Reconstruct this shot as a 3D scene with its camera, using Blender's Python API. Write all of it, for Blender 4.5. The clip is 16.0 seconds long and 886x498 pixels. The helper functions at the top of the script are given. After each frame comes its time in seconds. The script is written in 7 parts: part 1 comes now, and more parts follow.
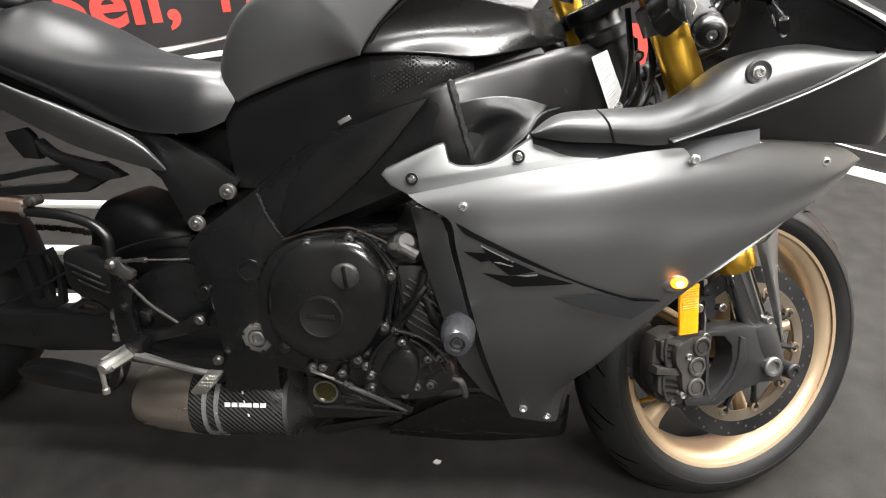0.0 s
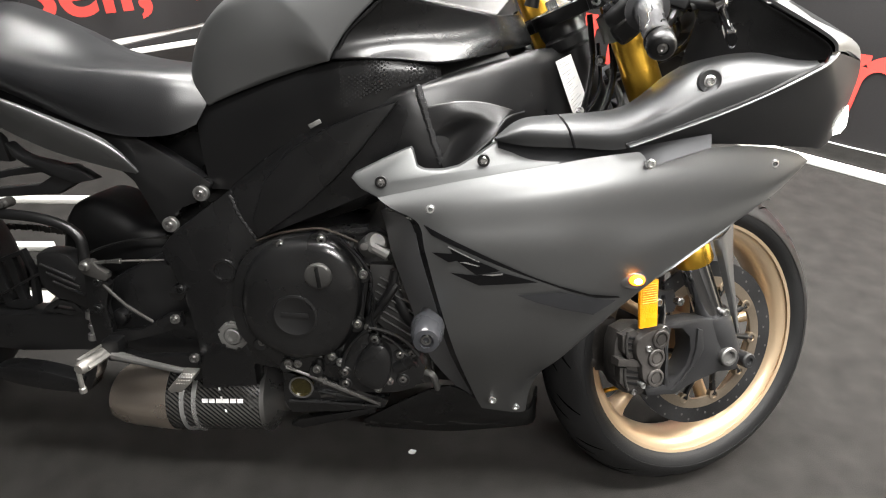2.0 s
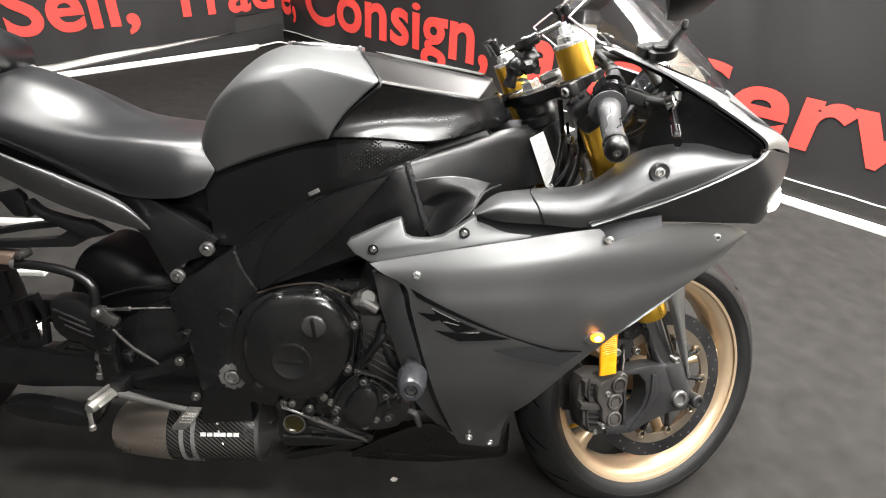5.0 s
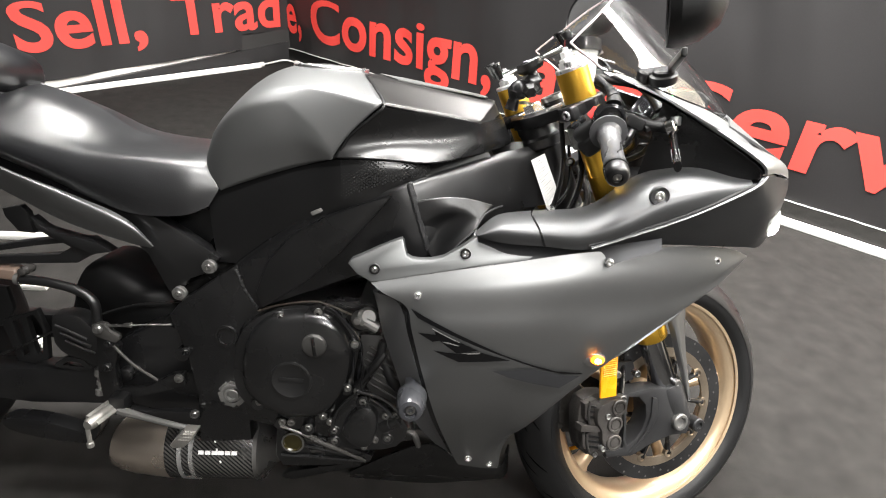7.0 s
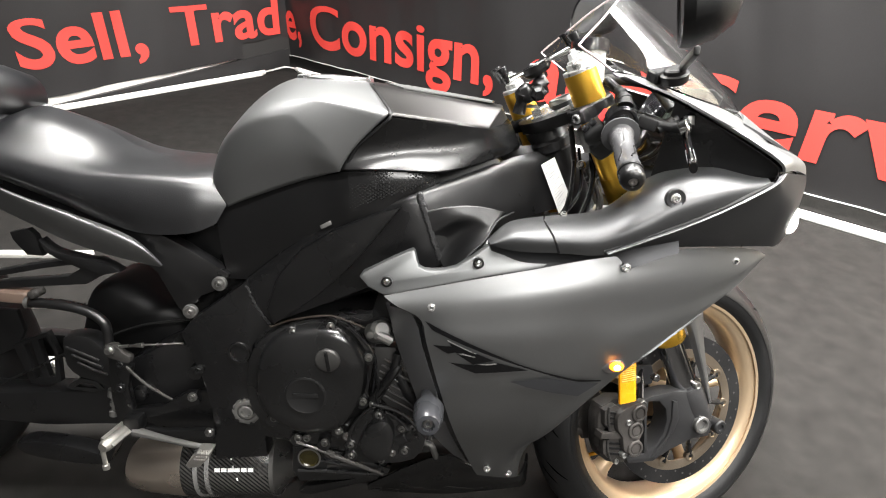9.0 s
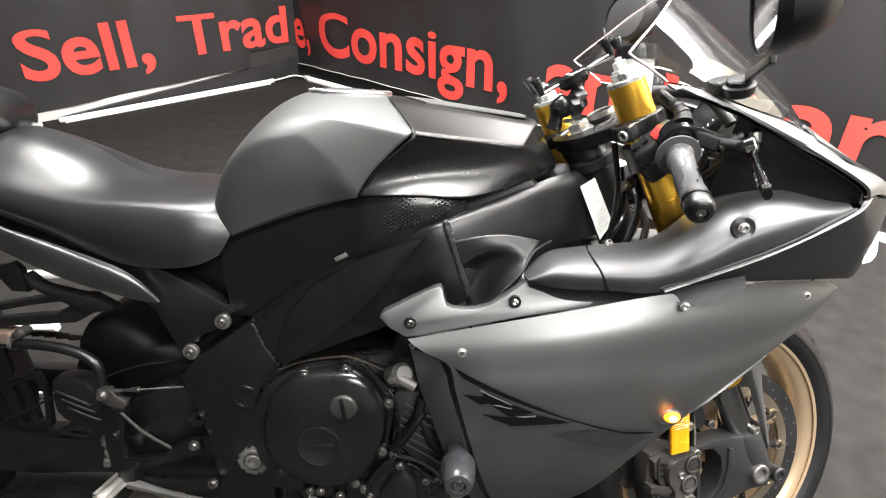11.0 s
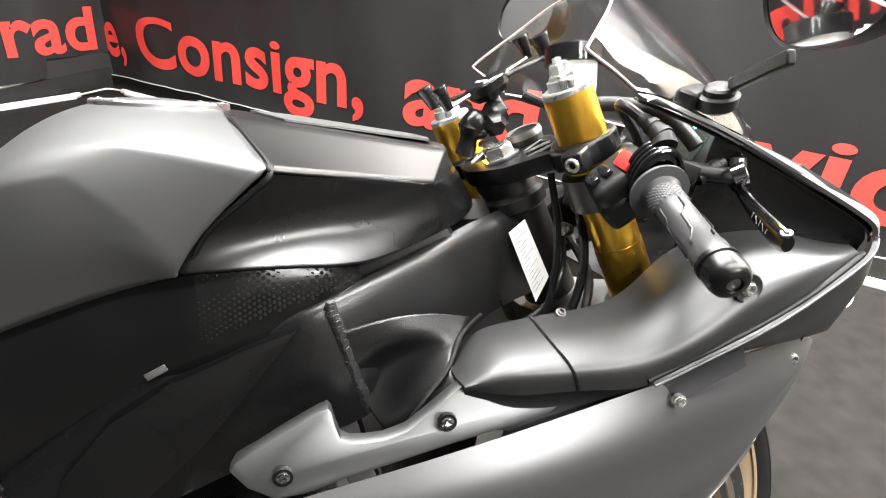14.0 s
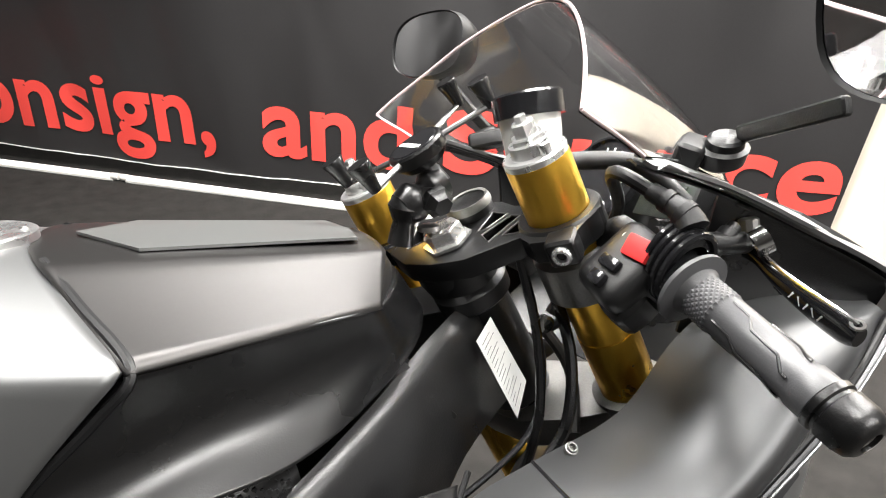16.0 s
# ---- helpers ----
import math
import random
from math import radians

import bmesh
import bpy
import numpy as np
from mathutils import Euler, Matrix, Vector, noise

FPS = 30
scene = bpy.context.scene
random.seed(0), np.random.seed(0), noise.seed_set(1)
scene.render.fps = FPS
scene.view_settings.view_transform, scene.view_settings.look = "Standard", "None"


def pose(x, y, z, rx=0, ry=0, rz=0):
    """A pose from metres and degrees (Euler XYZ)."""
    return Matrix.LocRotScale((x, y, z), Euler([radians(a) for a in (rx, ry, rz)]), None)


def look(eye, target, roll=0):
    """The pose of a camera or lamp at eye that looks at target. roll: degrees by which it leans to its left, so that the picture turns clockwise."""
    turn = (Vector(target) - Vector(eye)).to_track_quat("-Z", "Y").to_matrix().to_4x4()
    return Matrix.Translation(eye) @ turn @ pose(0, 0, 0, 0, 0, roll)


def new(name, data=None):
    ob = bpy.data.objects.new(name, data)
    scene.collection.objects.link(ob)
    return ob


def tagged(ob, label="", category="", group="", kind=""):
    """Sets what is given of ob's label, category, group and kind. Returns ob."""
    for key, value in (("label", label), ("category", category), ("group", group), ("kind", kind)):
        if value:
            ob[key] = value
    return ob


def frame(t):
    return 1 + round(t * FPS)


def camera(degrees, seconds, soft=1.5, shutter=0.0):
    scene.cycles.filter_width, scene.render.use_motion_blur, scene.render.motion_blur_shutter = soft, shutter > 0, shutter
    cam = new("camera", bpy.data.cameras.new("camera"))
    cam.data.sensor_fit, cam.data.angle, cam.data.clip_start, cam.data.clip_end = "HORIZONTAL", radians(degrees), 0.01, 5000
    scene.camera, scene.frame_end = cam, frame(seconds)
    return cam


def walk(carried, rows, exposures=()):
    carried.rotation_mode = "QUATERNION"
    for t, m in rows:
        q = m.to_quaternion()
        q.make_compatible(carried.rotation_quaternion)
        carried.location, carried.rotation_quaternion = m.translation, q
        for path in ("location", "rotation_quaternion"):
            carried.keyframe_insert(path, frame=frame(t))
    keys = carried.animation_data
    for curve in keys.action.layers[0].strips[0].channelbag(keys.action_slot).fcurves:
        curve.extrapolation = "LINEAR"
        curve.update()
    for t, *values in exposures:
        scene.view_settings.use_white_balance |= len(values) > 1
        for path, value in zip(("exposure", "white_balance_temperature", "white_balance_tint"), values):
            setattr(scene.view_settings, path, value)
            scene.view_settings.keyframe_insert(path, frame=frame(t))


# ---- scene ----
cam = camera(75.86, 16.0, 1.1)
METRES, EYE, TILT, LEAN, TURN = 0.87, 0.98, -32.5, -0.5, 0.0
ROWS = [
    (0.0, 0.0000, -0.0000, -0.0000, 0.00, 0.00, 0.00),
    (0.5, 0.0070, -0.0011, 0.0004, -0.81, -0.06, 0.26),
    (1.0, 0.0146, -0.0039, -0.0008, -1.24, -0.11, 0.45),
    (1.5, 0.0196, -0.0137, 0.0064, -1.40, -0.60, 0.69),
    (2.0, 0.0198, -0.0323, 0.0218, -1.90, -1.31, 0.45),
    (2.5, 0.0214, -0.0561, 0.0412, -2.25, -1.61, 0.07),
    (3.0, 0.0189, -0.0802, 0.0615, -2.56, -1.59, -0.05),
    (3.5, 0.0161, -0.1062, 0.0835, -2.76, -1.41, -0.10),
    (4.0, 0.0101, -0.1265, 0.1036, -3.51, -1.43, -0.26),
    (6.5, 0.0042, -0.1541, 0.1302, -3.94, 0.61, -1.00),
    (7.0, 0.0051, -0.1533, 0.1317, -3.87, 0.84, -1.19),
    (7.5, 0.0048, -0.1542, 0.1362, -3.76, 0.99, -0.92),
    (8.0, 0.0018, -0.1527, 0.1409, -3.80, 0.81, -0.18),
    (10.5, -0.0212, -0.0628, 0.1869, -2.43, 0.96, 1.35),
    (11.0, -0.0319, -0.0168, 0.2026, -2.35, 1.29, 1.12),
    (11.5, -0.0444, 0.0394, 0.2197, -2.86, 1.47, 1.23),
    (12.0, -0.0473, 0.0980, 0.2284, -4.88, 1.67, 1.59),
    (12.5, -0.0456, 0.1556, 0.2350, -8.15, 1.94, 1.64),
    (13.0, -0.0459, 0.2086, 0.2480, -11.43, 1.97, 2.27),
    (13.5, -0.0461, 0.2518, 0.2677, -13.98, 2.05, 3.64),
    (14.0, -0.0439, 0.2980, 0.2911, -16.74, 2.15, 5.23),
    (14.5, -0.0383, 0.3485, 0.3171, -19.38, 2.08, 7.16),
    (15.0, -0.0337, 0.4040, 0.3435, -23.32, 1.75, 8.69),
    (15.5, -0.0326, 0.4527, 0.3790, -26.17, 1.35, 11.17),
    (16.0, -0.0327, 0.4977, 0.4225, -29.46, 0.80, 13.72),
]
walk(cam, [(t, pose(0, 0, EYE, TILT, LEAN, TURN) @ pose(METRES * x, METRES * y, METRES * z, 90 + pitch, roll, yaw)) for t, x, y, z, yaw, pitch, roll in ROWS],
     exposures=((0.0, 0.45), (4.0, 0.42), (6.5, 0.48), (8.0, 0.48), (10.5, 0.45), (12.5, 0.44), (14.5, 0.42), (16, 0.2)))

# ---- light ----
world = bpy.data.worlds.new("world")
scene.world = world
world.use_nodes = True
world.node_tree.nodes["Background"].inputs[0].default_value = (0.75, 0.8, 0.9, 1)
world.node_tree.nodes["Background"].inputs[1].default_value = 0.03


# unseen overhead area lights without fixtures, placed by guess to match shading
def unseen_lamp(x, y, sx, sy, watts, rz=0.0):
    lamp = bpy.data.lights.new("unseen_light", "AREA")
    lamp.shape, lamp.size, lamp.size_y, lamp.energy, lamp.color = "RECTANGLE", sx, sy, watts, (1.0, 0.98, 0.95)
    ob = new("unseen_light", lamp)
    ob.matrix_world = pose(x, y, 2.62, 0, 0, rz)
    return ob


unseen_lamp(0.8, 0.35, 2.4, 0.3, 105)
unseen_lamp(0.2, 1.7, 2.4, 0.3, 180)
# laid where the windscreen's bright reflection points on the ceiling
unseen_lamp(2.8, 1.35, 2.6, 1.0, 420, -42)
# fill light added to lift the bike's near flank
unseen_lamp(0.9, -1.5, 1.6, 0.3, 100)

# ---- materials ----


def material(name, base, rough=0.5, metal=0.0, vary=0.15, scale=40.0, bump=0.0, fine=400.0, coat=0.0, rough_vary=0.1, spec=0.5, grit=0.35):
    """Principled surface whose colour, roughness and relief vary at two scales."""
    m = bpy.data.materials.new(name)
    m.use_nodes = True
    nt = m.node_tree
    b = nt.nodes["Principled BSDF"]
    co = nt.nodes.new("ShaderNodeTexCoord")
    n1, n2 = nt.nodes.new("ShaderNodeTexNoise"), nt.nodes.new("ShaderNodeTexNoise")
    n1.inputs["Scale"].default_value, n2.inputs["Scale"].default_value = scale * 0.25, fine
    n1.inputs["Detail"].default_value = 6
    for n in (n1, n2):
        nt.links.new(co.outputs["Object"], n.inputs["Vector"])
    mixf = nt.nodes.new("ShaderNodeMath")
    mixf.operation = "MULTIPLY_ADD"
    mixf.inputs[1].default_value = grit
    nt.links.new(n2.outputs["Fac"], mixf.inputs[0])
    nt.links.new(n1.outputs["Fac"], mixf.inputs[2])
    ramp = nt.nodes.new("ShaderNodeMapRange")
    ramp.inputs[1].default_value, ramp.inputs[2].default_value = 0.3 + grit * 0.3, 0.7 + grit * 0.7
    ramp.inputs[3].default_value, ramp.inputs[4].default_value = 1 - vary, 1 + vary
    nt.links.new(mixf.outputs[0], ramp.inputs[0])
    col = nt.nodes.new("ShaderNodeVectorMath")
    col.operation = "SCALE"
    col.inputs[0].default_value = base
    nt.links.new(ramp.outputs[0], col.inputs["Scale"])
    nt.links.new(col.outputs[0], b.inputs["Base Color"])
    r = nt.nodes.new("ShaderNodeMapRange")
    r.inputs[1].default_value, r.inputs[2].default_value = 0.35, 0.65
    r.inputs[3].default_value, r.inputs[4].default_value = max(rough - rough_vary, 0.02), min(rough + rough_vary, 1)
    nt.links.new(n1.outputs["Fac"], r.inputs[0])
    nt.links.new(r.outputs[0], b.inputs["Roughness"])
    b.inputs["Metallic"].default_value = metal
    b.inputs["Specular IOR Level"].default_value = spec
    b.inputs["Coat Weight"].default_value = coat
    b.inputs["Coat Roughness"].default_value = 0.08
    if bump:
        bp = nt.nodes.new("ShaderNodeBump")
        bp.inputs["Strength"].default_value, bp.inputs["Distance"].default_value = bump, 0.002
        nt.links.new(n2.outputs["Fac"], bp.inputs["Height"])
        nt.links.new(bp.outputs[0], b.inputs["Normal"])
    return m


def glow(name, colour, strength):
    m = bpy.data.materials.new(name)
    m.use_nodes = True
    b = m.node_tree.nodes["Principled BSDF"]
    b.inputs["Base Color"].default_value = b.inputs["Emission Color"].default_value = (*colour, 1)
    b.inputs["Emission Strength"].default_value = strength
    return m


GREY = material("matte grey paint", (0.194, 0.1965, 0.197), 0.45, 0.88, 0.05, 12, 0.02, 1500, rough_vary=0.03)
SILVER = material("satin silver panel", (0.18, 0.184, 0.184), 0.42, 0.97, 0.05, 12, 0.0, rough_vary=0.03)
BLACK = material("satin black paint", (0.0040, 0.0040, 0.0042), 0.29, 0.0, 0.25, 20, 0.04, 900, rough_vary=0.05, spec=0.7)
FRAME = material("black coated aluminium", (0.0055, 0.0055, 0.0058), 0.31, 0.05, 0.25, 30, 0.12, 700, spec=0.7)
WELD = material("painted weld bead", (0.03, 0.03, 0.031), 0.30, 0.4, 0.3, 60, 0.1, 600, spec=0.8)
CAST = material("black cast engine paint", (0.0065, 0.0065, 0.0067), 0.29, 0.0, 0.3, 30, 0.08, 600, spec=0.75)
DARK = material("dark grimy metal", (0.035, 0.033, 0.031), 0.55, 0.4, 0.5, 60, 0.3, 300)
PLASTIC = material("black plastic", (0.0045, 0.0045, 0.0047), 0.31, 0.0, 0.2, 30, 0.1, 800, spec=0.6)
MATTE = material("matte black plastic", (0.0055, 0.0055, 0.0058), 0.46, 0.0, 0.15, 30, 0.1, 800, spec=0.32)
# the bodywork grey again, darkened in colour to stand for dimmer light
DUCT = material("dimmed grey paint", (0.096, 0.097, 0.099), 0.45, 0.85, 0.05, 12, 0.02, 1500, rough_vary=0.03)
GLOSS = material("gloss black", (0.01, 0.01, 0.011), 0.12, 0.0, 0.1, 20, 0, rough_vary=0.03)
RUBBER = material("tyre rubber", (0.0095, 0.0095, 0.0098), 0.5, 0.0, 0.35, 25, 0.25, 500, spec=0.35)
GRIP = material("grip rubber", (0.060, 0.060, 0.063), 0.42, 0.0, 0.15, 30, 0.08, 900)
LEATHER = material("black seat vinyl", (0.0075, 0.0077, 0.0086), 0.34, 0.0, 0.25, 20, 0.12, 700, rough_vary=0.06, spec=0.95)
RIM = material("bronze rim paint", (0.60, 0.455, 0.30), 0.32, 0.55, 0.06, 15, 0.03, 900, rough_vary=0.04)
BRIGHT = material("bright machined alloy", (0.86, 0.86, 0.85), 0.26, 0.9, 0.08, 60, 0.03, 500)
GOLD = material("gold anodised", (0.95, 0.56, 0.07), 0.29, 0.95, 0.06, 10, 0.0, rough_vary=0.04)
CHROME = material("polished steel", (0.72, 0.72, 0.72), 0.14, 1.0, 0.08, 40, 0.0, rough_vary=0.05)
STEEL = material("brushed steel", (0.32, 0.315, 0.305), 0.34, 0.95, 0.15, 60, 0.05)
ALU = material("cast aluminium", (0.21, 0.207, 0.20), 0.48, 0.8, 0.2, 60, 0.15, 500)
TITAN = material("brushed titanium", (0.74, 0.65, 0.56), 0.30, 0.95, 0.1, 20, 0.05)
ROTOR = material("brake rotor steel", (0.40, 0.335, 0.26), 0.38, 0.9, 0.25, 50, 0.1)
ROTORBLACK = material("dark rotor band", (0.06, 0.06, 0.062), 0.38, 0.8, 0.3, 40, 0.05)
AMBER = material("amber reflector", (0.95, 0.38, 0.01), 0.25, 0.0, 0.1, 200, 0.3, 300)
WHITE = material("white print", (0.8, 0.8, 0.8), 0.5, 0.0, 0.03, 20)
STICKER = material("white sticker", (0.78, 0.78, 0.76), 0.45, 0.0, 0.04, 30)
REDSW = material("red plastic", (0.65, 0.03, 0.03), 0.4, 0.0, 0.05, 30)
DECAL = material("black decal film", (0.004, 0.004, 0.0045), 0.22, 0.0, 0.1, 20, 0, rough_vary=0.03, spec=0.4)
WEDGE = material("dark charcoal decal", (0.040, 0.041, 0.044), 0.42, 0.2, 0.05, 12, rough_vary=0.03, spec=0.4)
FADED = material("dark grey decal", (0.062, 0.063, 0.066), 0.43, 0.75, 0.05, 12, rough_vary=0.03)
INNER = material("dull dark grey panel", (0.13, 0.13, 0.134), 0.5, 0.3, 0.08, 12, rough_vary=0.04, spec=0.7)
BARE = material("dull grey casting", (0.045, 0.044, 0.043), 0.45, 0.4, 0.35, 50, 0.2, 500)
CARPET = material("dark grey carpet", (0.0255, 0.0241, 0.0226), 0.95, 0.0, 0.60, 60, 0.25, 520, rough_vary=0.03, grit=1.6, spec=0.12)
CURTAIN = material("black banner vinyl", (0.027, 0.026, 0.0265), 0.36, 0.0, 0.25, 3, 0.05, 200, rough_vary=0.08)
REDINK = material("red banner ink", (0.85, 0.075, 0.06), 0.5, 0.0, 0.05, 6, 0.03)
WALLPAINT = material("plain wall paint", (0.17, 0.165, 0.16), 0.8, 0.0, 0.05, 4, 0.1)
TAN = material("tan wall paint", (0.78, 0.70, 0.58), 0.7, 0.0, 0.05, 4, 0.1)
CEIL = material("pale ceiling paint", (0.3, 0.3, 0.3), 0.9, 0.0, 0.04, 3)
WHITEPAINT = material("white painted wood", (0.75, 0.74, 0.7), 0.5, 0.0, 0.08, 10, 0.05)
CARBON = material("carbon fibre", (0.02, 0.02, 0.021), 0.25, 0.2, 0.2, 30, rough_vary=0.04)
_t = CARBON.node_tree
_w, _x = _t.nodes.new("ShaderNodeTexWave"), _t.nodes.new("ShaderNodeMix")
_w.bands_direction = "DIAGONAL"
_w.inputs["Scale"].default_value, _w.inputs["Distortion"].default_value = 62, 0.4
_c = _t.nodes.new("ShaderNodeTexCoord")
_t.links.new(_c.outputs["Object"], _w.inputs["Vector"])
_x.data_type = "RGBA"
_x.inputs[6].default_value, _x.inputs[7].default_value = (0.008, 0.008, 0.008, 1), (0.075, 0.073, 0.07, 1)
_t.links.new(_w.outputs["Fac"], _x.inputs[0])
_t.links.new(_x.outputs[2], _t.nodes["Principled BSDF"].inputs["Base Color"])
GLASS = bpy.data.materials.new("clear acrylic")
GLASS.use_nodes = True
_b = GLASS.node_tree.nodes["Principled BSDF"]
_b.inputs["Transmission Weight"].default_value, _b.inputs["Roughness"].default_value, _b.inputs["IOR"].default_value = 1.0, 0.0, 1.49
_b.inputs["Base Color"].default_value = (0.97, 0.965, 0.965, 1)
MIRROR = material("mirror glass", (0.85, 0.85, 0.86), 0.03, 1.0, 0.01, 5, rough_vary=0.01)
LAMP_ORANGE = glow("lit orange signal", (1.0, 0.26, 0.012), 3.2)
LAMP_CORE = glow("lit filament", (1.0, 0.72, 0.22), 14)
LAMP_WHITE = glow("lit headlight", (1.0, 0.97, 0.9), 9)
LAMP_GREEN = glow("lit green indicator", (0.1, 1.0, 0.3), 5)
TUBE_GLOW = glow("lit white tube", (1.0, 0.98, 0.95), 0.55)

# ---- mesh helpers ----


def part(name, bm, mat, parent=None, label="", basis=None, smooth=35):
    """Link a bmesh as one mesh object under a thing or a part."""
    me = bpy.data.meshes.new(name)
    bmesh.ops.recalc_face_normals(bm, faces=bm.faces)
    bm.to_mesh(me)
    bm.free()
    me.materials.append(mat)
    if smooth:
        me.shade_smooth()
        me.set_sharp_from_angle(angle=radians(smooth))
    ob = new(name, me)
    if parent:
        ob.parent = parent
    if basis is not None:
        ob.matrix_basis = basis
    if label:
        ob["label"] = label
    return ob


def spline(pts, n, closed=False):
    """Catmull-Rom through the points, n steps per span."""
    p = [Vector(q) for q in pts]
    k, out = len(p), []
    for i in range(k if closed else k - 1):
        if closed:
            a, b, c, d = p[(i - 1) % k], p[i], p[(i + 1) % k], p[(i + 2) % k]
        else:
            a, b, c, d = p[max(i - 1, 0)], p[i], p[i + 1], p[min(i + 2, k - 1)]
        for s in range(n):
            t = s / n
            out.append(0.5 * (2 * b + (c - a) * t + (2 * a - 5 * b + 4 * c - d) * t * t + (3 * b - a - 3 * c + d) * t ** 3))
    if not closed:
        out.append(p[-1])
    return out


def sheet(rows, nu=6, nv=6, thick=0.004, inward=(0, 1, 0), sharp_rows=False):
    """A curved panel through rows of points, with thickness towards the inward side."""
    a = [spline(r, nv) for r in rows]
    cols = [spline([r[j] for r in a], nu) if not sharp_rows else [r[j] for r in a] for j in range(len(a[0]))]
    nj, ni = len(cols), len(cols[0])
    bm = bmesh.new()
    g = [[bm.verts.new(cols[j][i]) for j in range(nj)] for i in range(ni)]
    for i in range(ni - 1):
        for j in range(nj - 1):
            bm.faces.new((g[i][j], g[i + 1][j], g[i + 1][j + 1], g[i][j + 1]))
    bmesh.ops.remove_doubles(bm, verts=bm.verts, dist=1e-6)
    bm.normal_update()
    if sum(f.normal.dot(Vector(inward)) for f in bm.faces) > 0:
        bmesh.ops.reverse_faces(bm, faces=bm.faces)
        bm.normal_update()
    if thick:
        nrm = {v: v.normal.copy() for v in bm.verts}
        old = list(bm.faces)
        edge = [e for e in bm.edges if e.is_boundary]
        twin = {v: bm.verts.new(v.co - nrm[v] * thick) for v in list(nrm)}
        for f in old:
            bm.faces.new([twin[v] for v in reversed(f.verts)])
        for e in edge:
            u, v = e.verts
            bm.faces.new((u, v, twin[v], twin[u]))
    return bm


def cage(name, rows, creases, mat, parent, label="", thick=0.004, levels=3, out=(0, -1, 0.5), joined=True):
    """A moulded panel: a coarse net of points on the right side, mirrored, rounded by subdivision and held by creased edges.
    creases: ((row, column), (row, column), sharpness) runs along the net."""
    made = []
    for sides in (((1, -1),) if joined else ((1,), (-1,))):
        bm = bmesh.new()
        keep = bm.edges.layers.float.new("crease_edge")
        for sg in sides:
            g = [[bm.verts.new((x, y * sg, z)) for x, y, z in r] for r in rows]
            want = Vector((out[0], out[1] * sg, out[2]))
            for a, b in zip(g, g[1:]):
                for j in range(len(a) - 1):
                    q = [a[j], a[j + 1], b[j + 1], b[j]]
                    bm.faces.new(q if sg > 0 else q[::-1])
            for (r0, c0), (r1, c1), w in creases:
                n = max(abs(r1 - r0), abs(c1 - c0))
                for k in range(n):
                    u = g[r0 + (r1 - r0) * k // n][c0 + (c1 - c0) * k // n]
                    v = g[r0 + (r1 - r0) * (k + 1) // n][c0 + (c1 - c0) * (k + 1) // n]
                    e = bm.edges.get((u, v))
                    if e:
                        e[keep] = w
        bmesh.ops.remove_doubles(bm, verts=bm.verts, dist=1e-6)
        bm.normal_update()
        if sum(f.normal.x * out[0] + f.normal.y * out[1] * (sides[0]) * (0 if joined else 1) + f.normal.z * out[2] for f in bm.faces) < 0:
            bmesh.ops.reverse_faces(bm, faces=bm.faces)
        me = bpy.data.meshes.new(name)
        bm.to_mesh(me)
        bm.free()
        me.materials.append(mat)
        me.shade_smooth()
        ob = new(name, me)
        ob.parent = parent
        if label:
            ob["label"] = label
        sub = ob.modifiers.new("round", "SUBSURF")
        sub.levels = sub.render_levels = levels
        sub.boundary_smooth = "PRESERVE_CORNERS"
        wall = ob.modifiers.new("wall", "SOLIDIFY")
        wall.thickness, wall.offset = thick, -1
        made.append(ob)
    return made[0]


def mirror_y(bm):
    """A copy of a bmesh on the other side of the bike."""
    me = bpy.data.meshes.new("tmp")
    bm.to_mesh(me)
    b2 = bmesh.new()
    b2.from_mesh(me)
    bpy.data.meshes.remove(me)
    for v in b2.verts:
        v.co.y = -v.co.y
    bmesh.ops.reverse_faces(b2, faces=b2.faces)
    return b2


def both(name, bm, mat, parent, label=""):
    b2 = mirror_y(bm)
    ob = part(name, bm, mat, parent, label)
    part(name, b2, mat, parent, label)
    return ob


def plate(outline, y0, y1, bevel=0.003, n=1, holes=()):
    """A flat piece: an outline in x and z, from y0 to y1, with rounded rims and real cut-outs."""
    rings = [[(p[0], p[1]) for p in outline]] + [list(h) for h in holes]
    if n > 1:
        rings = [[(p.x, p.z) for p in spline([(q[0], 0, q[1]) for q in r], n, True)] for r in rings]
    bm = bmesh.new()
    loops = []
    for r in rings:
        lo = [bm.verts.new((p[0], y0, p[1])) for p in r]
        hi = [bm.verts.new((p[0], y1, p[1])) for p in r]
        k = len(r)
        for i in range(k):
            bm.faces.new((lo[i], hi[i], hi[(i + 1) % k], lo[(i + 1) % k]))
        loops.append((lo, hi))
    if holes:
        for side in (0, 1):
            rim = [bm.edges.get((v[side][i], v[side][(i + 1) % len(v[side])])) for v in loops for i in range(len(v[side]))]
            bmesh.ops.triangle_fill(bm, edges=rim, use_beauty=True)
    else:
        bm.faces.new(loops[0][0])
        bm.faces.new(list(reversed(loops[0][1])))
    bmesh.ops.recalc_face_normals(bm, faces=bm.faces)
    if bevel:
        rim = [e for e in bm.edges if len(e.link_faces) == 2 and abs(e.verts[0].co.y - e.verts[1].co.y) < 1e-6 and e.calc_face_angle() > 0.5]
        bmesh.ops.bevel(bm, geom=rim, offset=bevel, segments=2, profile=0.6, affect="EDGES", clamp_overlap=True)
    return bm


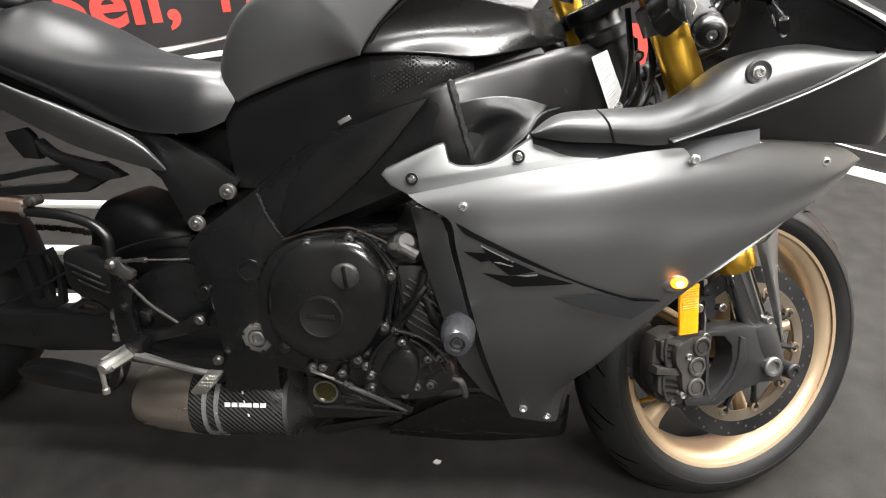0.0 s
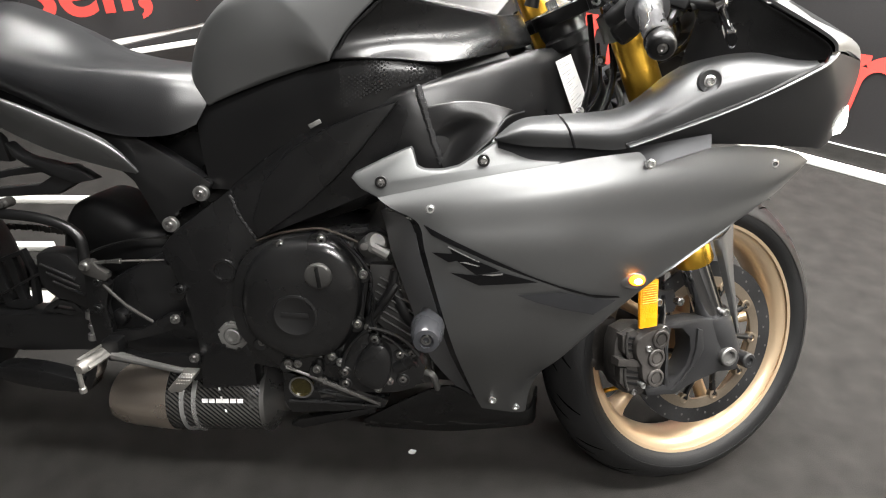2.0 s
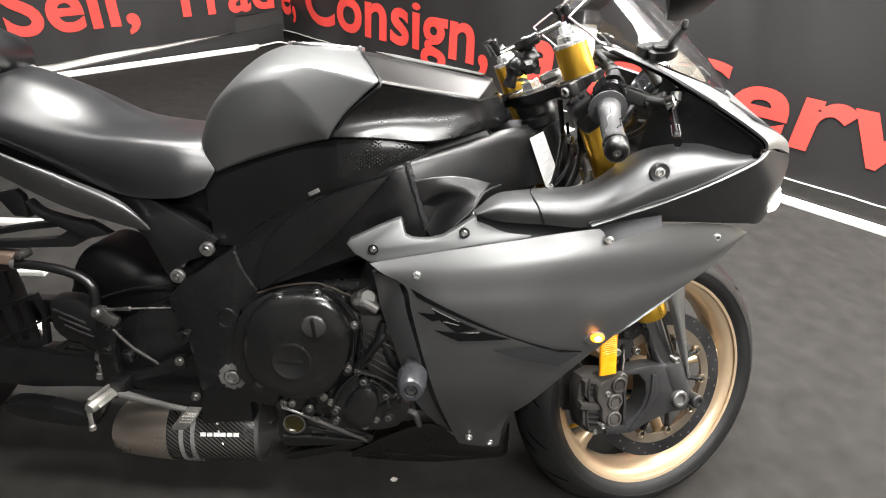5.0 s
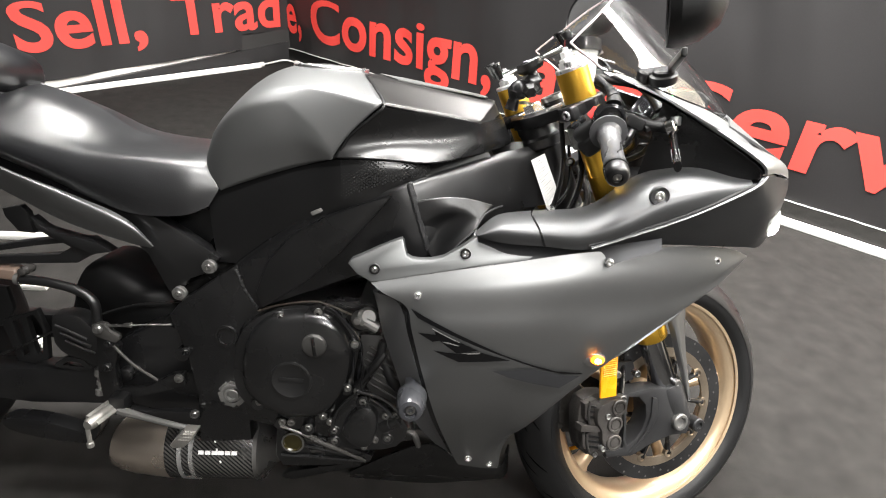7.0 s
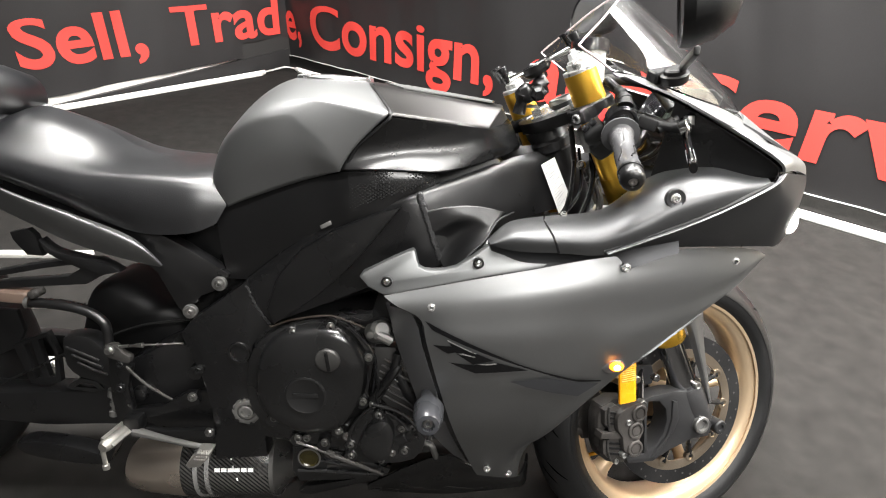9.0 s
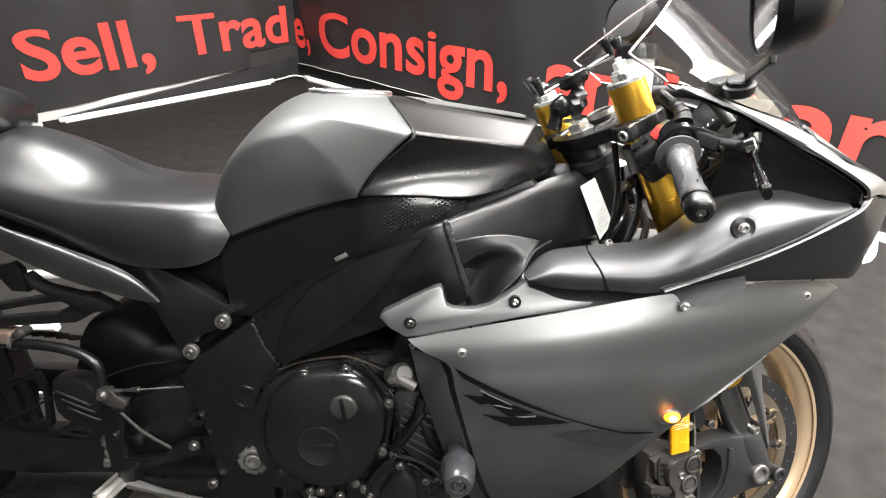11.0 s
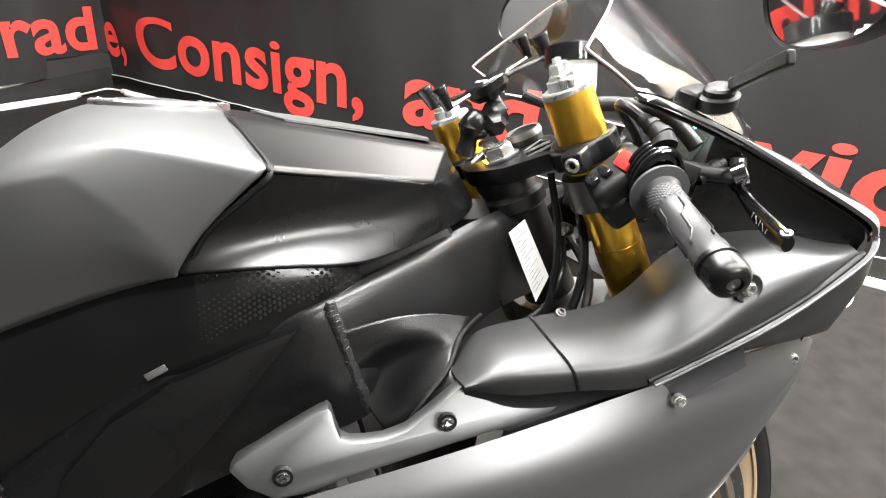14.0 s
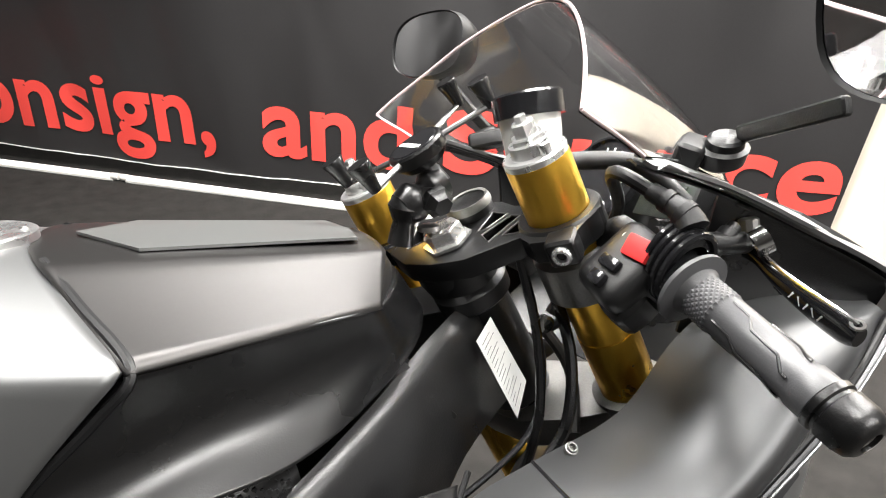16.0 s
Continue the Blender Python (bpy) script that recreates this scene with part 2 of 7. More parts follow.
def dome(outline, rings, n=3, flat=True):
    """A swelling cover: the outline shrunk ring by ring, each ring (scale, y)."""
    pts = spline([(p[0], 0, p[1]) for p in outline], n, True)
    c = sum(pts, Vector()) / len(pts)
    bm = bmesh.new()
    g = [[bm.verts.new((c.x + (p.x - c.x) * s, y, c.z + (p.z - c.z) * s)) for p in pts] for s, y in rings]
    k = len(pts)
    for a, b in zip(g, g[1:]):
        for i in range(k):
            bm.faces.new((a[i], a[(i + 1) % k], b[(i + 1) % k], b[i]))
    bm.faces.new(g[-1])
    return bm


def tube(pts, r, seg=10, n=6, closed=False, cap=True):
    """A round pipe along a smooth line; r may be one radius or one per given point."""
    rs = r if isinstance(r, (list, tuple)) else [r] * len(pts)
    line = spline(pts, n, closed)
    rad = [v.x for v in spline([(q, 0, 0) for q in rs], n, closed)]
    bm = bmesh.new()
    rings, up = [], None
    k = len(line)
    for i, p in enumerate(line):
        d = (line[(i + 1) % k if closed else min(i + 1, k - 1)] - line[(i - 1) % k if closed else max(i - 1, 0)]).normalized()
        if up is None:
            up = d.orthogonal().normalized()
        up = (up - d * up.dot(d)).normalized()
        w = d.cross(up)
        rings.append([bm.verts.new(p + (up * math.cos(2 * math.pi * j / seg) + w * math.sin(2 * math.pi * j / seg)) * rad[i]) for j in range(seg)])
    for i in range(k if closed else k - 1):
        a, b = rings[i], rings[(i + 1) % k]
        for j in range(seg):
            bm.faces.new((a[j], a[(j + 1) % seg], b[(j + 1) % seg], b[j]))
    if cap and not closed:
        bm.faces.new(list(reversed(rings[0])))
        bm.faces.new(rings[-1])
    return bm


def lathe(profile, m=None, seg=32, close=False):
    """A turned piece: profile of (height, radius) about z, laid by the pose m."""
    bm = bmesh.new()
    rings = []
    for h, r in profile:
        if r < 1e-6:
            rings.append([bm.verts.new((0, 0, h))])
        else:
            rings.append([bm.verts.new((r * math.cos(2 * math.pi * j / seg), r * math.sin(2 * math.pi * j / seg), h)) for j in range(seg)])
    pairs = list(zip(rings, rings[1:])) + ([(rings[-1], rings[0])] if close else [])
    for a, b in pairs:
        for j in range(seg):
            k = (j + 1) % seg
            q = [a[0 if len(a) == 1 else j], a[0 if len(a) == 1 else k], b[0 if len(b) == 1 else k], b[0 if len(b) == 1 else j]]
            q = list(dict.fromkeys(q))
            if len(q) > 2:
                bm.faces.new(q)
    if m is not None:
        bm.transform(m)
    return bm


def block(sx, sy, sz, m=None, bevel=0.004, seg=2):
    bm = bmesh.new()
    bmesh.ops.create_cube(bm, size=1)
    bmesh.ops.scale(bm, vec=(sx, sy, sz), verts=bm.verts)
    if bevel:
        bmesh.ops.bevel(bm, geom=bm.edges[:], offset=bevel, segments=seg, profile=0.6, affect="EDGES", clamp_overlap=True)
    if m is not None:
        bm.transform(m)
    return bm


def join(*bms):
    """Several bmeshes as one."""
    out = bms[0]
    for b in bms[1:]:
        me = bpy.data.meshes.new("tmp")
        b.to_mesh(me)
        b.free()
        out.from_mesh(me)
        bpy.data.meshes.remove(me)
    return out


def along(p, q):
    """A pose at p whose z points to q."""
    return Matrix.Translation(p) @ (Vector(q) - Vector(p)).to_track_quat("Z", "Y").to_matrix().to_4x4()


SIDE = pose(0, 0, 0, 90, 0, 0)          # turns a lathe's z to the bike's right


def out_at(x, y, z):
    """A pose on the right side, z pointing out."""
    return Matrix.Translation((x, y, z)) @ SIDE


# ---- room ----
CORNER = Vector((-0.907, 4.62, 0))
RIGHT, LEFT = Vector((0.744, -0.668, 0)).normalized(), Vector((-0.762, -0.648, 0)).normalized()

bm = bmesh.new()
ROOM = [(-6.0, -3.2), (6.2, -3.2), (6.2, 5.6), (-6.0, 5.6)]
bm.faces.new([bm.verts.new((x, y, z)) for z in (0,) for x, y in ROOM])
bmesh.ops.subdivide_edges(bm, edges=bm.edges[:], cuts=30, use_grid_fill=True)
tagged(part("floor", bm, CARPET, smooth=0), "dark grey worn showroom carpet", "floor", kind="structure")
bm = bmesh.new()
bm.faces.new([bm.verts.new((x, y, 2.8)) for x, y in ROOM])
tagged(part("ceiling", bm, CEIL, smooth=0), "plain pale painted ceiling", "ceiling", kind="structure")
for nm, (a, b) in (("wall_south", (0, 1)), ("wall_east", (1, 2)), ("wall_north", (2, 3)), ("wall_west", (3, 0))):
    (x0, y0), (x1, y1) = ROOM[a], ROOM[b]
    ln = math.hypot(x1 - x0, y1 - y0)
    tagged(part(nm, block(ln, 0.1, 2.8, pose((x0 + x1) / 2, (y0 + y1) / 2, 1.4, 0, 0, math.degrees(math.atan2(y1 - y0, x1 - x0))), 0), WALLPAINT, smooth=0),
           "plain dark painted wall", "wall", kind="structure")


def fold(s, z):
    """Soft folds of the hanging cloth."""
    return 0.030 * noise.noise((s * 1.3, z * 0.35, 3)) + 0.020 * noise.noise((s * 2.6 + z * 0.9, z * 0.5, 11)) + 0.009 * noise.noise((s * 4.2 - z * 1.1, z * 1.0, 7)) + 0.004 * noise.noise((s * 9 + z * 2, z * 2.5, 19))


def hanging(name, direction, normal, s0, s1, bottom, mat, label):
    bm = bmesh.new()
    ns, nz = 200, 60
    g = []
    for i in range(ns + 1):
        s = s0 + (s1 - s0) * i / ns
        zb = bottom(s)
        row = []
        for k in range(nz + 1):
            z = zb + (2.75 - zb) * (k / nz) ** 1.5
            row.append(bm.verts.new(CORNER + direction * s + normal * (fold(s, z) + 0.03) + Vector((0, 0, z))))
        g.append(row)
    for i in range(ns):
        for k in range(nz):
            bm.faces.new((g[i][k], g[i + 1][k], g[i + 1][k + 1], g[i][k + 1]))
    ex = bmesh.ops.extrude_face_region(bm, geom=bm.faces[:])
    bmesh.ops.translate(bm, vec=-normal * 0.006, verts=[v for v in ex["geom"] if isinstance(v, bmesh.types.BMVert)])
    ob = part(name, bm, mat)
    return tagged(ob, label, "curtain")


NR, NL = Vector((-RIGHT.y, RIGHT.x, 0)), Vector((LEFT.y, -LEFT.x, 0))
NR = NR if NR.y < 0 else -NR
NL = NL if NL.y < 0 else -NL
right_cloth = hanging("banner_curtain", RIGHT, NR, -0.02, 4.65, lambda s: 0.085 + 0.008 * math.sin(s * 3), CURTAIN,
                      "black vinyl banner curtain with red lettering along its foot")
left_cloth = hanging("banner_curtain", LEFT, NL, 0.0, 3.6, lambda s: 0.125 - 0.05 * max(s - 0.4, 0) if s > 0.42 else 0.23, CURTAIN,
                     "black vinyl banner curtain with red lettering and a lifted corner")


hem = []
for k in range(94):
    q = k * 0.05
    hem.append(CORNER + RIGHT * q + NR * (fold(q, 0.09) + 0.034) + Vector((0, 0, 0.086 + 0.008 * math.sin(q * 3) + 0.004 * noise.noise((q * 9, 0, 5)))))
part("frayed_hem", tube(hem, 0.0032, 6, 2), WHITEPAINT, right_cloth, "thin frayed white hem")


def banner_word(text, direction, normal, s0, s1, z, height, owner):
    """A printed word that runs from s0 to s1 along a cloth."""
    cu = bpy.data.curves.new("tmp", "FONT")
    cu.body, cu.size, cu.offset, cu.resolution_u, cu.space_character = text, 1.0, 0.024, 6, 1.03
    tmp = new("tmp", cu)
    me = bpy.data.meshes.new_from_object(tmp.evaluated_get(bpy.context.evaluated_depsgraph_get()))
    bpy.data.objects.remove(tmp)
    bm = bmesh.new()
    bm.from_mesh(me)
    bpy.data.meshes.remove(me)
    x0, x1 = min(v.co.x for v in bm.verts), max(v.co.x for v in bm.verts)
    for cut in (0.3, 0.15, 0.1):
        bmesh.ops.triangulate(bm, faces=bm.faces[:])
        bmesh.ops.subdivide_edges(bm, edges=[e for e in bm.edges if e.calc_length() > cut], cuts=1)
    bmesh.ops.triangulate(bm, faces=bm.faces[:])
    bm.verts.index_update()
    for v in bm.verts:
        s = s0 + (s1 - s0) * (v.co.x - x0) / (x1 - x0)
        rise = v.co.y * 1.13 if v.co.y < 0.5 else 0.565 + (v.co.y - 0.5) * 0.705
        h = z + rise * height / 0.72
        v.co = CORNER + direction * s + normal * (fold(s, h) + 0.0365) + Vector((0, 0, h))
    # one part a letter: islands whose spans overlap belong together (the dot of an i)
    left, groups = set(bm.verts), []
    while left:
        todo, isle = [left.pop()], set()
        while todo:
            v = todo.pop()
            isle.add(v)
            for e in v.link_edges:
                o = e.other_vert(v)
                if o in left:
                    left.discard(o)
                    todo.append(o)
        span = [(v.co - CORNER).dot(direction) for v in isle]
        groups.append([min(span), max(span), isle])
    groups.sort(key=lambda q: q[0])
    merged = []
    for a, b, isle in groups:
        if merged and min(b, merged[-1][1]) - max(a, merged[-1][0]) > 0.6 * min(b - a, merged[-1][1] - merged[-1][0]):
            merged[-1][2] |= isle
            merged[-1][1] = max(b, merged[-1][1])
        else:
            merged.append([a, b, isle])
    for a, b, isle in merged:
        one, twin = bmesh.new(), {}
        for v in sorted(isle, key=lambda q: q.index):
            twin[v] = one.verts.new(v.co)
        for f in bm.faces:
            if f.verts[0] in twin:
                one.faces.new([twin[v] for v in f.verts])
        part("printed_letter", one, REDINK, owner, "red printed letter", smooth=0)
    bm.free()


banner_word("Sell,", LEFT, NL, 1.775, 1.055, 0.245, 0.27, left_cloth)
banner_word("Trad", LEFT, NL, 0.875, 0.10, 0.264, 0.245, left_cloth)
banner_word("e,", RIGHT, NR, 0.02, 0.185, 0.222, 0.26, right_cloth)
banner_word("Consign,", RIGHT, NR, 0.32, 1.925, 0.215, 0.285, right_cloth)
banner_word("and", RIGHT, NR, 2.155, 2.86, 0.21, 0.29, right_cloth)
banner_word("Service", RIGHT, NR, 3.0, 4.63, 0.232, 0.285, right_cloth)

flap = bmesh.new()
fp = [CORNER + LEFT * a + NL * 0.022 + Vector((0, 0, b)) for a, b in ((0.0, 0.09), (0.47, 0.10), (0.455, 0.16), (0.40, 0.235), (0.30, 0.262), (0.15, 0.272), (0.02, 0.25))]
flap.faces.new([flap.verts.new(p) for p in fp])
ex = bmesh.ops.extrude_face_region(flap, geom=flap.faces[:])
bmesh.ops.translate(flap, vec=NL * 0.006, verts=[q for q in ex["geom"] if isinstance(q, bmesh.types.BMVert)])
part("folded_flap", flap, material("grey banner back", (0.03, 0.029, 0.028), 0.6, 0, 0.15, 8, 0.05), left_cloth, "grey back of the folded banner corner")
# white wall foot under the lifted cloth, dark cloth on the floor, tan wall past the banner
rz = math.degrees(math.atan2(LEFT.y, LEFT.x))
mid = CORNER + LEFT * 1.9 + NL * 0.004
tagged(part("baseboard", block(3.6, 0.02, 0.15, pose(mid.x, mid.y, 0.075, 0, 0, rz), 0.003), WHITEPAINT), "white painted baseboard behind the curtain", "baseboard", kind="structure")
bm = bmesh.new()
a, b = CORNER + LEFT * 1.68 + NL * 0.012, CORNER + LEFT * 0.05 + NL * 0.012
v = [bm.verts.new(p) for p in (a, b, b + Vector((0, 0, 0.14)), a + Vector((0, 0, 0.012)))]
bm.faces.new(v)
ex = bmesh.ops.extrude_face_region(bm, geom=bm.faces[:])
bmesh.ops.translate(bm, vec=NL * 0.03, verts=[q for q in ex["geom"] if isinstance(q, bmesh.types.BMVert)])
tagged(part("cloth_skirt", bm, CURTAIN), "black cloth skirt lying against the wall foot", "cloth")
rzr = math.degrees(math.atan2(RIGHT.y, RIGHT.x))
mid = CORNER + RIGHT * 6.2 - NR * 0.05
tagged(part("wall_side", block(3.1, 0.08, 2.8, pose(mid.x, mid.y, 1.4, 0, 0, rzr), 0), TAN, smooth=0), "tan painted wall past the end of the banner", "wall", kind="structure")


def light_tube(p, q):
    p, q = Vector(p), Vector(q)
    ob = new("tube_light", None)
    ln = (q - p).length
    ob.matrix_basis = along(p, q)
    part("diffuser", lathe([(0.03, 0.014), (ln - 0.03, 0.014)], None, 12), TUBE_GLOW, ob, "frosted white tube")
    part("backing", block(0.03, 0.012, ln - 0.04, pose(0, -0.014, ln / 2), 0.002), WHITEPAINT, ob)
    for h in (0.012, ln - 0.012):
        part("end_cap", lathe([(h - 0.018, 0), (h - 0.018, 0.017), (h + 0.018, 0.017), (h + 0.018, 0)], None, 12), WHITEPAINT, ob)
    return tagged(ob, "white tube light lying on the floor along the wall", "light", "floor tube lights")


z0 = Vector((0, 0, 0.02))
light_tube(Vector((-1.07, 4.33, 0)) + z0, Vector((-2.12, 3.44, 0)) + z0)
light_tube(Vector((-2.2, 3.38, 0)) + z0, Vector((-3.2, 2.5, 0)) + z0)
light_tube(Vector((-0.84, 4.42, 0)) + z0, Vector((0.08, 3.6, 0)) + z0)
light_tube(Vector((0.1, 3.58, 0)) + z0, Vector((0.98, 2.8, 0)) + z0)
light_tube(Vector((1.0, 2.78, 0)) + z0, Vector((2.9, 1.0, 0)) + z0)
cable = part("lamp_cable", tube([(-1.07, 4.33, 0.02), (-1.02, 4.38, 0.022), (-0.94, 4.44, 0.03), (-0.88, 4.45, 0.022), (-0.84, 4.42, 0.02)], 0.006, 8), WHITEPAINT)
tagged(cable, "white cable joining two tube lights on the floor", "cable")

# ---- motorcycle ----
bike = new("motorcycle", None)
bike.matrix_basis = pose(0, 0.775, 0, -14.2, 0, -4.2)
tagged(bike, "matte grey and black sport motorcycle leaning on its side stand", "motorcycle")

# front end geometry: steering axis, fork offset, turned to the left
RAKE, HEAD, OFFSET, TURNED = radians(25.3), Vector((0.197, -0.012, 0.90)), 0.03, 22
AXIS = Vector((-math.sin(RAKE), 0, math.cos(RAKE)))
AHEAD = Vector((math.cos(RAKE), 0, math.sin(RAKE)))
STEER = Matrix.Translation(HEAD) @ Matrix.Rotation(radians(TURNED), 4, AXIS) @ Matrix.Translation(-HEAD)
AXLE = HEAD + AHEAD * OFFSET - AXIS * 0.703 - Vector((0.012, 0, 0))


UPPER = STEER.inverted() @ Matrix.Translation((0.002, -0.010, -0.003)) @ Matrix.Translation(HEAD) @ Matrix.Rotation(radians(26), 4, AXIS) @ Matrix.Translation(-HEAD)


def fork(s, y, ahead=0.0):
    """A point on the fork: s metres below the head, y to the left."""
    return HEAD + AHEAD * (OFFSET + ahead) - AXIS * s + Vector((0, y, 0))


def bolt(parent, x, y, z, r=0.008, mat=STEEL, m=None):
    """A socket-head bolt facing out."""
    b = join(lathe([(-0.004, r * 1.22), (0.0008, r * 1.22), (0.0012, r * 0.96), (r * 0.62, r * 0.94), (r * 0.72, r * 0.84), (r * 0.72, r * 0.60)], None, 18),
             lathe([(r * 0.72, r * 0.60), (-r * 0.05, r * 0.57), (-r * 0.05, 0)], None, 6))
    return part("bolt", b, mat, parent, "", m if m is not None else out_at(x, y, z))


# tank: grey dome with a ridge on each flank
tank_rows = [
    [(-0.337, 0.0, 0.770), (-0.337, -0.060, 0.766), (-0.337, -0.104, 0.752), (-0.337, -0.116, 0.748), (-0.338, -0.122, 0.742), (-0.330, -0.129, 0.716), (-0.312, -0.131, 0.692)],
    [(-0.318, 0.0, 0.832), (-0.316, -0.060, 0.826), (-0.318, -0.112, 0.807), (-0.320, -0.126, 0.800), (-0.322, -0.136, 0.785), (-0.312, -0.143, 0.745), (-0.287, -0.138, 0.704)],
    [(-0.268, 0.0, 0.884), (-0.265, -0.065, 0.876), (-0.268, -0.122, 0.854), (-0.274, -0.140, 0.842), (-0.281, -0.151, 0.826), (-0.275, -0.154, 0.770), (-0.238, -0.143, 0.723)],
    [(-0.222, 0.0, 0.906), (-0.220, -0.070, 0.897), (-0.218, -0.130, 0.872), (-0.228, -0.146, 0.859), (-0.240, -0.157, 0.842), (-0.228, -0.163, 0.788), (-0.190, -0.149, 0.741)],
    [(-0.176, 0.0, 0.914), (-0.172, -0.075, 0.904), (-0.152, -0.150, 0.873), (-0.174, -0.154, 0.862), (-0.196, -0.158, 0.850), (-0.178, -0.168, 0.797), (-0.152, -0.154, 0.753)],
    [(-0.134, 0.0, 0.912), (-0.128, -0.074, 0.903), (-0.092, -0.167, 0.867), (-0.116, -0.172, 0.838), (-0.136, -0.174, 0.810), (-0.138, -0.172, 0.786), (-0.131, -0.162, 0.760)],
    [(-0.090, 0.0, 0.899), (-0.080, -0.070, 0.898), (-0.036, -0.177, 0.858), (-0.092, -0.173, 0.806), (-0.112, -0.170, 0.772), (-0.114, -0.169, 0.768), (-0.116, -0.168, 0.764)],
]
cage("tank_cover", tank_rows, [((0, 2), (3, 2), 0.3), ((3, 2), (6, 2), 0.7), ((1, 4), (3, 4), 0.35), ((3, 4), (6, 4), 0.75), ((4, 2), (4, 4), 0.75), ((6, 0), (6, 6), 1.0), ((0, 6), (6, 6), 0.9), ((0, 0), (0, 6), 0.9)], GREY, bike, "matte grey metallic tank cover")
for sgn in (1, -1):
    part("seam_trim", tube([(p[0] + 0.0035, sgn * (p[1] + 0.004), p[2] - 0.003) for p in ((-0.078, -0.070, 0.897), (-0.058, -0.124, 0.880), (-0.038, -0.174, 0.858), (-0.056, -0.176, 0.838), (-0.092, -0.171, 0.806), (-0.110, -0.168, 0.772))], 0.003, 8), MATTE, bike)
CAP = pose(-0.150, 0, 0.9015, 0, 1.0, 0)
cap = part("filler_cap", lathe([(-0.012, 0.067), (0.0035, 0.067), (0.0050, 0.0655), (0.0050, 0.053), (0.0040, 0.0515), (0.0040, 0.0475), (0.0052, 0.046), (0.0052, 0.0)], CAP, 48), material("satin cap alloy", (0.55, 0.55, 0.55), 0.34, 0.9, 0.08, 60, 0.03, 500), bike, "round bright alloy filler cap")
part("cap_flap", lathe([(0.0052, 0.022), (0.0066, 0.021), (0.0066, 0)], CAP @ pose(-0.012, 0, 0) @ Matrix.Diagonal((1.5, 0.8, 1, 1)), 24), STEEL, cap)
for k in range(6):
    a = k * math.pi / 3
    bolt(cap, 0, 0, 0, 0.0030, STEEL, CAP @ pose(0.0592 * math.cos(a), 0.0592 * math.sin(a), 0.0042))

# black shoulder and glossy front cover of the tank
shoulder = [
    [(-0.046, -0.100, 0.852), (-0.034, -0.171, 0.854), (-0.062, -0.168, 0.828), (-0.092, -0.166, 0.804), (-0.107, -0.166, 0.786), (-0.113, -0.170, 0.767)],
    [(-0.010, -0.100, 0.848), (0.000, -0.158, 0.850), (-0.018, -0.152, 0.824), (-0.040, -0.154, 0.800), (-0.054, -0.162, 0.784), (-0.063, -0.173, 0.770)],
    [(0.030, -0.090, 0.842), (0.042, -0.139, 0.845), (0.034, -0.137, 0.820), (0.018, -0.142, 0.799), (0.004, -0.154, 0.784), (-0.010, -0.169, 0.771)],
    [(0.075, -0.080, 0.838), (0.084, -0.121, 0.840), (0.080, -0.121, 0.818), (0.066, -0.129, 0.797), (0.052, -0.142, 0.780), (0.040, -0.157, 0.763)],
    [(0.112, -0.070, 0.832), (0.122, -0.104, 0.833), (0.122, -0.106, 0.818), (0.118, -0.113, 0.803), (0.114, -0.121, 0.790), (0.106, -0.126, 0.778)],
    [(0.142, -0.050, 0.845), (0.150, -0.066, 0.838), (0.155, -0.074, 0.822), (0.160, -0.078, 0.808), (0.164, -0.080, 0.799), (0.164, -0.078, 0.790)],
    [(0.160, -0.020, 0.845), (0.166, -0.030, 0.836), (0.172, -0.038, 0.822), (0.178, -0.042, 0.810), (0.182, -0.044, 0.802), (0.182, -0.042, 0.796)],
]
cage("tank_shoulder", shoulder, [((0, 1), (6, 1), 0.8), ((0, 0), (0, 5), 1.0), ((0, 5), (6, 5), 0.9), ((4, 1), (4, 4), 0.25)], BLACK, bike, "satin black tank shoulder", joined=False)
COVER = material("dark bronze grey paint", (0.052, 0.050, 0.049), 0.38, 0.85, 0.05, 12, rough_vary=0.03)
front = [
    [(-0.090, 0.0, 0.899), (-0.084, -0.050, 0.898), (-0.074, -0.082, 0.894), (-0.036, -0.175, 0.856)],
    [(-0.030, 0.0, 0.893), (-0.030, -0.046, 0.892), (-0.020, -0.080, 0.888), (0.006, -0.155, 0.849)],
    [(0.040, 0.0, 0.882), (0.040, -0.044, 0.882), (0.048, -0.074, 0.878), (0.060, -0.131, 0.842)],
    [(0.100, 0.0, 0.873), (0.100, -0.040, 0.873), (0.106, -0.066, 0.869), (0.106, -0.111, 0.835)],
    [(0.150, 0.0, 0.866), (0.148, -0.036, 0.866), (0.146, -0.058, 0.862), (0.121, -0.104, 0.833)],
]
cage("tank_front_cover", front, [((0, 2), (4, 2), 0.75), ((4, 0), (4, 3), 1.0), ((0, 0), (0, 3), 1.0), ((0, 3), (4, 3), 1.0)], COVER, bike, "dark satin front cover of the tank", 0.003)
both("cover_end", sheet([[(0.149, 0.0, 0.865), (0.147, -0.036, 0.865), (0.145, -0.057, 0.861), (0.121, -0.103, 0.832)], [(0.160, 0.0, 0.845), (0.158, -0.036, 0.845), (0.152, -0.052, 0.842), (0.134, -0.088, 0.826)]], 2, 1, 0.003, (-1, 0, 0)), COVER, bike)
inset = bmesh.new()
ring = [inset.verts.new(p) for p in ((-0.024, -0.060, 0.8905), (0.128, -0.044, 0.8712), (0.136, 0.0, 0.8700), (0.128, 0.044, 0.8712), (-0.024, 0.060, 0.8905), (-0.062, 0.0, 0.8972))]
mid_a, mid_b = inset.verts.new((-0.020, 0.0, 0.8930)), inset.verts.new((0.060, 0.0, 0.8812))
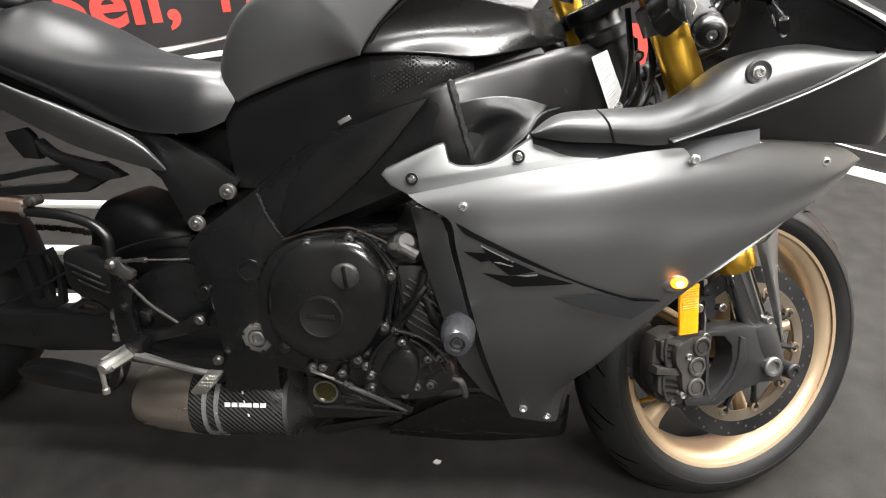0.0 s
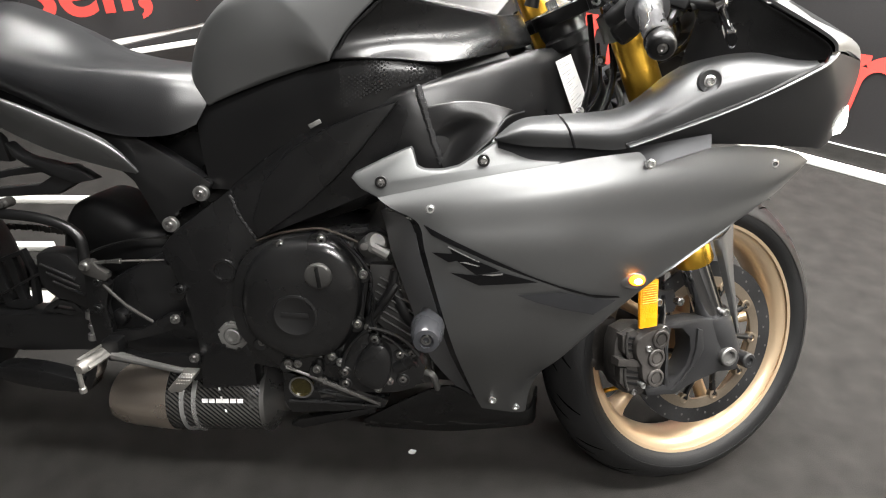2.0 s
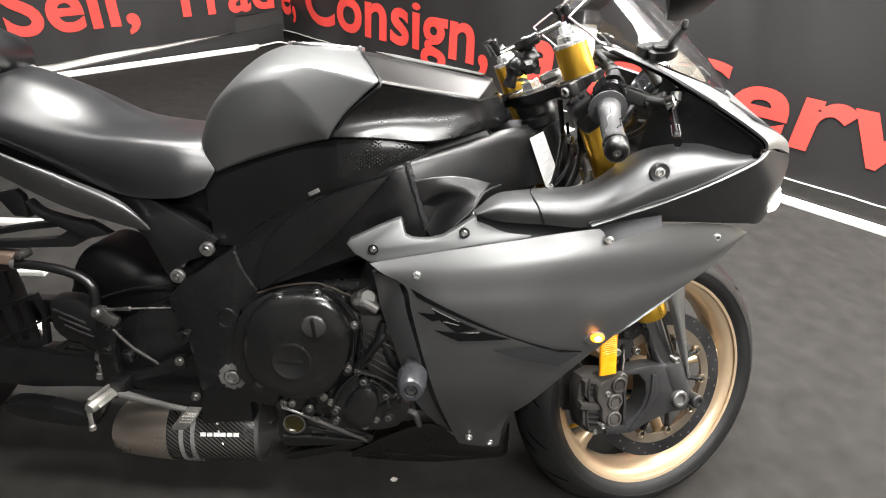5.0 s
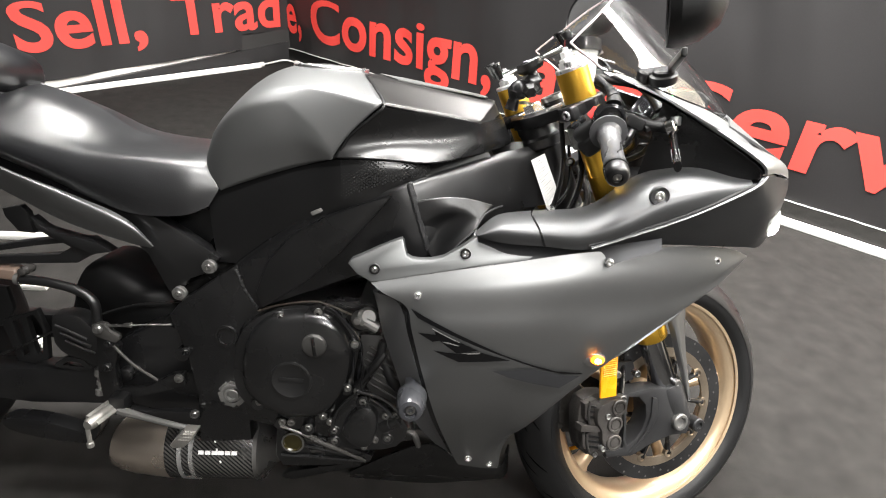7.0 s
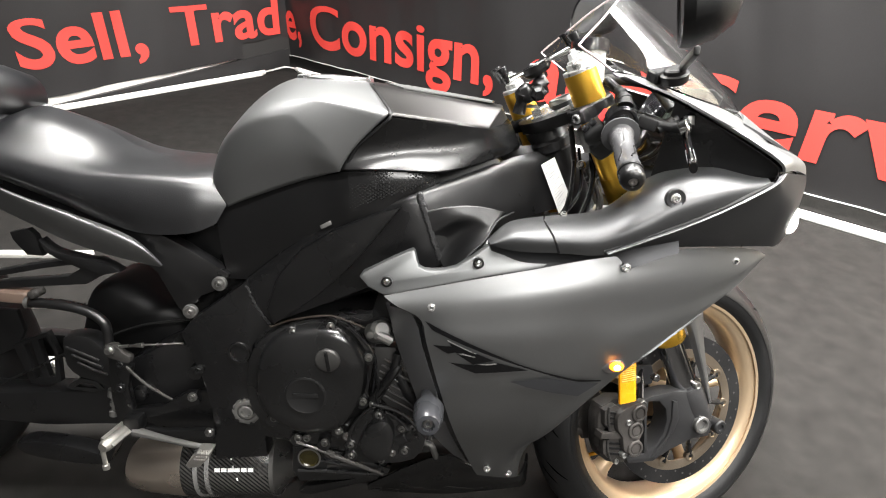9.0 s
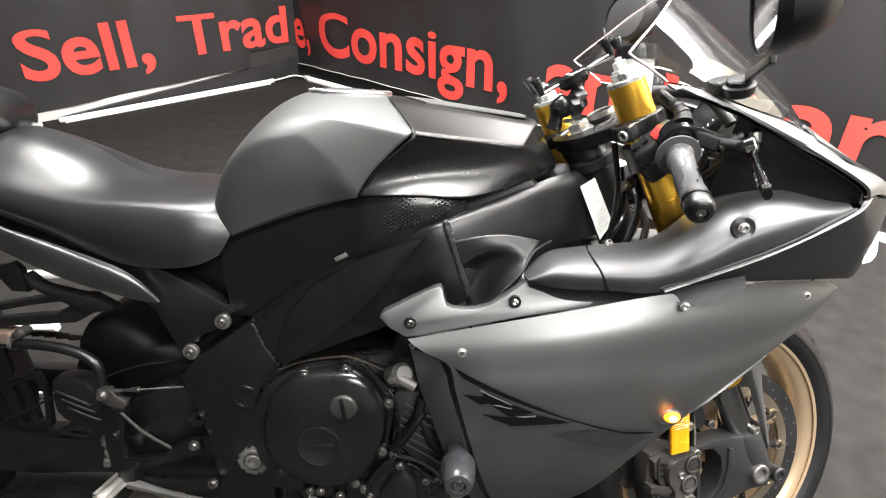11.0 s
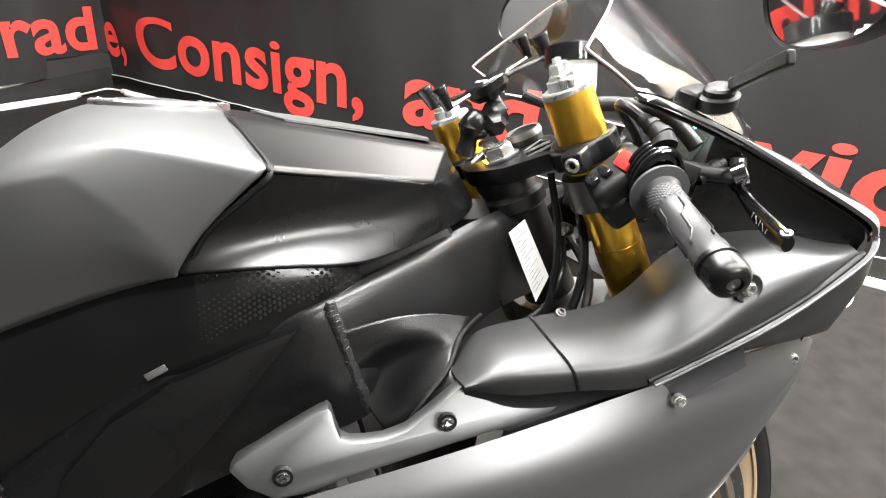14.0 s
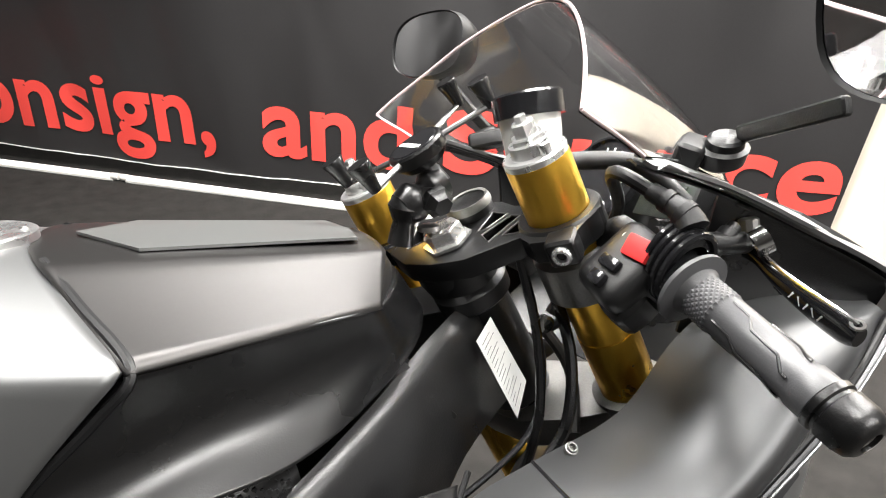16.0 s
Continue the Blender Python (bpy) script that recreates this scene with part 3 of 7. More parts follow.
for q in ((ring[0], ring[1], mid_b, mid_a), (ring[1], ring[2], mid_b), (ring[2], ring[3], mid_b), (ring[3], ring[4], mid_a, mid_b), (ring[4], ring[5], mid_a), (ring[5], ring[0], mid_a)):
    inset.faces.new(q)
ex = bmesh.ops.extrude_face_region(inset, geom=inset.faces[:])
bmesh.ops.translate(inset, vec=(0, 0, 0.0022), verts=[q for q in ex["geom"] if isinstance(q, bmesh.types.BMVert)])
part("cover_inset", inset, material("satin grey inset", (0.24, 0.245, 0.24), 0.42, 0.9, 0.05, 12, rough_vary=0.03), bike, "satin grey inset panel on the tank cover", smooth=20)
# ribbed knee pad on the flank
side = [
    [(-0.338, -0.116, 0.715), (-0.336, -0.122, 0.670), (-0.333, -0.124, 0.620), (-0.325, -0.122, 0.560)],
    [(-0.240, -0.134, 0.729), (-0.237, -0.144, 0.690), (-0.232, -0.146, 0.640), (-0.225, -0.138, 0.570)],
    [(-0.152, -0.147, 0.758), (-0.149, -0.158, 0.720), (-0.142, -0.160, 0.680), (-0.130, -0.150, 0.620)],
    [(-0.104, -0.158, 0.772), (-0.101, -0.168, 0.738), (-0.095, -0.168, 0.700), (-0.080, -0.155, 0.650)],
    [(-0.050, -0.162, 0.776), (-0.048, -0.169, 0.750), (-0.043, -0.166, 0.720), (-0.035, -0.160, 0.670)],
    [(0.008, -0.150, 0.775), (0.010, -0.159, 0.757), (0.012, -0.158, 0.737), (0.020, -0.135, 0.690)],
    [(0.040, -0.136, 0.765), (0.042, -0.142, 0.755), (0.044, -0.140, 0.742), (0.050, -0.125, 0.700)],
]
both("side_cover", sheet(side, 5, 5, 0.006), BLACK, bike, "black side cover under the tank")
pad_rows = [[(x, y - 0.0006, z) for x, y, z in r[:3]] for r in side[3:]]
pad = part("knee_pad", sheet(pad_rows, 5, 5, 0.0004), BLACK, bike, "dimpled black knee pad")


def across(k, x):
    """The pad's point in its k-th line at x."""
    for r0, r1 in zip(pad_rows, pad_rows[1:]):
        if r0[k][0] <= x <= r1[k][0]:
            return Vector(r0[k]).lerp(Vector(r1[k]), (x - r0[k][0]) / (r1[k][0] - r0[k][0]))
    return Vector(pad_rows[0][k] if x < pad_rows[0][k][0] else pad_rows[-1][k])


bm = bmesh.new()
for i in range(42):
    for j in range(19):
        x = pad_rows[0][0][0] + 0.004 + i * 0.0042
        z = 0.690 + j * 0.0056 + (0.0028 if i % 2 else 0)
        top, mid, low = across(0, x), across(1, x), across(2, x)
        if not (low.z + 0.005 < z < top.z - 0.004) or x > pad_rows[-1][1][0] - 0.004:
            continue
        t = (z - low.z) / (top.z - low.z)
        yy = (low.lerp(mid, t * 2) if t < 0.5 else mid.lerp(top, t * 2 - 1)).y - 0.0007
        h = []
        # smaller dimples towards the rear: the fade of light put into their shape
        grow = min(1.0, 0.25 + (x - pad_rows[0][0][0]) / 0.06)
        for k in range(6):
            a = k * math.pi / 3
            h.append((x + 0.0030 * grow * math.cos(a), z + 0.0030 * grow * math.sin(a)))
        lo = [bm.verts.new((p, yy + 0.003, q)) for p, q in h]
        hi = [bm.verts.new((x + (p - x) * 0.62, yy - 0.0016 * grow, z + (q - z) * 0.62)) for p, q in h]
        bm.faces.new(hi)
        for k in range(6):
            bm.faces.new((lo[k], lo[(k + 1) % 6], hi[(k + 1) % 6], hi[k]))
tagged(part("rib_field", bm, material("ribbed gloss rubber", (0.008, 0.008, 0.0085), 0.25, 0.0, 0.1, spec=0.9), pad, smooth=0), kind="stuff")
# dark airbox and battery box that close the inside
part("airbox", plate([(-0.46, 0.60), (-0.40, 0.70), (-0.30, 0.74), (-0.05, 0.80), (0.14, 0.79), (0.19, 0.72), (0.10, 0.60), (-0.10, 0.52), (-0.26, 0.46), (-0.38, 0.44), (-0.44, 0.50)], -0.095, 0.095, 0.02), PLASTIC, bike, "black airbox and battery box inside the frame")

# seat, tail
seat_rows = [
    [(-0.322, 0.0, 0.752), (-0.323, -0.05, 0.750), (-0.323, -0.090, 0.740), (-0.318, -0.118, 0.722), (-0.314, -0.130, 0.698), (-0.332, -0.138, 0.664)],
    [(-0.362, 0.0, 0.749), (-0.362, -0.055, 0.748), (-0.362, -0.105, 0.743), (-0.362, -0.137, 0.728), (-0.366, -0.150, 0.690), (-0.374, -0.148, 0.648)],
    [(-0.440, 0.0, 0.750), (-0.440, -0.06, 0.749), (-0.440, -0.110, 0.745), (-0.440, -0.140, 0.734), (-0.446, -0.156, 0.692), (-0.450, -0.150, 0.646)],
    [(-0.520, 0.0, 0.770), (-0.520, -0.060, 0.764), (-0.518, -0.108, 0.751), (-0.515, -0.141, 0.737), (-0.515, -0.156, 0.702), (-0.515, -0.148, 0.664)],
    [(-0.590, 0.0, 0.809), (-0.590, -0.055, 0.796), (-0.588, -0.106, 0.767), (-0.585, -0.142, 0.745), (-0.585, -0.154, 0.717), (-0.585, -0.144, 0.692)],
    [(-0.680, 0.0, 0.838), (-0.680, -0.055, 0.822), (-0.680, -0.108, 0.788), (-0.680, -0.142, 0.765), (-0.680, -0.150, 0.745), (-0.680, -0.14, 0.728)],
    [(-0.740, 0.0, 0.824), (-0.740, -0.055, 0.812), (-0.740, -0.108, 0.790), (-0.740, -0.140, 0.776), (-0.740, -0.146, 0.758), (-0.740, -0.135, 0.742)],
]
seat = both("seat", sheet(seat_rows, 6, 6, 0.01, (0, 1, -0.6)), LEATHER, bike, "black vinyl rider seat with worn shine")
hump = [
    [(-0.730, 0.0, 0.812), (-0.730, -0.03, 0.808), (-0.730, -0.065, 0.800), (-0.730, -0.09, 0.786)],
    [(-0.745, 0.0, 0.835), (-0.745, -0.035, 0.830), (-0.745, -0.075, 0.815), (-0.745, -0.098, 0.795)],
    [(-0.800, 0.0, 0.858), (-0.800, -0.04, 0.853), (-0.800, -0.08, 0.836), (-0.800, -0.104, 0.810)],
    [(-0.900, 0.0, 0.885), (-0.900, -0.04, 0.880), (-0.900, -0.085, 0.860), (-0.900, -0.11, 0.83)],
]
both("pillion_pad", sheet(hump, 6, 6, 0.01, (0, 1, -1)), LEATHER, bike, "black pillion pad")
tail = [
    [(-0.432, -0.146, 0.586), (-0.428, -0.148, 0.588), (-0.427, -0.148, 0.590), (-0.430, -0.146, 0.595)],
    [(-0.475, -0.146, 0.594), (-0.460, -0.156, 0.611), (-0.458, -0.160, 0.627), (-0.471, -0.152, 0.640)],
    [(-0.573, -0.142, 0.620), (-0.555, -0.158, 0.647), (-0.551, -0.164, 0.670), (-0.566, -0.154, 0.679)],
    [(-0.666, -0.138, 0.662), (-0.647, -0.156, 0.689), (-0.644, -0.162, 0.705), (-0.658, -0.152, 0.710)],
    [(-0.804, -0.120, 0.722), (-0.782, -0.140, 0.744), (-0.773, -0.150, 0.755), (-0.783, -0.140, 0.761)],
]
both("tail_panel", sheet(tail, 6, 6, 0.004), GREY, bike, "matte grey tail panel")
both("tail_rail", sheet([[(-0.43, -0.132, 0.655), (-0.43, -0.134, 0.60)], [(-0.55, -0.138, 0.715), (-0.55, -0.138, 0.64)], [(-0.68, -0.134, 0.772), (-0.68, -0.132, 0.70)], [(-0.82, -0.12, 0.825), (-0.82, -0.11, 0.74)]], 4, 3, 0.008), BLACK, bike)

part("tail_cover", sheet([[(-0.780, 0.055, 0.862), (-0.740, 0.055, 0.848), (-0.700, 0.050, 0.830)], [(-0.785, 0.0, 0.842), (-0.745, 0.0, 0.826), (-0.712, 0.0, 0.808)], [(-0.790, -0.060, 0.815), (-0.752, -0.060, 0.802), (-0.722, -0.055, 0.788)]], 5, 5, 0.006, (0, 0, -1)), DUCT, bike, "grey cover behind the seat")
part("grab_strap", lathe([(-0.09, 0.0), (-0.085, 0.03), (-0.06, 0.045), (0.0, 0.05), (0.06, 0.045), (0.085, 0.03), (0.09, 0.0)], Matrix.Translation((-0.763, 0.000, 0.858)) @ pose(0, 0, 0, 80, 0, 0), 28), LEATHER, bike, "dark rounded pad at the tail")

# frame: beams, pivot plates, head
beam_rows = [
    [(-0.283, -0.140, 0.572), (-0.283, -0.150, 0.560), (-0.265, -0.152, 0.520), (-0.250, -0.148, 0.486)],
    [(-0.152, -0.148, 0.674), (-0.150, -0.158, 0.660), (-0.140, -0.160, 0.600), (-0.130, -0.155, 0.540)],
    [(-0.060, -0.154, 0.711), (-0.057, -0.164, 0.698), (-0.050, -0.168, 0.650), (-0.035, -0.165, 0.585)],
    [(0.010, -0.155, 0.736), (0.012, -0.166, 0.723), (0.022, -0.172, 0.670), (0.045, -0.165, 0.612)],
    [(0.100, -0.115, 0.764), (0.105, -0.127, 0.752), (0.115, -0.135, 0.700), (0.128, -0.132, 0.650)],
    [(0.172, -0.068, 0.783), (0.178, -0.080, 0.770), (0.184, -0.088, 0.725), (0.192, -0.090, 0.680)],
    [(0.245, -0.022, 0.797), (0.252, -0.034, 0.783), (0.260, -0.040, 0.740), (0.266, -0.045, 0.690)],
]
beam = both("frame_beam", sheet(beam_rows, 5, 6, 0.03), FRAME, bike, "black coated aluminium frame beam")


def weld(pts, parent, r=0.0042, step=0.0024):
    """A welded seam: a row of overlapping beads."""
    line = spline(pts, 12)
    bms, last = [], None
    for p in line:
        if last is None or (p - last).length > step:
            d = random.uniform(-0.0011, 0.0011)
            bms.append(lathe([(-r * 0.6, 0), (-r * 0.5, r * 0.6), (0, r), (r * 0.5, r * 0.6), (r * 0.6, 0)], pose(p.x + d, p.y + r * 0.25, p.z, 90, 0, 25), 8))
            last = p
    bms.append(tube([Vector((p[0], p[1] + r * 0.7, p[2])) for p in pts], r * 0.9, 8))
    return part("weld_seam", join(*bms), WELD, parent, "black painted weld seam")


weld([(0.011, -0.169, 0.731), (0.021, -0.172, 0.703), (0.032, -0.171, 0.668), (0.048, -0.165, 0.619)], beam, 0.006)
weld([(-0.283, -0.152, 0.556), (-0.272, -0.152, 0.527), (-0.260, -0.152, 0.506), (-0.248, -0.152, 0.488)], beam, 0.0035)
pivot_plate = both("pivot_plate", plate([(-0.408, 0.462), (-0.386, 0.490), (-0.283, 0.568), (-0.266, 0.527), (-0.247, 0.482), (-0.279, 0.445), (-0.292, 0.390), (-0.291, 0.329), (-0.270, 0.266), (-0.268, 0.211), (-0.368, 0.199), (-0.366, 0.249), (-0.366, 0.303), (-0.380, 0.385)], -0.152, -0.11, 0.006), FRAME, bike, "black swingarm pivot plate of the frame")
inner = part("frame_cover", plate([(-0.016, 0.713), (-0.031, 0.693), (-0.073, 0.639), (-0.109, 0.598), (-0.159, 0.551), (-0.233, 0.498), (-0.244, 0.528), (-0.222, 0.587), (-0.181, 0.635), (-0.130, 0.667), (-0.065, 0.696)], -0.176, -0.15, 0.006), BLACK, bike, "smooth black cover on the frame")
scoop_rows = [
    [(0.018, -0.172, 0.704), (0.060, -0.171, 0.716), (0.108, -0.160, 0.716), (0.152, -0.148, 0.703)],
    [(0.026, -0.173, 0.680), (0.064, -0.174, 0.698), (0.101, -0.170, 0.702), (0.142, -0.162, 0.694)],
    [(0.031, -0.171, 0.667), (0.065, -0.170, 0.688), (0.096, -0.168, 0.692), (0.134, -0.170, 0.686)],
    [(0.038, -0.163, 0.648), (0.064, -0.156, 0.662), (0.088, -0.159, 0.670), (0.127, -0.177, 0.678)],
    [(0.046, -0.166, 0.622), (0.062, -0.168, 0.628), (0.082, -0.178, 0.644), (0.124, -0.187, 0.669)],
    [(0.056, -0.182, 0.610), (0.074, -0.190, 0.620), (0.096, -0.196, 0.641), (0.124, -0.197, 0.662)],
    [(0.062, -0.186, 0.606), (0.084, -0.195, 0.618), (0.108, -0.198, 0.640), (0.127, -0.205, 0.658)],
]
cage("frame_scoop", scoop_rows, [((2, 0), (2, 3), 0.35), ((4, 0), (4, 3), 0.3)], FRAME, bike, "recessed leaf-shaped scoop in the frame", joined=False)
pv = part("pivot_nut", lathe([(-0.01, 0.023), (0.003, 0.023), (0.005, 0.0215), (0.005, 0.0165), (0.001, 0.0155), (0.001, 0.014), (0.007, 0.0135), (0.008, 0.0122), (0.008, 0.0085), (0.002, 0.008), (0.002, 0.0)], out_at(*(-0.299, -0.155, 0.313)), 36), ALU, bike, "castellated alloy pivot nut")
for k in range(6):
    part("nut_tooth", block(0.0060, 0.0200, 0.006, out_at(-0.299, -0.155, 0.313) @ pose(0.0222 * math.cos(k * math.pi / 3 + 0.3), 0.0222 * math.sin(k * math.pi / 3 + 0.3), 0.001, 0, 0, math.degrees(k * math.pi / 3 + 0.3)), 0.0015), ALU, pv)
part("pivot_hole", lathe([(0.0, 0.021), (0.003, 0.020), (0.003, 0.016), (-0.004, 0.015), (-0.004, 0)], out_at(*(-0.306, -0.152, 0.430)), 24), CAST, bike)
part("head_tube", lathe([(-0.09, 0.030), (-0.085, 0.034), (0.06, 0.034), (0.075, 0.038), (0.085, 0.038), (0.088, 0.0)], Matrix.Translation(HEAD - AXIS * 0.16) @ AXIS.to_track_quat("Z", "Y").to_matrix().to_4x4(), 28), FRAME, bike)
sticker_rows = [[(0.218, -0.071, 0.771), (0.243, -0.055, 0.783)], [(0.256, -0.075, 0.686), (0.276, -0.062, 0.713)]]
part("warning_sticker", sheet(sticker_rows, 2, 2, 0.0006), STICKER, bike, "white printed warning sticker")
for k in range(15):
    f = 0.08 + 0.058 * k
    a0, b0 = (Vector(sticker_rows[0][q]).lerp(Vector(sticker_rows[1][q]), f) + Vector((0, -0.0008, 0)) for q in (0, 1))
    w = 0.62 + 0.25 * math.sin(k * 2.3)
    part("printed_line", tube([a0.lerp(b0, 0.12), a0.lerp(b0, 0.12 + w * 0.8)], 0.00025, 5, 2), ALU, bike)
seat_tail = both("subframe", plate([(-0.318, 0.572), (-0.333, 0.545), (-0.372, 0.528), (-0.40, 0.488), (-0.415, 0.505), (-0.445, 0.57), (-0.52, 0.64), (-0.60, 0.69), (-0.58, 0.72), (-0.50, 0.672), (-0.45, 0.652), (-0.40, 0.625)], -0.135, -0.105, 0.006), FRAME, bike, "black rear subframe")
for px in ((-0.334, -0.142, 0.557), (-0.390, -0.142, 0.503)):
    part("washer", lathe([(-0.005, 0.0125), (0.003, 0.0125), (0.004, 0.0115), (0.004, 0.0)], out_at(*px), 24), ALU, seat_tail)
    bolt(seat_tail, px[0], px[1] - 0.004, px[2], 0.0064)

# side fairing with its inner strip, belly pan and shelf
fair_rows = [
    [(-0.037, -0.250, 0.589), (0.081, -0.260, 0.620), (0.181, -0.258, 0.641), (0.295, -0.248, 0.662), (0.451, -0.212, 0.671), (0.544, -0.176, 0.663), (0.592, -0.149, 0.645)],
    [(-0.016, -0.262, 0.578), (0.082, -0.274, 0.594), (0.180, -0.276, 0.609), (0.293, -0.265, 0.623), (0.434, -0.228, 0.626), (0.534, -0.188, 0.628), (0.588, -0.152, 0.640)],
    [(0.021, -0.268, 0.560), (0.083, -0.279, 0.561), (0.180, -0.280, 0.570), (0.278, -0.268, 0.576), (0.387, -0.242, 0.577), (0.475, -0.210, 0.591), (0.547, -0.176, 0.607)],
    [(0.032, -0.268, 0.518), (0.085, -0.280, 0.521), (0.180, -0.280, 0.526), (0.263, -0.268, 0.526), (0.340, -0.255, 0.526), (0.430, -0.225, 0.540), (0.504, -0.195, 0.578)],
    [(0.053, -0.260, 0.438), (0.094, -0.264, 0.438), (0.168, -0.264, 0.442), (0.230, -0.258, 0.443), (0.278, -0.250, 0.442), (0.319, -0.242, 0.441), (0.375, -0.235, 0.489)],
    [(0.080, -0.236, 0.342), (0.118, -0.235, 0.339), (0.147, -0.233, 0.340), (0.185, -0.228, 0.340), (0.216, -0.222, 0.334), (0.242, -0.218, 0.330), (0.270, -0.222, 0.368)],
    [(0.116, -0.175, 0.228), (0.137, -0.173, 0.224), (0.160, -0.170, 0.225), (0.179, -0.167, 0.229), (0.197, -0.163, 0.241), (0.207, -0.162, 0.252), (0.218, -0.165, 0.261)],
    [(0.131, -0.155, 0.189), (0.150, -0.152, 0.185), (0.170, -0.148, 0.180), (0.185, -0.145, 0.177), (0.197, -0.142, 0.175), (0.205, -0.140, 0.175), (0.210, -0.140, 0.178)],
]
fairing = both("side_fairing", sheet(fair_rows, 8, 8, 0.003), GREY, bike, "matte grey side fairing with black decals")
both("fairing_strip", sheet([[(-0.024, -0.258, 0.577), (0.017, -0.266, 0.562), (0.032, -0.267, 0.514), (0.053, -0.259, 0.438), (0.081, -0.235, 0.342), (0.116, -0.174, 0.227)], [(-0.027, -0.250, 0.573), (0.009, -0.256, 0.559), (0.023, -0.256, 0.510), (0.045, -0.250, 0.433), (0.072, -0.225, 0.335), (0.112, -0.168, 0.224)]], 4, 6, 0.004), GLOSS, bike, "gloss black rim of the fairing")
both("fairing_inner", sheet([[(-0.025, -0.252, 0.574), (0.011, -0.258, 0.560), (0.024, -0.258, 0.511), (0.046, -0.252, 0.434), (0.074, -0.227, 0.337), (0.113, -0.170, 0.225)], [(-0.030, -0.240, 0.569), (-0.010, -0.232, 0.548), (0.002, -0.232, 0.501), (0.026, -0.228, 0.422), (0.058, -0.200, 0.316), (0.109, -0.155, 0.216)], [(-0.039, -0.200, 0.557), (-0.031, -0.200, 0.528), (-0.021, -0.200, 0.485), (0.007, -0.200, 0.404), (0.038, -0.180, 0.303), (0.100, -0.140, 0.206)]], 4, 6, 0.004), INNER, bike, "dark grey inner panel of the fairing")
both("belly_pan", sheet([[(-0.082, -0.130, 0.136), (0.057, -0.150, 0.225), (0.125, -0.158, 0.208), (0.210, -0.138, 0.174), (0.229, -0.130, 0.222)], [(-0.082, -0.125, 0.126), (0.059, -0.140, 0.177), (0.133, -0.140, 0.165), (0.214, -0.125, 0.149), (0.232, -0.120, 0.182)], [(-0.086, -0.100, 0.098), (0.061, -0.090, 0.087), (0.140, -0.090, 0.096), (0.223, -0.085, 0.106), (0.239, -0.085, 0.122)]], 5, 6, 0.004), BLACK, bike, "black belly pan")
belly_scuff = bmesh.new()
random.seed(4)
for k in range(14):
    c = Vector((-0.082, -0.128, 0.131)).lerp(Vector((0.190, -0.128, 0.140)), k / 14 + random.uniform(0, 0.03)) + Vector((0, -0.004, random.uniform(-0.004, 0.006)))
    w, h = random.uniform(0.002, 0.010), random.uniform(0.0005, 0.0011)
    belly_scuff.faces.new([belly_scuff.verts.new(c + Vector((a * w, 0, b * h + a * w * 0.03))) for a, b in ((-1, -1), (1, -0.6), (1, 0.6), (-1, 1))])
tagged(part("scuff", belly_scuff, DARK, bike, smooth=0), kind="stuff")
shelf_bm = plate([(-0.077, 0.610), (-0.039, 0.587), (0.017, 0.598), (0.118, 0.621), (0.214, 0.642), (0.220, 0.658), (0.192, 0.664), (0.140, 0.670), (0.121, 0.664), (0.074, 0.633), (0.037, 0.626), (0.016, 0.630), (0.009, 0.651), (-0.003, 0.651), (-0.056, 0.625)], -0.240, -0.222, 0.004, 2)
for v in shelf_bm.verts:
    v.co.y += 0.45 * max(v.co.z - (0.592 + 0.19 * (v.co.x + 0.04)), -0.005)
shelf = both("fairing_shelf", shelf_bm, SILVER, bike, "satin silver fairing shelf")
for x, y, z in ((-0.033, -0.242, 0.609), (0.107, -0.242, 0.644)):
    part("washer", lathe([(-0.004, 0.0085), (0.001, 0.0085), (0.001, 0.006), (-0.002, 0.0055), (-0.002, 0)], out_at(x, y, z), 18), PLASTIC, shelf)
    bolt(shelf, x, y, z, 0.0045, CHROME)
for x, y, z in ((0.038, -0.269, 0.581), (0.326, -0.258, 0.651), (0.522, -0.189, 0.645), (0.147, -0.176, 0.221), (0.191, -0.147, 0.190)):
    bolt(fairing, x, y - 0.001, z, 0.0055, BRIGHT)


def on_fairing(name, outline, mat, parent, off=0.0012, label=""):
    """A thin decal laid on the curved side fairing: outline in x, z."""
    a = [spline(r, 8) for r in fair_rows]
    pts = [p for r in [spline([q[j] for q in a], 8) for j in range(len(a[0]))] for p in r]
    bm = bmesh.new()
    vs = [bm.verts.new((x, 0, z)) for x, z in outline]
    f = bm.faces.new(vs)
    bmesh.ops.triangulate(bm, faces=[f])
    for cut in (0.05, 0.025, 0.012):
        bmesh.ops.triangulate(bm, faces=bm.faces[:])
        bmesh.ops.subdivide_edges(bm, edges=[e for e in bm.edges if e.calc_length() > cut], cuts=2)
    cloud = np.array([tuple(p) for p in pts])
    for v in bm.verts:
        d2 = (cloud[:, 0] - v.co.x) ** 2 + (cloud[:, 2] - v.co.z) ** 2
        near = cloud[np.argpartition(d2, 10)[:10]]
        a, b, c = np.linalg.lstsq(np.c_[near[:, 0] - v.co.x, near[:, 2] - v.co.z, np.ones(len(near))], near[:, 1], rcond=None)[0]
        v.co.y = c - off
    return part(name, bm, mat, parent, label, smooth=0)


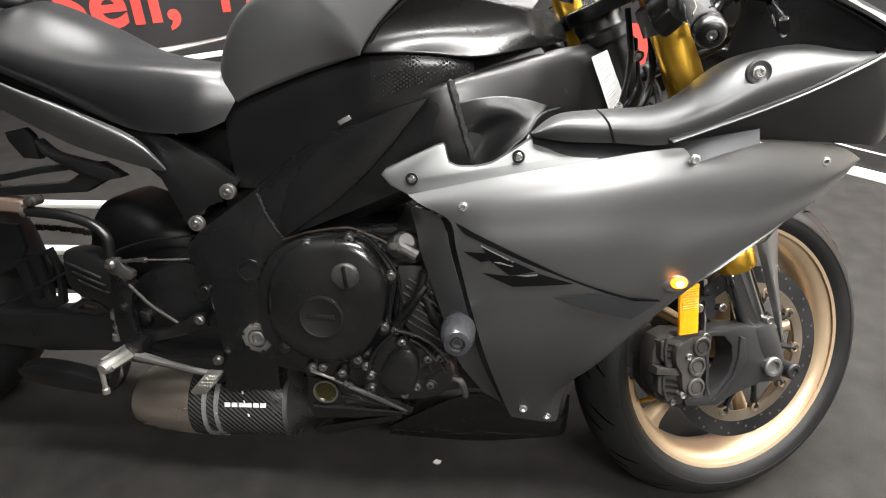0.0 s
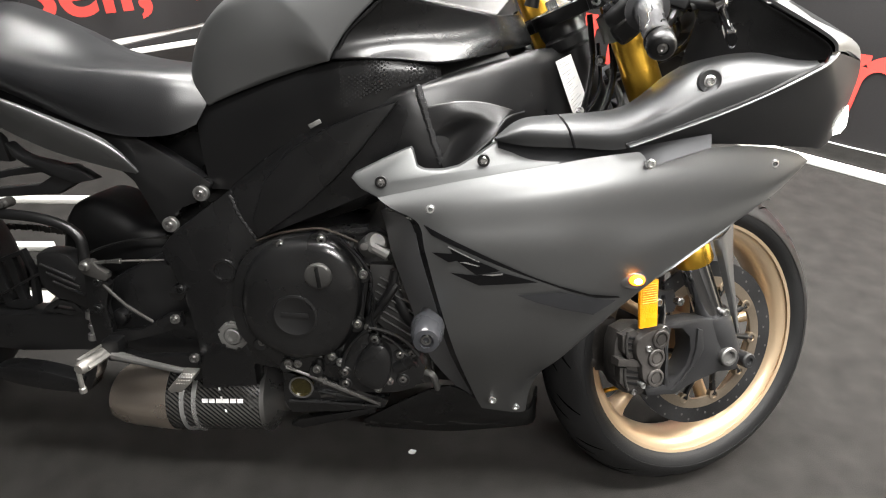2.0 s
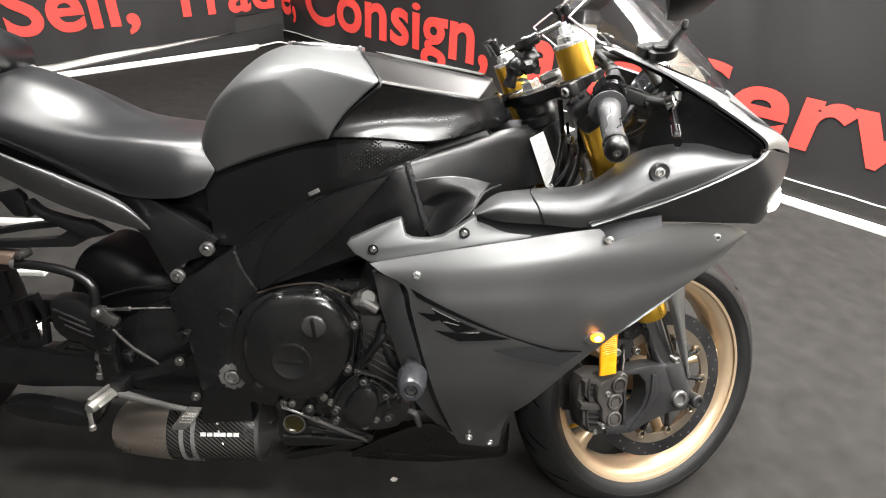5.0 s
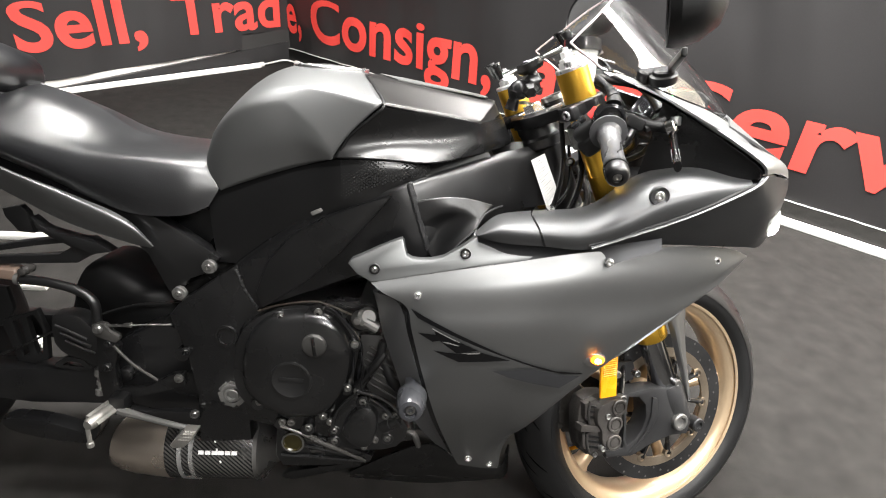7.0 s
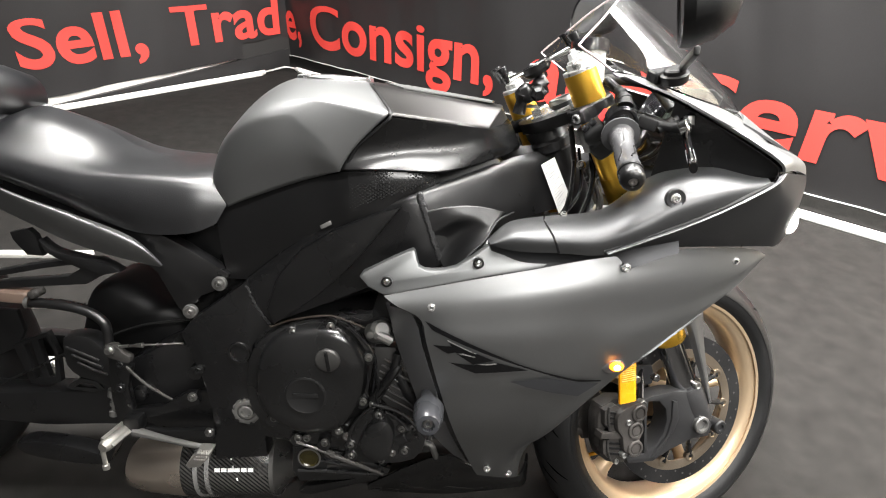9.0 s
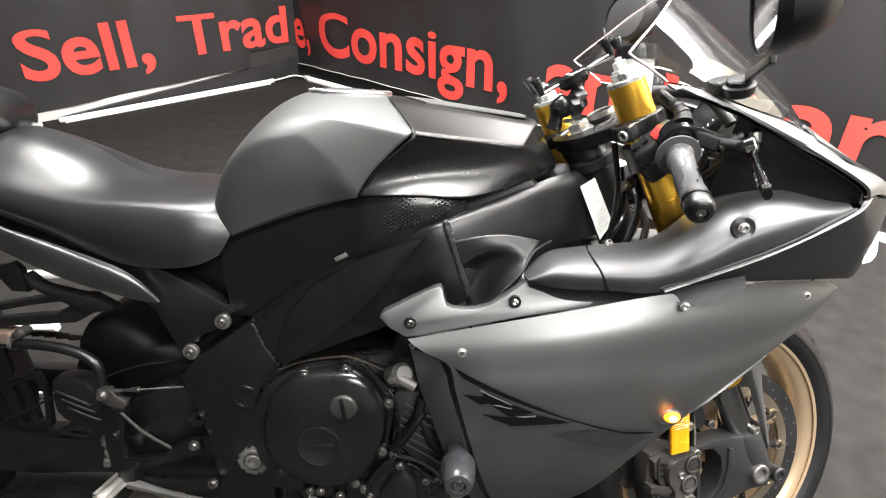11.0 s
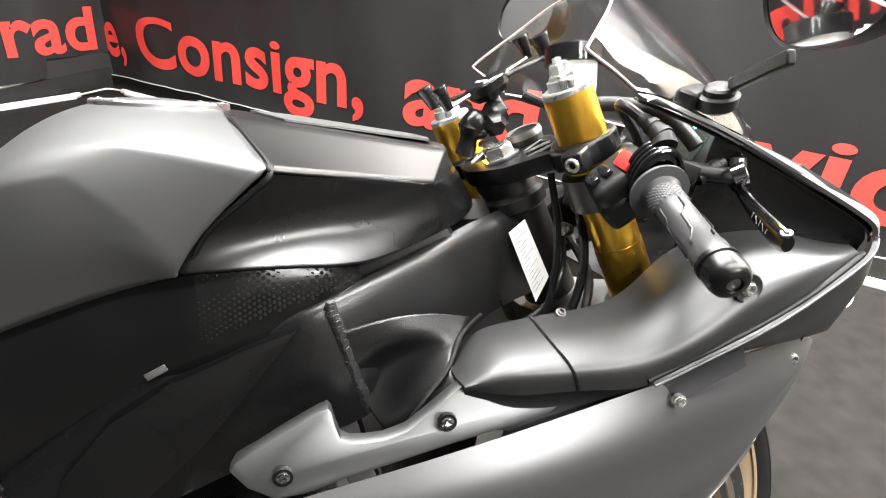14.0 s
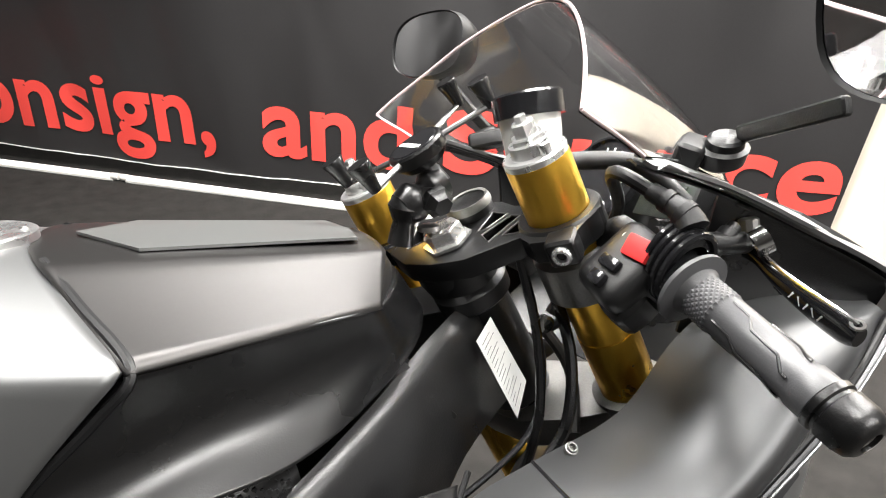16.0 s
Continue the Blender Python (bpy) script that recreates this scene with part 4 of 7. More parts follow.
on_fairing("decal_stripe", [(0.028, 0.560), (0.048, 0.551), (0.084, 0.536), (0.130, 0.515), (0.176, 0.494), (0.222, 0.476), (0.268, 0.461), (0.311, 0.456), (0.315, 0.453), (0.278, 0.455), (0.235, 0.468), (0.179, 0.490), (0.130, 0.509), (0.081, 0.530), (0.040, 0.546)], DECAL, fairing, 0.0026, "gloss black stripe decal")
on_fairing("decal_mark", [(0.041, 0.520), (0.073, 0.522), (0.077, 0.512), (0.065, 0.508)], DECAL, fairing, 0.0016, "gloss black emblem decal")
on_fairing("decal_mark", [(0.064, 0.531), (0.137, 0.499), (0.125, 0.497), (0.108, 0.499), (0.104, 0.491), (0.078, 0.510)], DECAL, fairing, 0.0014)
on_fairing("decal_mark", [(0.067, 0.492), (0.105, 0.490), (0.110, 0.492), (0.140, 0.496), (0.191, 0.482), (0.109, 0.474)], DECAL, fairing, 0.0016)
on_fairing("decal_edge", [(0.063, 0.531), (0.064, 0.533), (0.109, 0.512), (0.105, 0.512)], BRIGHT, fairing, 0.0024)
on_fairing("decal_edge", [(0.080, 0.510), (0.089, 0.511), (0.108, 0.506), (0.105, 0.505)], BRIGHT, fairing, 0.0024)
on_fairing("decal_edge", [(0.110, 0.492), (0.128, 0.494), (0.141, 0.496), (0.140, 0.493), (0.126, 0.491)], BRIGHT, fairing, 0.0024)
on_fairing("decal_shadow", [(0.164, 0.460), (0.225, 0.466), (0.285, 0.452), (0.310, 0.450), (0.279, 0.424), (0.233, 0.435), (0.192, 0.448)], WEDGE, fairing, 0.0028, "dark grey wedge decal")
sig = part("turn_signal", lathe([(-0.012, 0.0), (-0.006, 0.02), (0.002, 0.02), (0.003, 0.018), (0.003, 0.0)], Matrix.Translation((0.329, -0.250, 0.481)) @ SIDE @ Matrix.Diagonal((1.0, 0.62, 1, 1)), 24), GREY, bike, "flush turn signal with its orange lamp lit")
part("lens", lathe([(0.003, 0.0115), (0.006, 0.010), (0.008, 0.006), (0.0085, 0.0)], Matrix.Translation((0.333, -0.252, 0.484)) @ SIDE @ Matrix.Diagonal((1.0, 0.75, 1, 1)), 20), LAMP_ORANGE, sig, "glowing orange lens")
part("bulb", lathe([(0.0075, 0.0062), (0.0090, 0.005), (0.0098, 0.0)], Matrix.Translation((0.333, -0.252, 0.484)) @ SIDE @ Matrix.Diagonal((1.0, 0.8, 1, 1)), 16), LAMP_CORE, sig, "white-hot bulb glow")

# air duct, upper cowl, windscreen
duct_rows = [
    [(0.130, -0.150, 0.661), (0.161, -0.150, 0.688), (0.217, -0.150, 0.699), (0.306, -0.150, 0.713), (0.365, -0.150, 0.760), (0.408, -0.150, 0.781), (0.484, -0.140, 0.796), (0.560, -0.130, 0.790)],
    [(0.122, -0.200, 0.669), (0.156, -0.205, 0.696), (0.208, -0.210, 0.704), (0.290, -0.215, 0.713), (0.347, -0.215, 0.751), (0.395, -0.215, 0.777), (0.464, -0.200, 0.790), (0.548, -0.170, 0.786)],
    [(0.123, -0.235, 0.674), (0.161, -0.245, 0.689), (0.216, -0.250, 0.691), (0.283, -0.255, 0.696), (0.338, -0.258, 0.720), (0.393, -0.255, 0.749), (0.460, -0.245, 0.772), (0.531, -0.220, 0.785)],
    [(0.125, -0.235, 0.670), (0.168, -0.245, 0.666), (0.226, -0.250, 0.667), (0.288, -0.255, 0.668), (0.342, -0.258, 0.692), (0.402, -0.252, 0.713), (0.466, -0.248, 0.743), (0.532, -0.235, 0.776)],
]
duct = both("air_duct", sheet(duct_rows, 6, 6, 0.004), DUCT, bike, "matte grey air duct cover")
lower = duct_rows[3][:6]
both("duct_underside", sheet([[(p[0], p[1] + 0.002, p[2] + 0.002) for p in lower], [(p[0] + 0.002, p[1] + 0.012, p[2] - 0.014) for p in lower], [(p[0] + 0.004, p[1] + 0.006, p[2] - 0.040) for p in lower]], 4, 6, 0.003), FADED, bike, "dark grey panel under the duct")
x, y, z = (0.385, -0.258, 0.757)
part("bolt_recess", lathe([(-0.004, 0.0150), (0.0012, 0.0145), (0.0016, 0.0135), (-0.0004, 0.0105), (-0.0004, 0)], out_at(x, y + 0.004, z), 28), DUCT, duct)
bolt(duct, x, y + 0.0035, z, 0.0062, BRIGHT)
part("duct_seam", tube([tuple(Vector(p) - Vector((0, 0.0005, 0))) for p in (duct_rows[0][2], duct_rows[1][2], duct_rows[2][2], duct_rows[3][2])], 0.0016, 6), GLOSS, duct)
part("duct_gasket", tube([(0.168, -0.135, 0.699), (0.139, -0.165, 0.691), (0.120, -0.188, 0.667), (0.097, -0.200, 0.646), (0.081, -0.205, 0.628)], 0.0024, 8), MATTE, bike, "thin black rubber gasket beside the duct")
cowl_side = [
    [(0.295, -0.262, 0.671), (0.398, -0.262, 0.714), (0.464, -0.256, 0.744), (0.526, -0.247, 0.777), (0.546, -0.236, 0.794), (0.604, -0.192, 0.786)],
    [(0.299, -0.252, 0.670), (0.404, -0.245, 0.694), (0.475, -0.236, 0.710), (0.547, -0.215, 0.724), (0.586, -0.200, 0.736), (0.621, -0.168, 0.758)],
    [(0.302, -0.240, 0.668), (0.414, -0.220, 0.674), (0.492, -0.202, 0.672), (0.568, -0.178, 0.668), (0.602, -0.160, 0.666), (0.625, -0.148, 0.694)],
]
both("cowl_side", sheet(cowl_side, 5, 6, 0.004), FADED, bike, "dark matte side of the upper cowl")
both("cowl_trim", tube([tuple(Vector(p) + Vector((0, -0.001, 0.001))) for p in cowl_side[0][:5]], 0.0013, 8), SILVER, bike, "bright trim line on the cowl edge")
both("duct_groove", tube([tuple(Vector(p).lerp(Vector(q), 0.45) + Vector((0, 0.002, 0.004))) for p, q in zip(duct_rows[3][3:4] + duct_rows[3][5:8], cowl_side[0][:4])], 0.0034, 10), MATTE, bike, "black groove between duct and cowl")
cowl = [
    [(0.545, -0.236, 0.797), (0.535, -0.233, 0.814), (0.481, -0.205, 0.850), (0.404, -0.172, 0.894), (0.315, -0.162, 0.927)],
    [(0.573, -0.215, 0.797), (0.558, -0.214, 0.817), (0.491, -0.190, 0.856), (0.412, -0.160, 0.900), (0.322, -0.155, 0.934)],
    [(0.605, -0.190, 0.787), (0.587, -0.188, 0.814), (0.506, -0.170, 0.860), (0.423, -0.142, 0.906), (0.331, -0.140, 0.940)],
    [(0.635, 0.0, 0.775), (0.628, 0.0, 0.815), (0.565, 0.0, 0.868), (0.47, 0.0, 0.915), (0.37, 0.0, 0.965)],
]
narrow = [cowl[0], [cowl[1][0], cowl[1][1]] + [tuple(Vector(p) + Vector((0.001, 0.007, 0.004))) for p in cowl[0][2:]],
          [cowl[2][0], cowl[2][1]] + [tuple(Vector(p) + Vector((0.002, 0.013, 0.003))) for p in cowl[0][2:]]]
both("upper_cowl", sheet(narrow, 4, 6, 0.004), GREY, bike, "matte grey upper cowl")
part("nose", sheet([[tuple(Vector(p) * 1.0) for p in (r)] for r in ([cowl[2][0], cowl[2][1], cowl[2][2]], [(0.640, 0, 0.775), (0.634, 0, 0.815), (0.566, 0, 0.872)], [(cowl[2][k][0], -cowl[2][k][1], cowl[2][k][2]) for k in range(3)])], 8, 6, 0.004, (-1, 0, -0.3)), GREY, bike, "matte grey nose of the cowl")
head_rows = [[(0.580, -0.160, 0.695), (0.586, -0.165, 0.735), (0.590, -0.172, 0.770)], [(0.62, -0.05, 0.690), (0.63, -0.05, 0.735), (0.633, -0.05, 0.770)], [(0.625, 0, 0.688), (0.635, 0, 0.735), (0.638, 0, 0.772)]]
both("lamp_housing", sheet(head_rows, 4, 4, 0.004, (-1, 0, 0)), GLOSS, bike, "glossy dark headlamp housing")
both("headlight", lathe([(-0.01, 0.027), (0.0, 0.027), (0.008, 0.024), (0.013, 0.016), (0.015, 0.0)], Matrix.Translation((0.619, -0.145, 0.709)) @ pose(0, 0, 0, 0, 84, -22) @ Matrix.Diagonal((1, 0.75, 1, 1)), 28), LAMP_WHITE, bike, "lit white headlight")
both("cowl_inside", sheet([[tuple(Vector(p) + Vector((-0.004, 0.004, -0.006))) for p in r] for r in narrow], 4, 6, 0.002), PLASTIC, bike)
cowl_wall = [[tuple(Vector(p) + Vector((-0.006, 0.008, -0.004))) for p in cowl[0][:4]], [(p[0] - 0.01, p[1] * 0.9, p[2] - 0.05) for p in cowl[0][:4]], [(p[0] - 0.02, p[1] * 0.82, p[2] - 0.13) for p in cowl[0][:4]]]
both("cowl_lining", sheet(cowl_wall, 5, 6, 0.003), PLASTIC, bike, "black lining inside the cowl")
part("cowl_floor", sheet([[(0.56, -0.15, 0.74), (0.45, -0.15, 0.74), (0.36, -0.13, 0.70)], [(0.58, 0, 0.74), (0.47, 0, 0.72), (0.40, 0, 0.68)], [(0.56, 0.15, 0.74), (0.45, 0.15, 0.74), (0.36, 0.13, 0.70)]], 4, 4, 0.004), PLASTIC, bike)
screen_rows = [
    [(0.585, 0.0, 0.858), (0.565, 0.045, 0.858), (0.50, 0.100, 0.880), (0.42, 0.140, 0.900), (0.345, 0.166, 0.922), (0.292, 0.182, 0.930)],
    [(0.52, 0.0, 0.925), (0.508, 0.050, 0.922), (0.455, 0.108, 0.924), (0.380, 0.146, 0.932), (0.315, 0.170, 0.942), (0.270, 0.181, 0.945)],
    [(0.43, 0.0, 0.997), (0.422, 0.055, 0.990), (0.385, 0.108, 0.978), (0.335, 0.145, 0.966), (0.285, 0.168, 0.959), (0.250, 0.180, 0.957)],
    [(0.345, 0.0, 1.062), (0.336, 0.045, 1.054), (0.312, 0.090, 1.034), (0.284, 0.130, 1.006), (0.258, 0.160, 0.982), (0.240, 0.178, 0.964)],
]
sc = screen_rows
full = [[(x, -y, z) for x, y, z in reversed(r[1:])] + r for r in sc]
screen = part("windscreen", sheet(full, 6, 4, 0.003, (-1, 0, -1)), GLASS, bike, "clear curved windscreen")
screen.visible_shadow = False
both("screen_cowl", sheet([[(0.585, -0.002, 0.8555), (0.500, -0.099, 0.8775), (0.420, -0.139, 0.8975), (0.345, -0.165, 0.9195), (0.294, -0.181, 0.9275)], [(0.602, -0.050, 0.838), (0.520, -0.155, 0.856), (0.440, -0.172, 0.880), (0.362, -0.178, 0.909), (0.300, -0.185, 0.923)], [(0.606, -0.110, 0.820), (0.536, -0.190, 0.832), (0.466, -0.200, 0.860), (0.384, -0.185, 0.900), (0.312, -0.184, 0.922)]], 4, 5, 0.003, (0, 0.5, -1)), GREY, bike, "grey cowl strip below the windscreen")
SCREENEDGE = material("clear pink edge", (0.62, 0.50, 0.50), 0.1, 0.0, 0.05, 20)
part("screen_edge", tube(full[3], 0.0016, 8), SCREENEDGE, screen)
for sgn in (-1, 1):
    part("screen_edge", tube([(r[-1][0], sgn * r[-1][1], r[-1][2]) for r in sc], 0.0016, 8), SCREENEDGE, screen)

# mirrors
for sgn in (-1, 1):
    c0 = Vector((0.37, 0.215, 1.01))
    mb = part("mirror", join(lathe([(-0.013, 0.0), (-0.013, 0.014), (-0.010, 0.0170), (0.002, 0.0175), (0.0035, 0.0135), (0.009, 0.0130), (0.011, 0.0105), (0.011, 0.0)], Matrix.Translation((0.388, sgn * 0.172, 0.927)) @ pose(0, 0, 0, -sgn * 24, -12, 0) @ Matrix.Diagonal((1.25, 1, 1, 1)), 24),
                             block(0.045, 0.024, 0.022, Matrix.Translation((0.374, sgn * 0.153, 0.925)) @ pose(0, 0, 0, -sgn * 20, -8, -sgn * 30), 0.008, 3)), MATTE, bike, "black folding mirror")
    ae = Vector((0.379, -0.262, 0.958)) if sgn < 0 else Vector((0.36, 0.235, 1.01))
    av = (ae - Vector((0.394, sgn * 0.182, 0.938)))
    mid = Vector((0.394, sgn * 0.182, 0.938)) + av / 2
    part("mirror_arm", block(0.009, 0.014, av.length + 0.004, along(mid, ae), 0.004, 3), MATTE, mb)
    c = Vector((0.326, -0.338, 1.009)) if sgn < 0 else Vector((0.345, 0.240, 1.048))
    m = look(c, c + (Vector((-1, 0.33, -0.13)) if sgn < 0 else Vector((-1, -0.3, 0.22))), 0) @ pose(0, 0, 0, 0, 180, 0)
    shell, face = [], []
    for k in range(36):
        a = 2 * math.pi * k / 36
        ca, sa = math.cos(a), math.sin(a)
        wide = 1.0 if sgn < 0 else 0.8
        shell.append((wide * 0.085 * abs(ca) ** 0.75 * (1 if ca > 0 else -1), wide * 0.052 * abs(sa) ** 0.75 * (1 if sa > 0 else -1)))
    bm = bmesh.new()
    rings = []
    for h, s in ((0.004, 0.955), (0.006, 0.985), (-0.006, 1.02), (-0.03, 0.9), (-0.05, 0.62), (-0.058, 0.25)):
        rings.append([bm.verts.new((p * s, q * s, h)) for p, q in shell])
    for r1, r2 in zip(rings, rings[1:]):
        for k in range(36):
            bm.faces.new((r1[k], r1[(k + 1) % 36], r2[(k + 1) % 36], r2[k]))
    bm.faces.new(rings[-1])
    bm.transform(m)
    part("mirror_shell", bm, MATTE, mb, "black plastic mirror shell")
    bm = bmesh.new()
    bm.faces.new([bm.verts.new((p * 0.957, q * 0.957, 0.0035)) for p, q in shell])
    bm.transform(m)
    part("mirror_glass", bm, MIRROR, mb, "clear mirror glass", smooth=0)

# front wheel, turned with the fork
wheel = part("front_wheel", lathe([(-0.03, 0.045), (0.03, 0.045), (0.055, 0.036), (0.06, 0.03), (0.06, 0.012), (-0.06, 0.012), (-0.06, 0.03), (-0.055, 0.036)], Matrix.Translation(AXLE) @ SIDE, 32, True), RIM, bike, "bronze front wheel with a black tyre", STEER)
WM = Matrix.Translation(AXLE + Vector((0.005, 0, 0))) @ SIDE
RO = 0.2945


def crown(h):
    """The tyre's radius at h from its middle."""
    return RO - 0.030 * (abs(h) / 0.052) ** 2.1


half_prof = [(0.0, RO), (0.011, crown(0.011)), (0.022, crown(0.022)), (0.033, crown(0.033)), (0.043, crown(0.043)), (0.052, crown(0.052)), (0.0585, 0.252), (0.0585, 0.243), (0.055, 0.233), (0.046, 0.222)]
tyre_prof = [(-a, b) for a, b in reversed(half_prof[1:])] + half_prof
part("tyre", lathe([(v.x, v.y) for v in spline([(*p, 0) for p in tyre_prof], 3)], WM, 96), RUBBER, wheel, "black sport tyre")
# flat black strips laid on the rubber, painting the shade inside tread grooves
groove = bmesh.new()
for k in range(36):
    for sg in (-1, 1):
        a0 = 2 * math.pi * (k // 2 + (0.5 if sg > 0 else 0) + (k % 2) * 0.42) / 18
        for j in range(7):
            lo, hi = (0.0, 0.55) if k % 2 else (0.38, 1.0)
            t0, t1 = lo + (hi - lo) * j / 7, lo + (hi - lo) * (j + 1) / 7
            q = []
            for t, wd in ((t0, -1), (t0, 1), (t1, 1), (t1, -1)):
                h = sg * (0.008 + 0.041 * t)
                rr = crown(h) + 0.0009
                a = a0 + 0.26 * t + wd * 0.011 * math.sin(math.pi * min(max((t - lo) / (hi - lo), 0.06), 0.94)) ** 0.5
                q.append(groove.verts.new((rr * math.cos(a), rr * math.sin(a), h)))
            groove.faces.new(q)
groove.transform(WM)
part("sidewall_ring", lathe([(0.0575, 0.2475), (0.0598, 0.248), (0.0598, 0.2492), (0.0575, 0.25)], WM, 96), RUBBER, wheel)
tagged(part("groove_shade", groove, material("groove shade black", (0.002, 0.002, 0.002), 0.9, 0, 0.1, spec=0.0), wheel, smooth=0), kind="stuff")
rim_prof = [(-0.047, 0.219), (-0.050, 0.231), (-0.046, 0.232), (-0.043, 0.224), (-0.040, 0.214), (-0.030, 0.203), (-0.012, 0.196), (0.012, 0.196), (0.030, 0.203), (0.040, 0.214), (0.043, 0.224), (0.046, 0.232), (0.050, 0.231), (0.047, 0.219), (0.036, 0.226), (-0.036, 0.226)]
part("rim", lathe(rim_prof, WM, 96, True), RIM, wheel, "bronze painted rim")
for k in range(5):
    b = bmesh.new()
    rings = []
    for r, w, h in ((0.036, 0.017, 0.026), (0.06, 0.013, 0.022), (0.10, 0.0105, 0.016), (0.15, 0.012, 0.014), (0.185, 0.018, 0.017), (0.203, 0.030, 0.022)):
        rings.append([b.verts.new((r, w * math.cos(q * math.pi / 6), h * math.sin(q * math.pi / 6))) for q in range(12)])
    for r1, r2 in zip(rings, rings[1:]):
        for q in range(12):
            b.faces.new((r1[q], r1[(q + 1) % 12], r2[(q + 1) % 12], r2[q]))
    b.transform(WM @ pose(0, 0, 0, 0, 0, 72 * k + 8))
    part("spoke", b, RIM, wheel)
part("valve_stem", tube([WM @ Vector((-0.17, -0.10, 0.0)), WM @ Vector((-0.145, -0.085, 0.02))], 0.004, 8), GOLD, wheel)
for sg in (1, -1):
    zc = sg * 0.062
    disc = part("brake_disc", lathe([(zc - 0.0022, 0.125), (zc + 0.0022, 0.125), (zc + 0.0022, 0.155), (zc - 0.0022, 0.155)], WM, 72, True), ROTORBLACK, wheel, "drilled brake disc")
    part("disc_band", lathe([(zc - 0.0018, 0.108), (zc + 0.0030, 0.108), (zc + 0.0030, 0.1265), (zc - 0.0018, 0.1265)], WM, 72, True), ROTOR, disc)
    # pale alloy dots on the band paint the light caught at its drillings
    holes = bmesh.new()
    for k in range(48):
        a = 2 * math.pi * k / 48
        r = (0.131, 0.140, 0.149)[k % 3]
        c = (r * math.cos(a), r * math.sin(a))
        holes.faces.new([holes.verts.new((c[0] + 0.0024 * math.cos(b * math.pi / 4), c[1] + 0.0024 * math.sin(b * math.pi / 4), zc + sg * 0.0024)) for b in range(8)])
    holes.transform(WM)
    tagged(part("hole_glint", holes, ALU, disc, smooth=0), kind="stuff")
    for k in range(10):
        a = 2 * math.pi * k / 10
        c = Vector((0.110 * math.cos(a), 0.110 * math.sin(a), zc))
        part("rotor_bobbin", lathe([(-0.005, 0.0105), (0.005, 0.0105), (0.0055, 0.0092), (0.0055, 0.0062), (-0.001, 0.0055), (-0.001, 0)], WM @ Matrix.Translation(c), 16), ROTOR, disc)
        p, q = Vector((0.05 * math.cos(a + 0.25), 0.05 * math.sin(a + 0.25), zc)), c
        b = tube([p, p.lerp(q, 0.5), q], [0.007, 0.005, 0.007], 8, 3)
        b.transform(WM)
        part("carrier_arm", b, PLASTIC, disc)
    part("disc_carrier", lathe([(zc - 0.004, 0.03), (zc + 0.004, 0.03), (zc + 0.004, 0.056), (zc - 0.004, 0.056)], WM, 36, True), PLASTIC, disc)

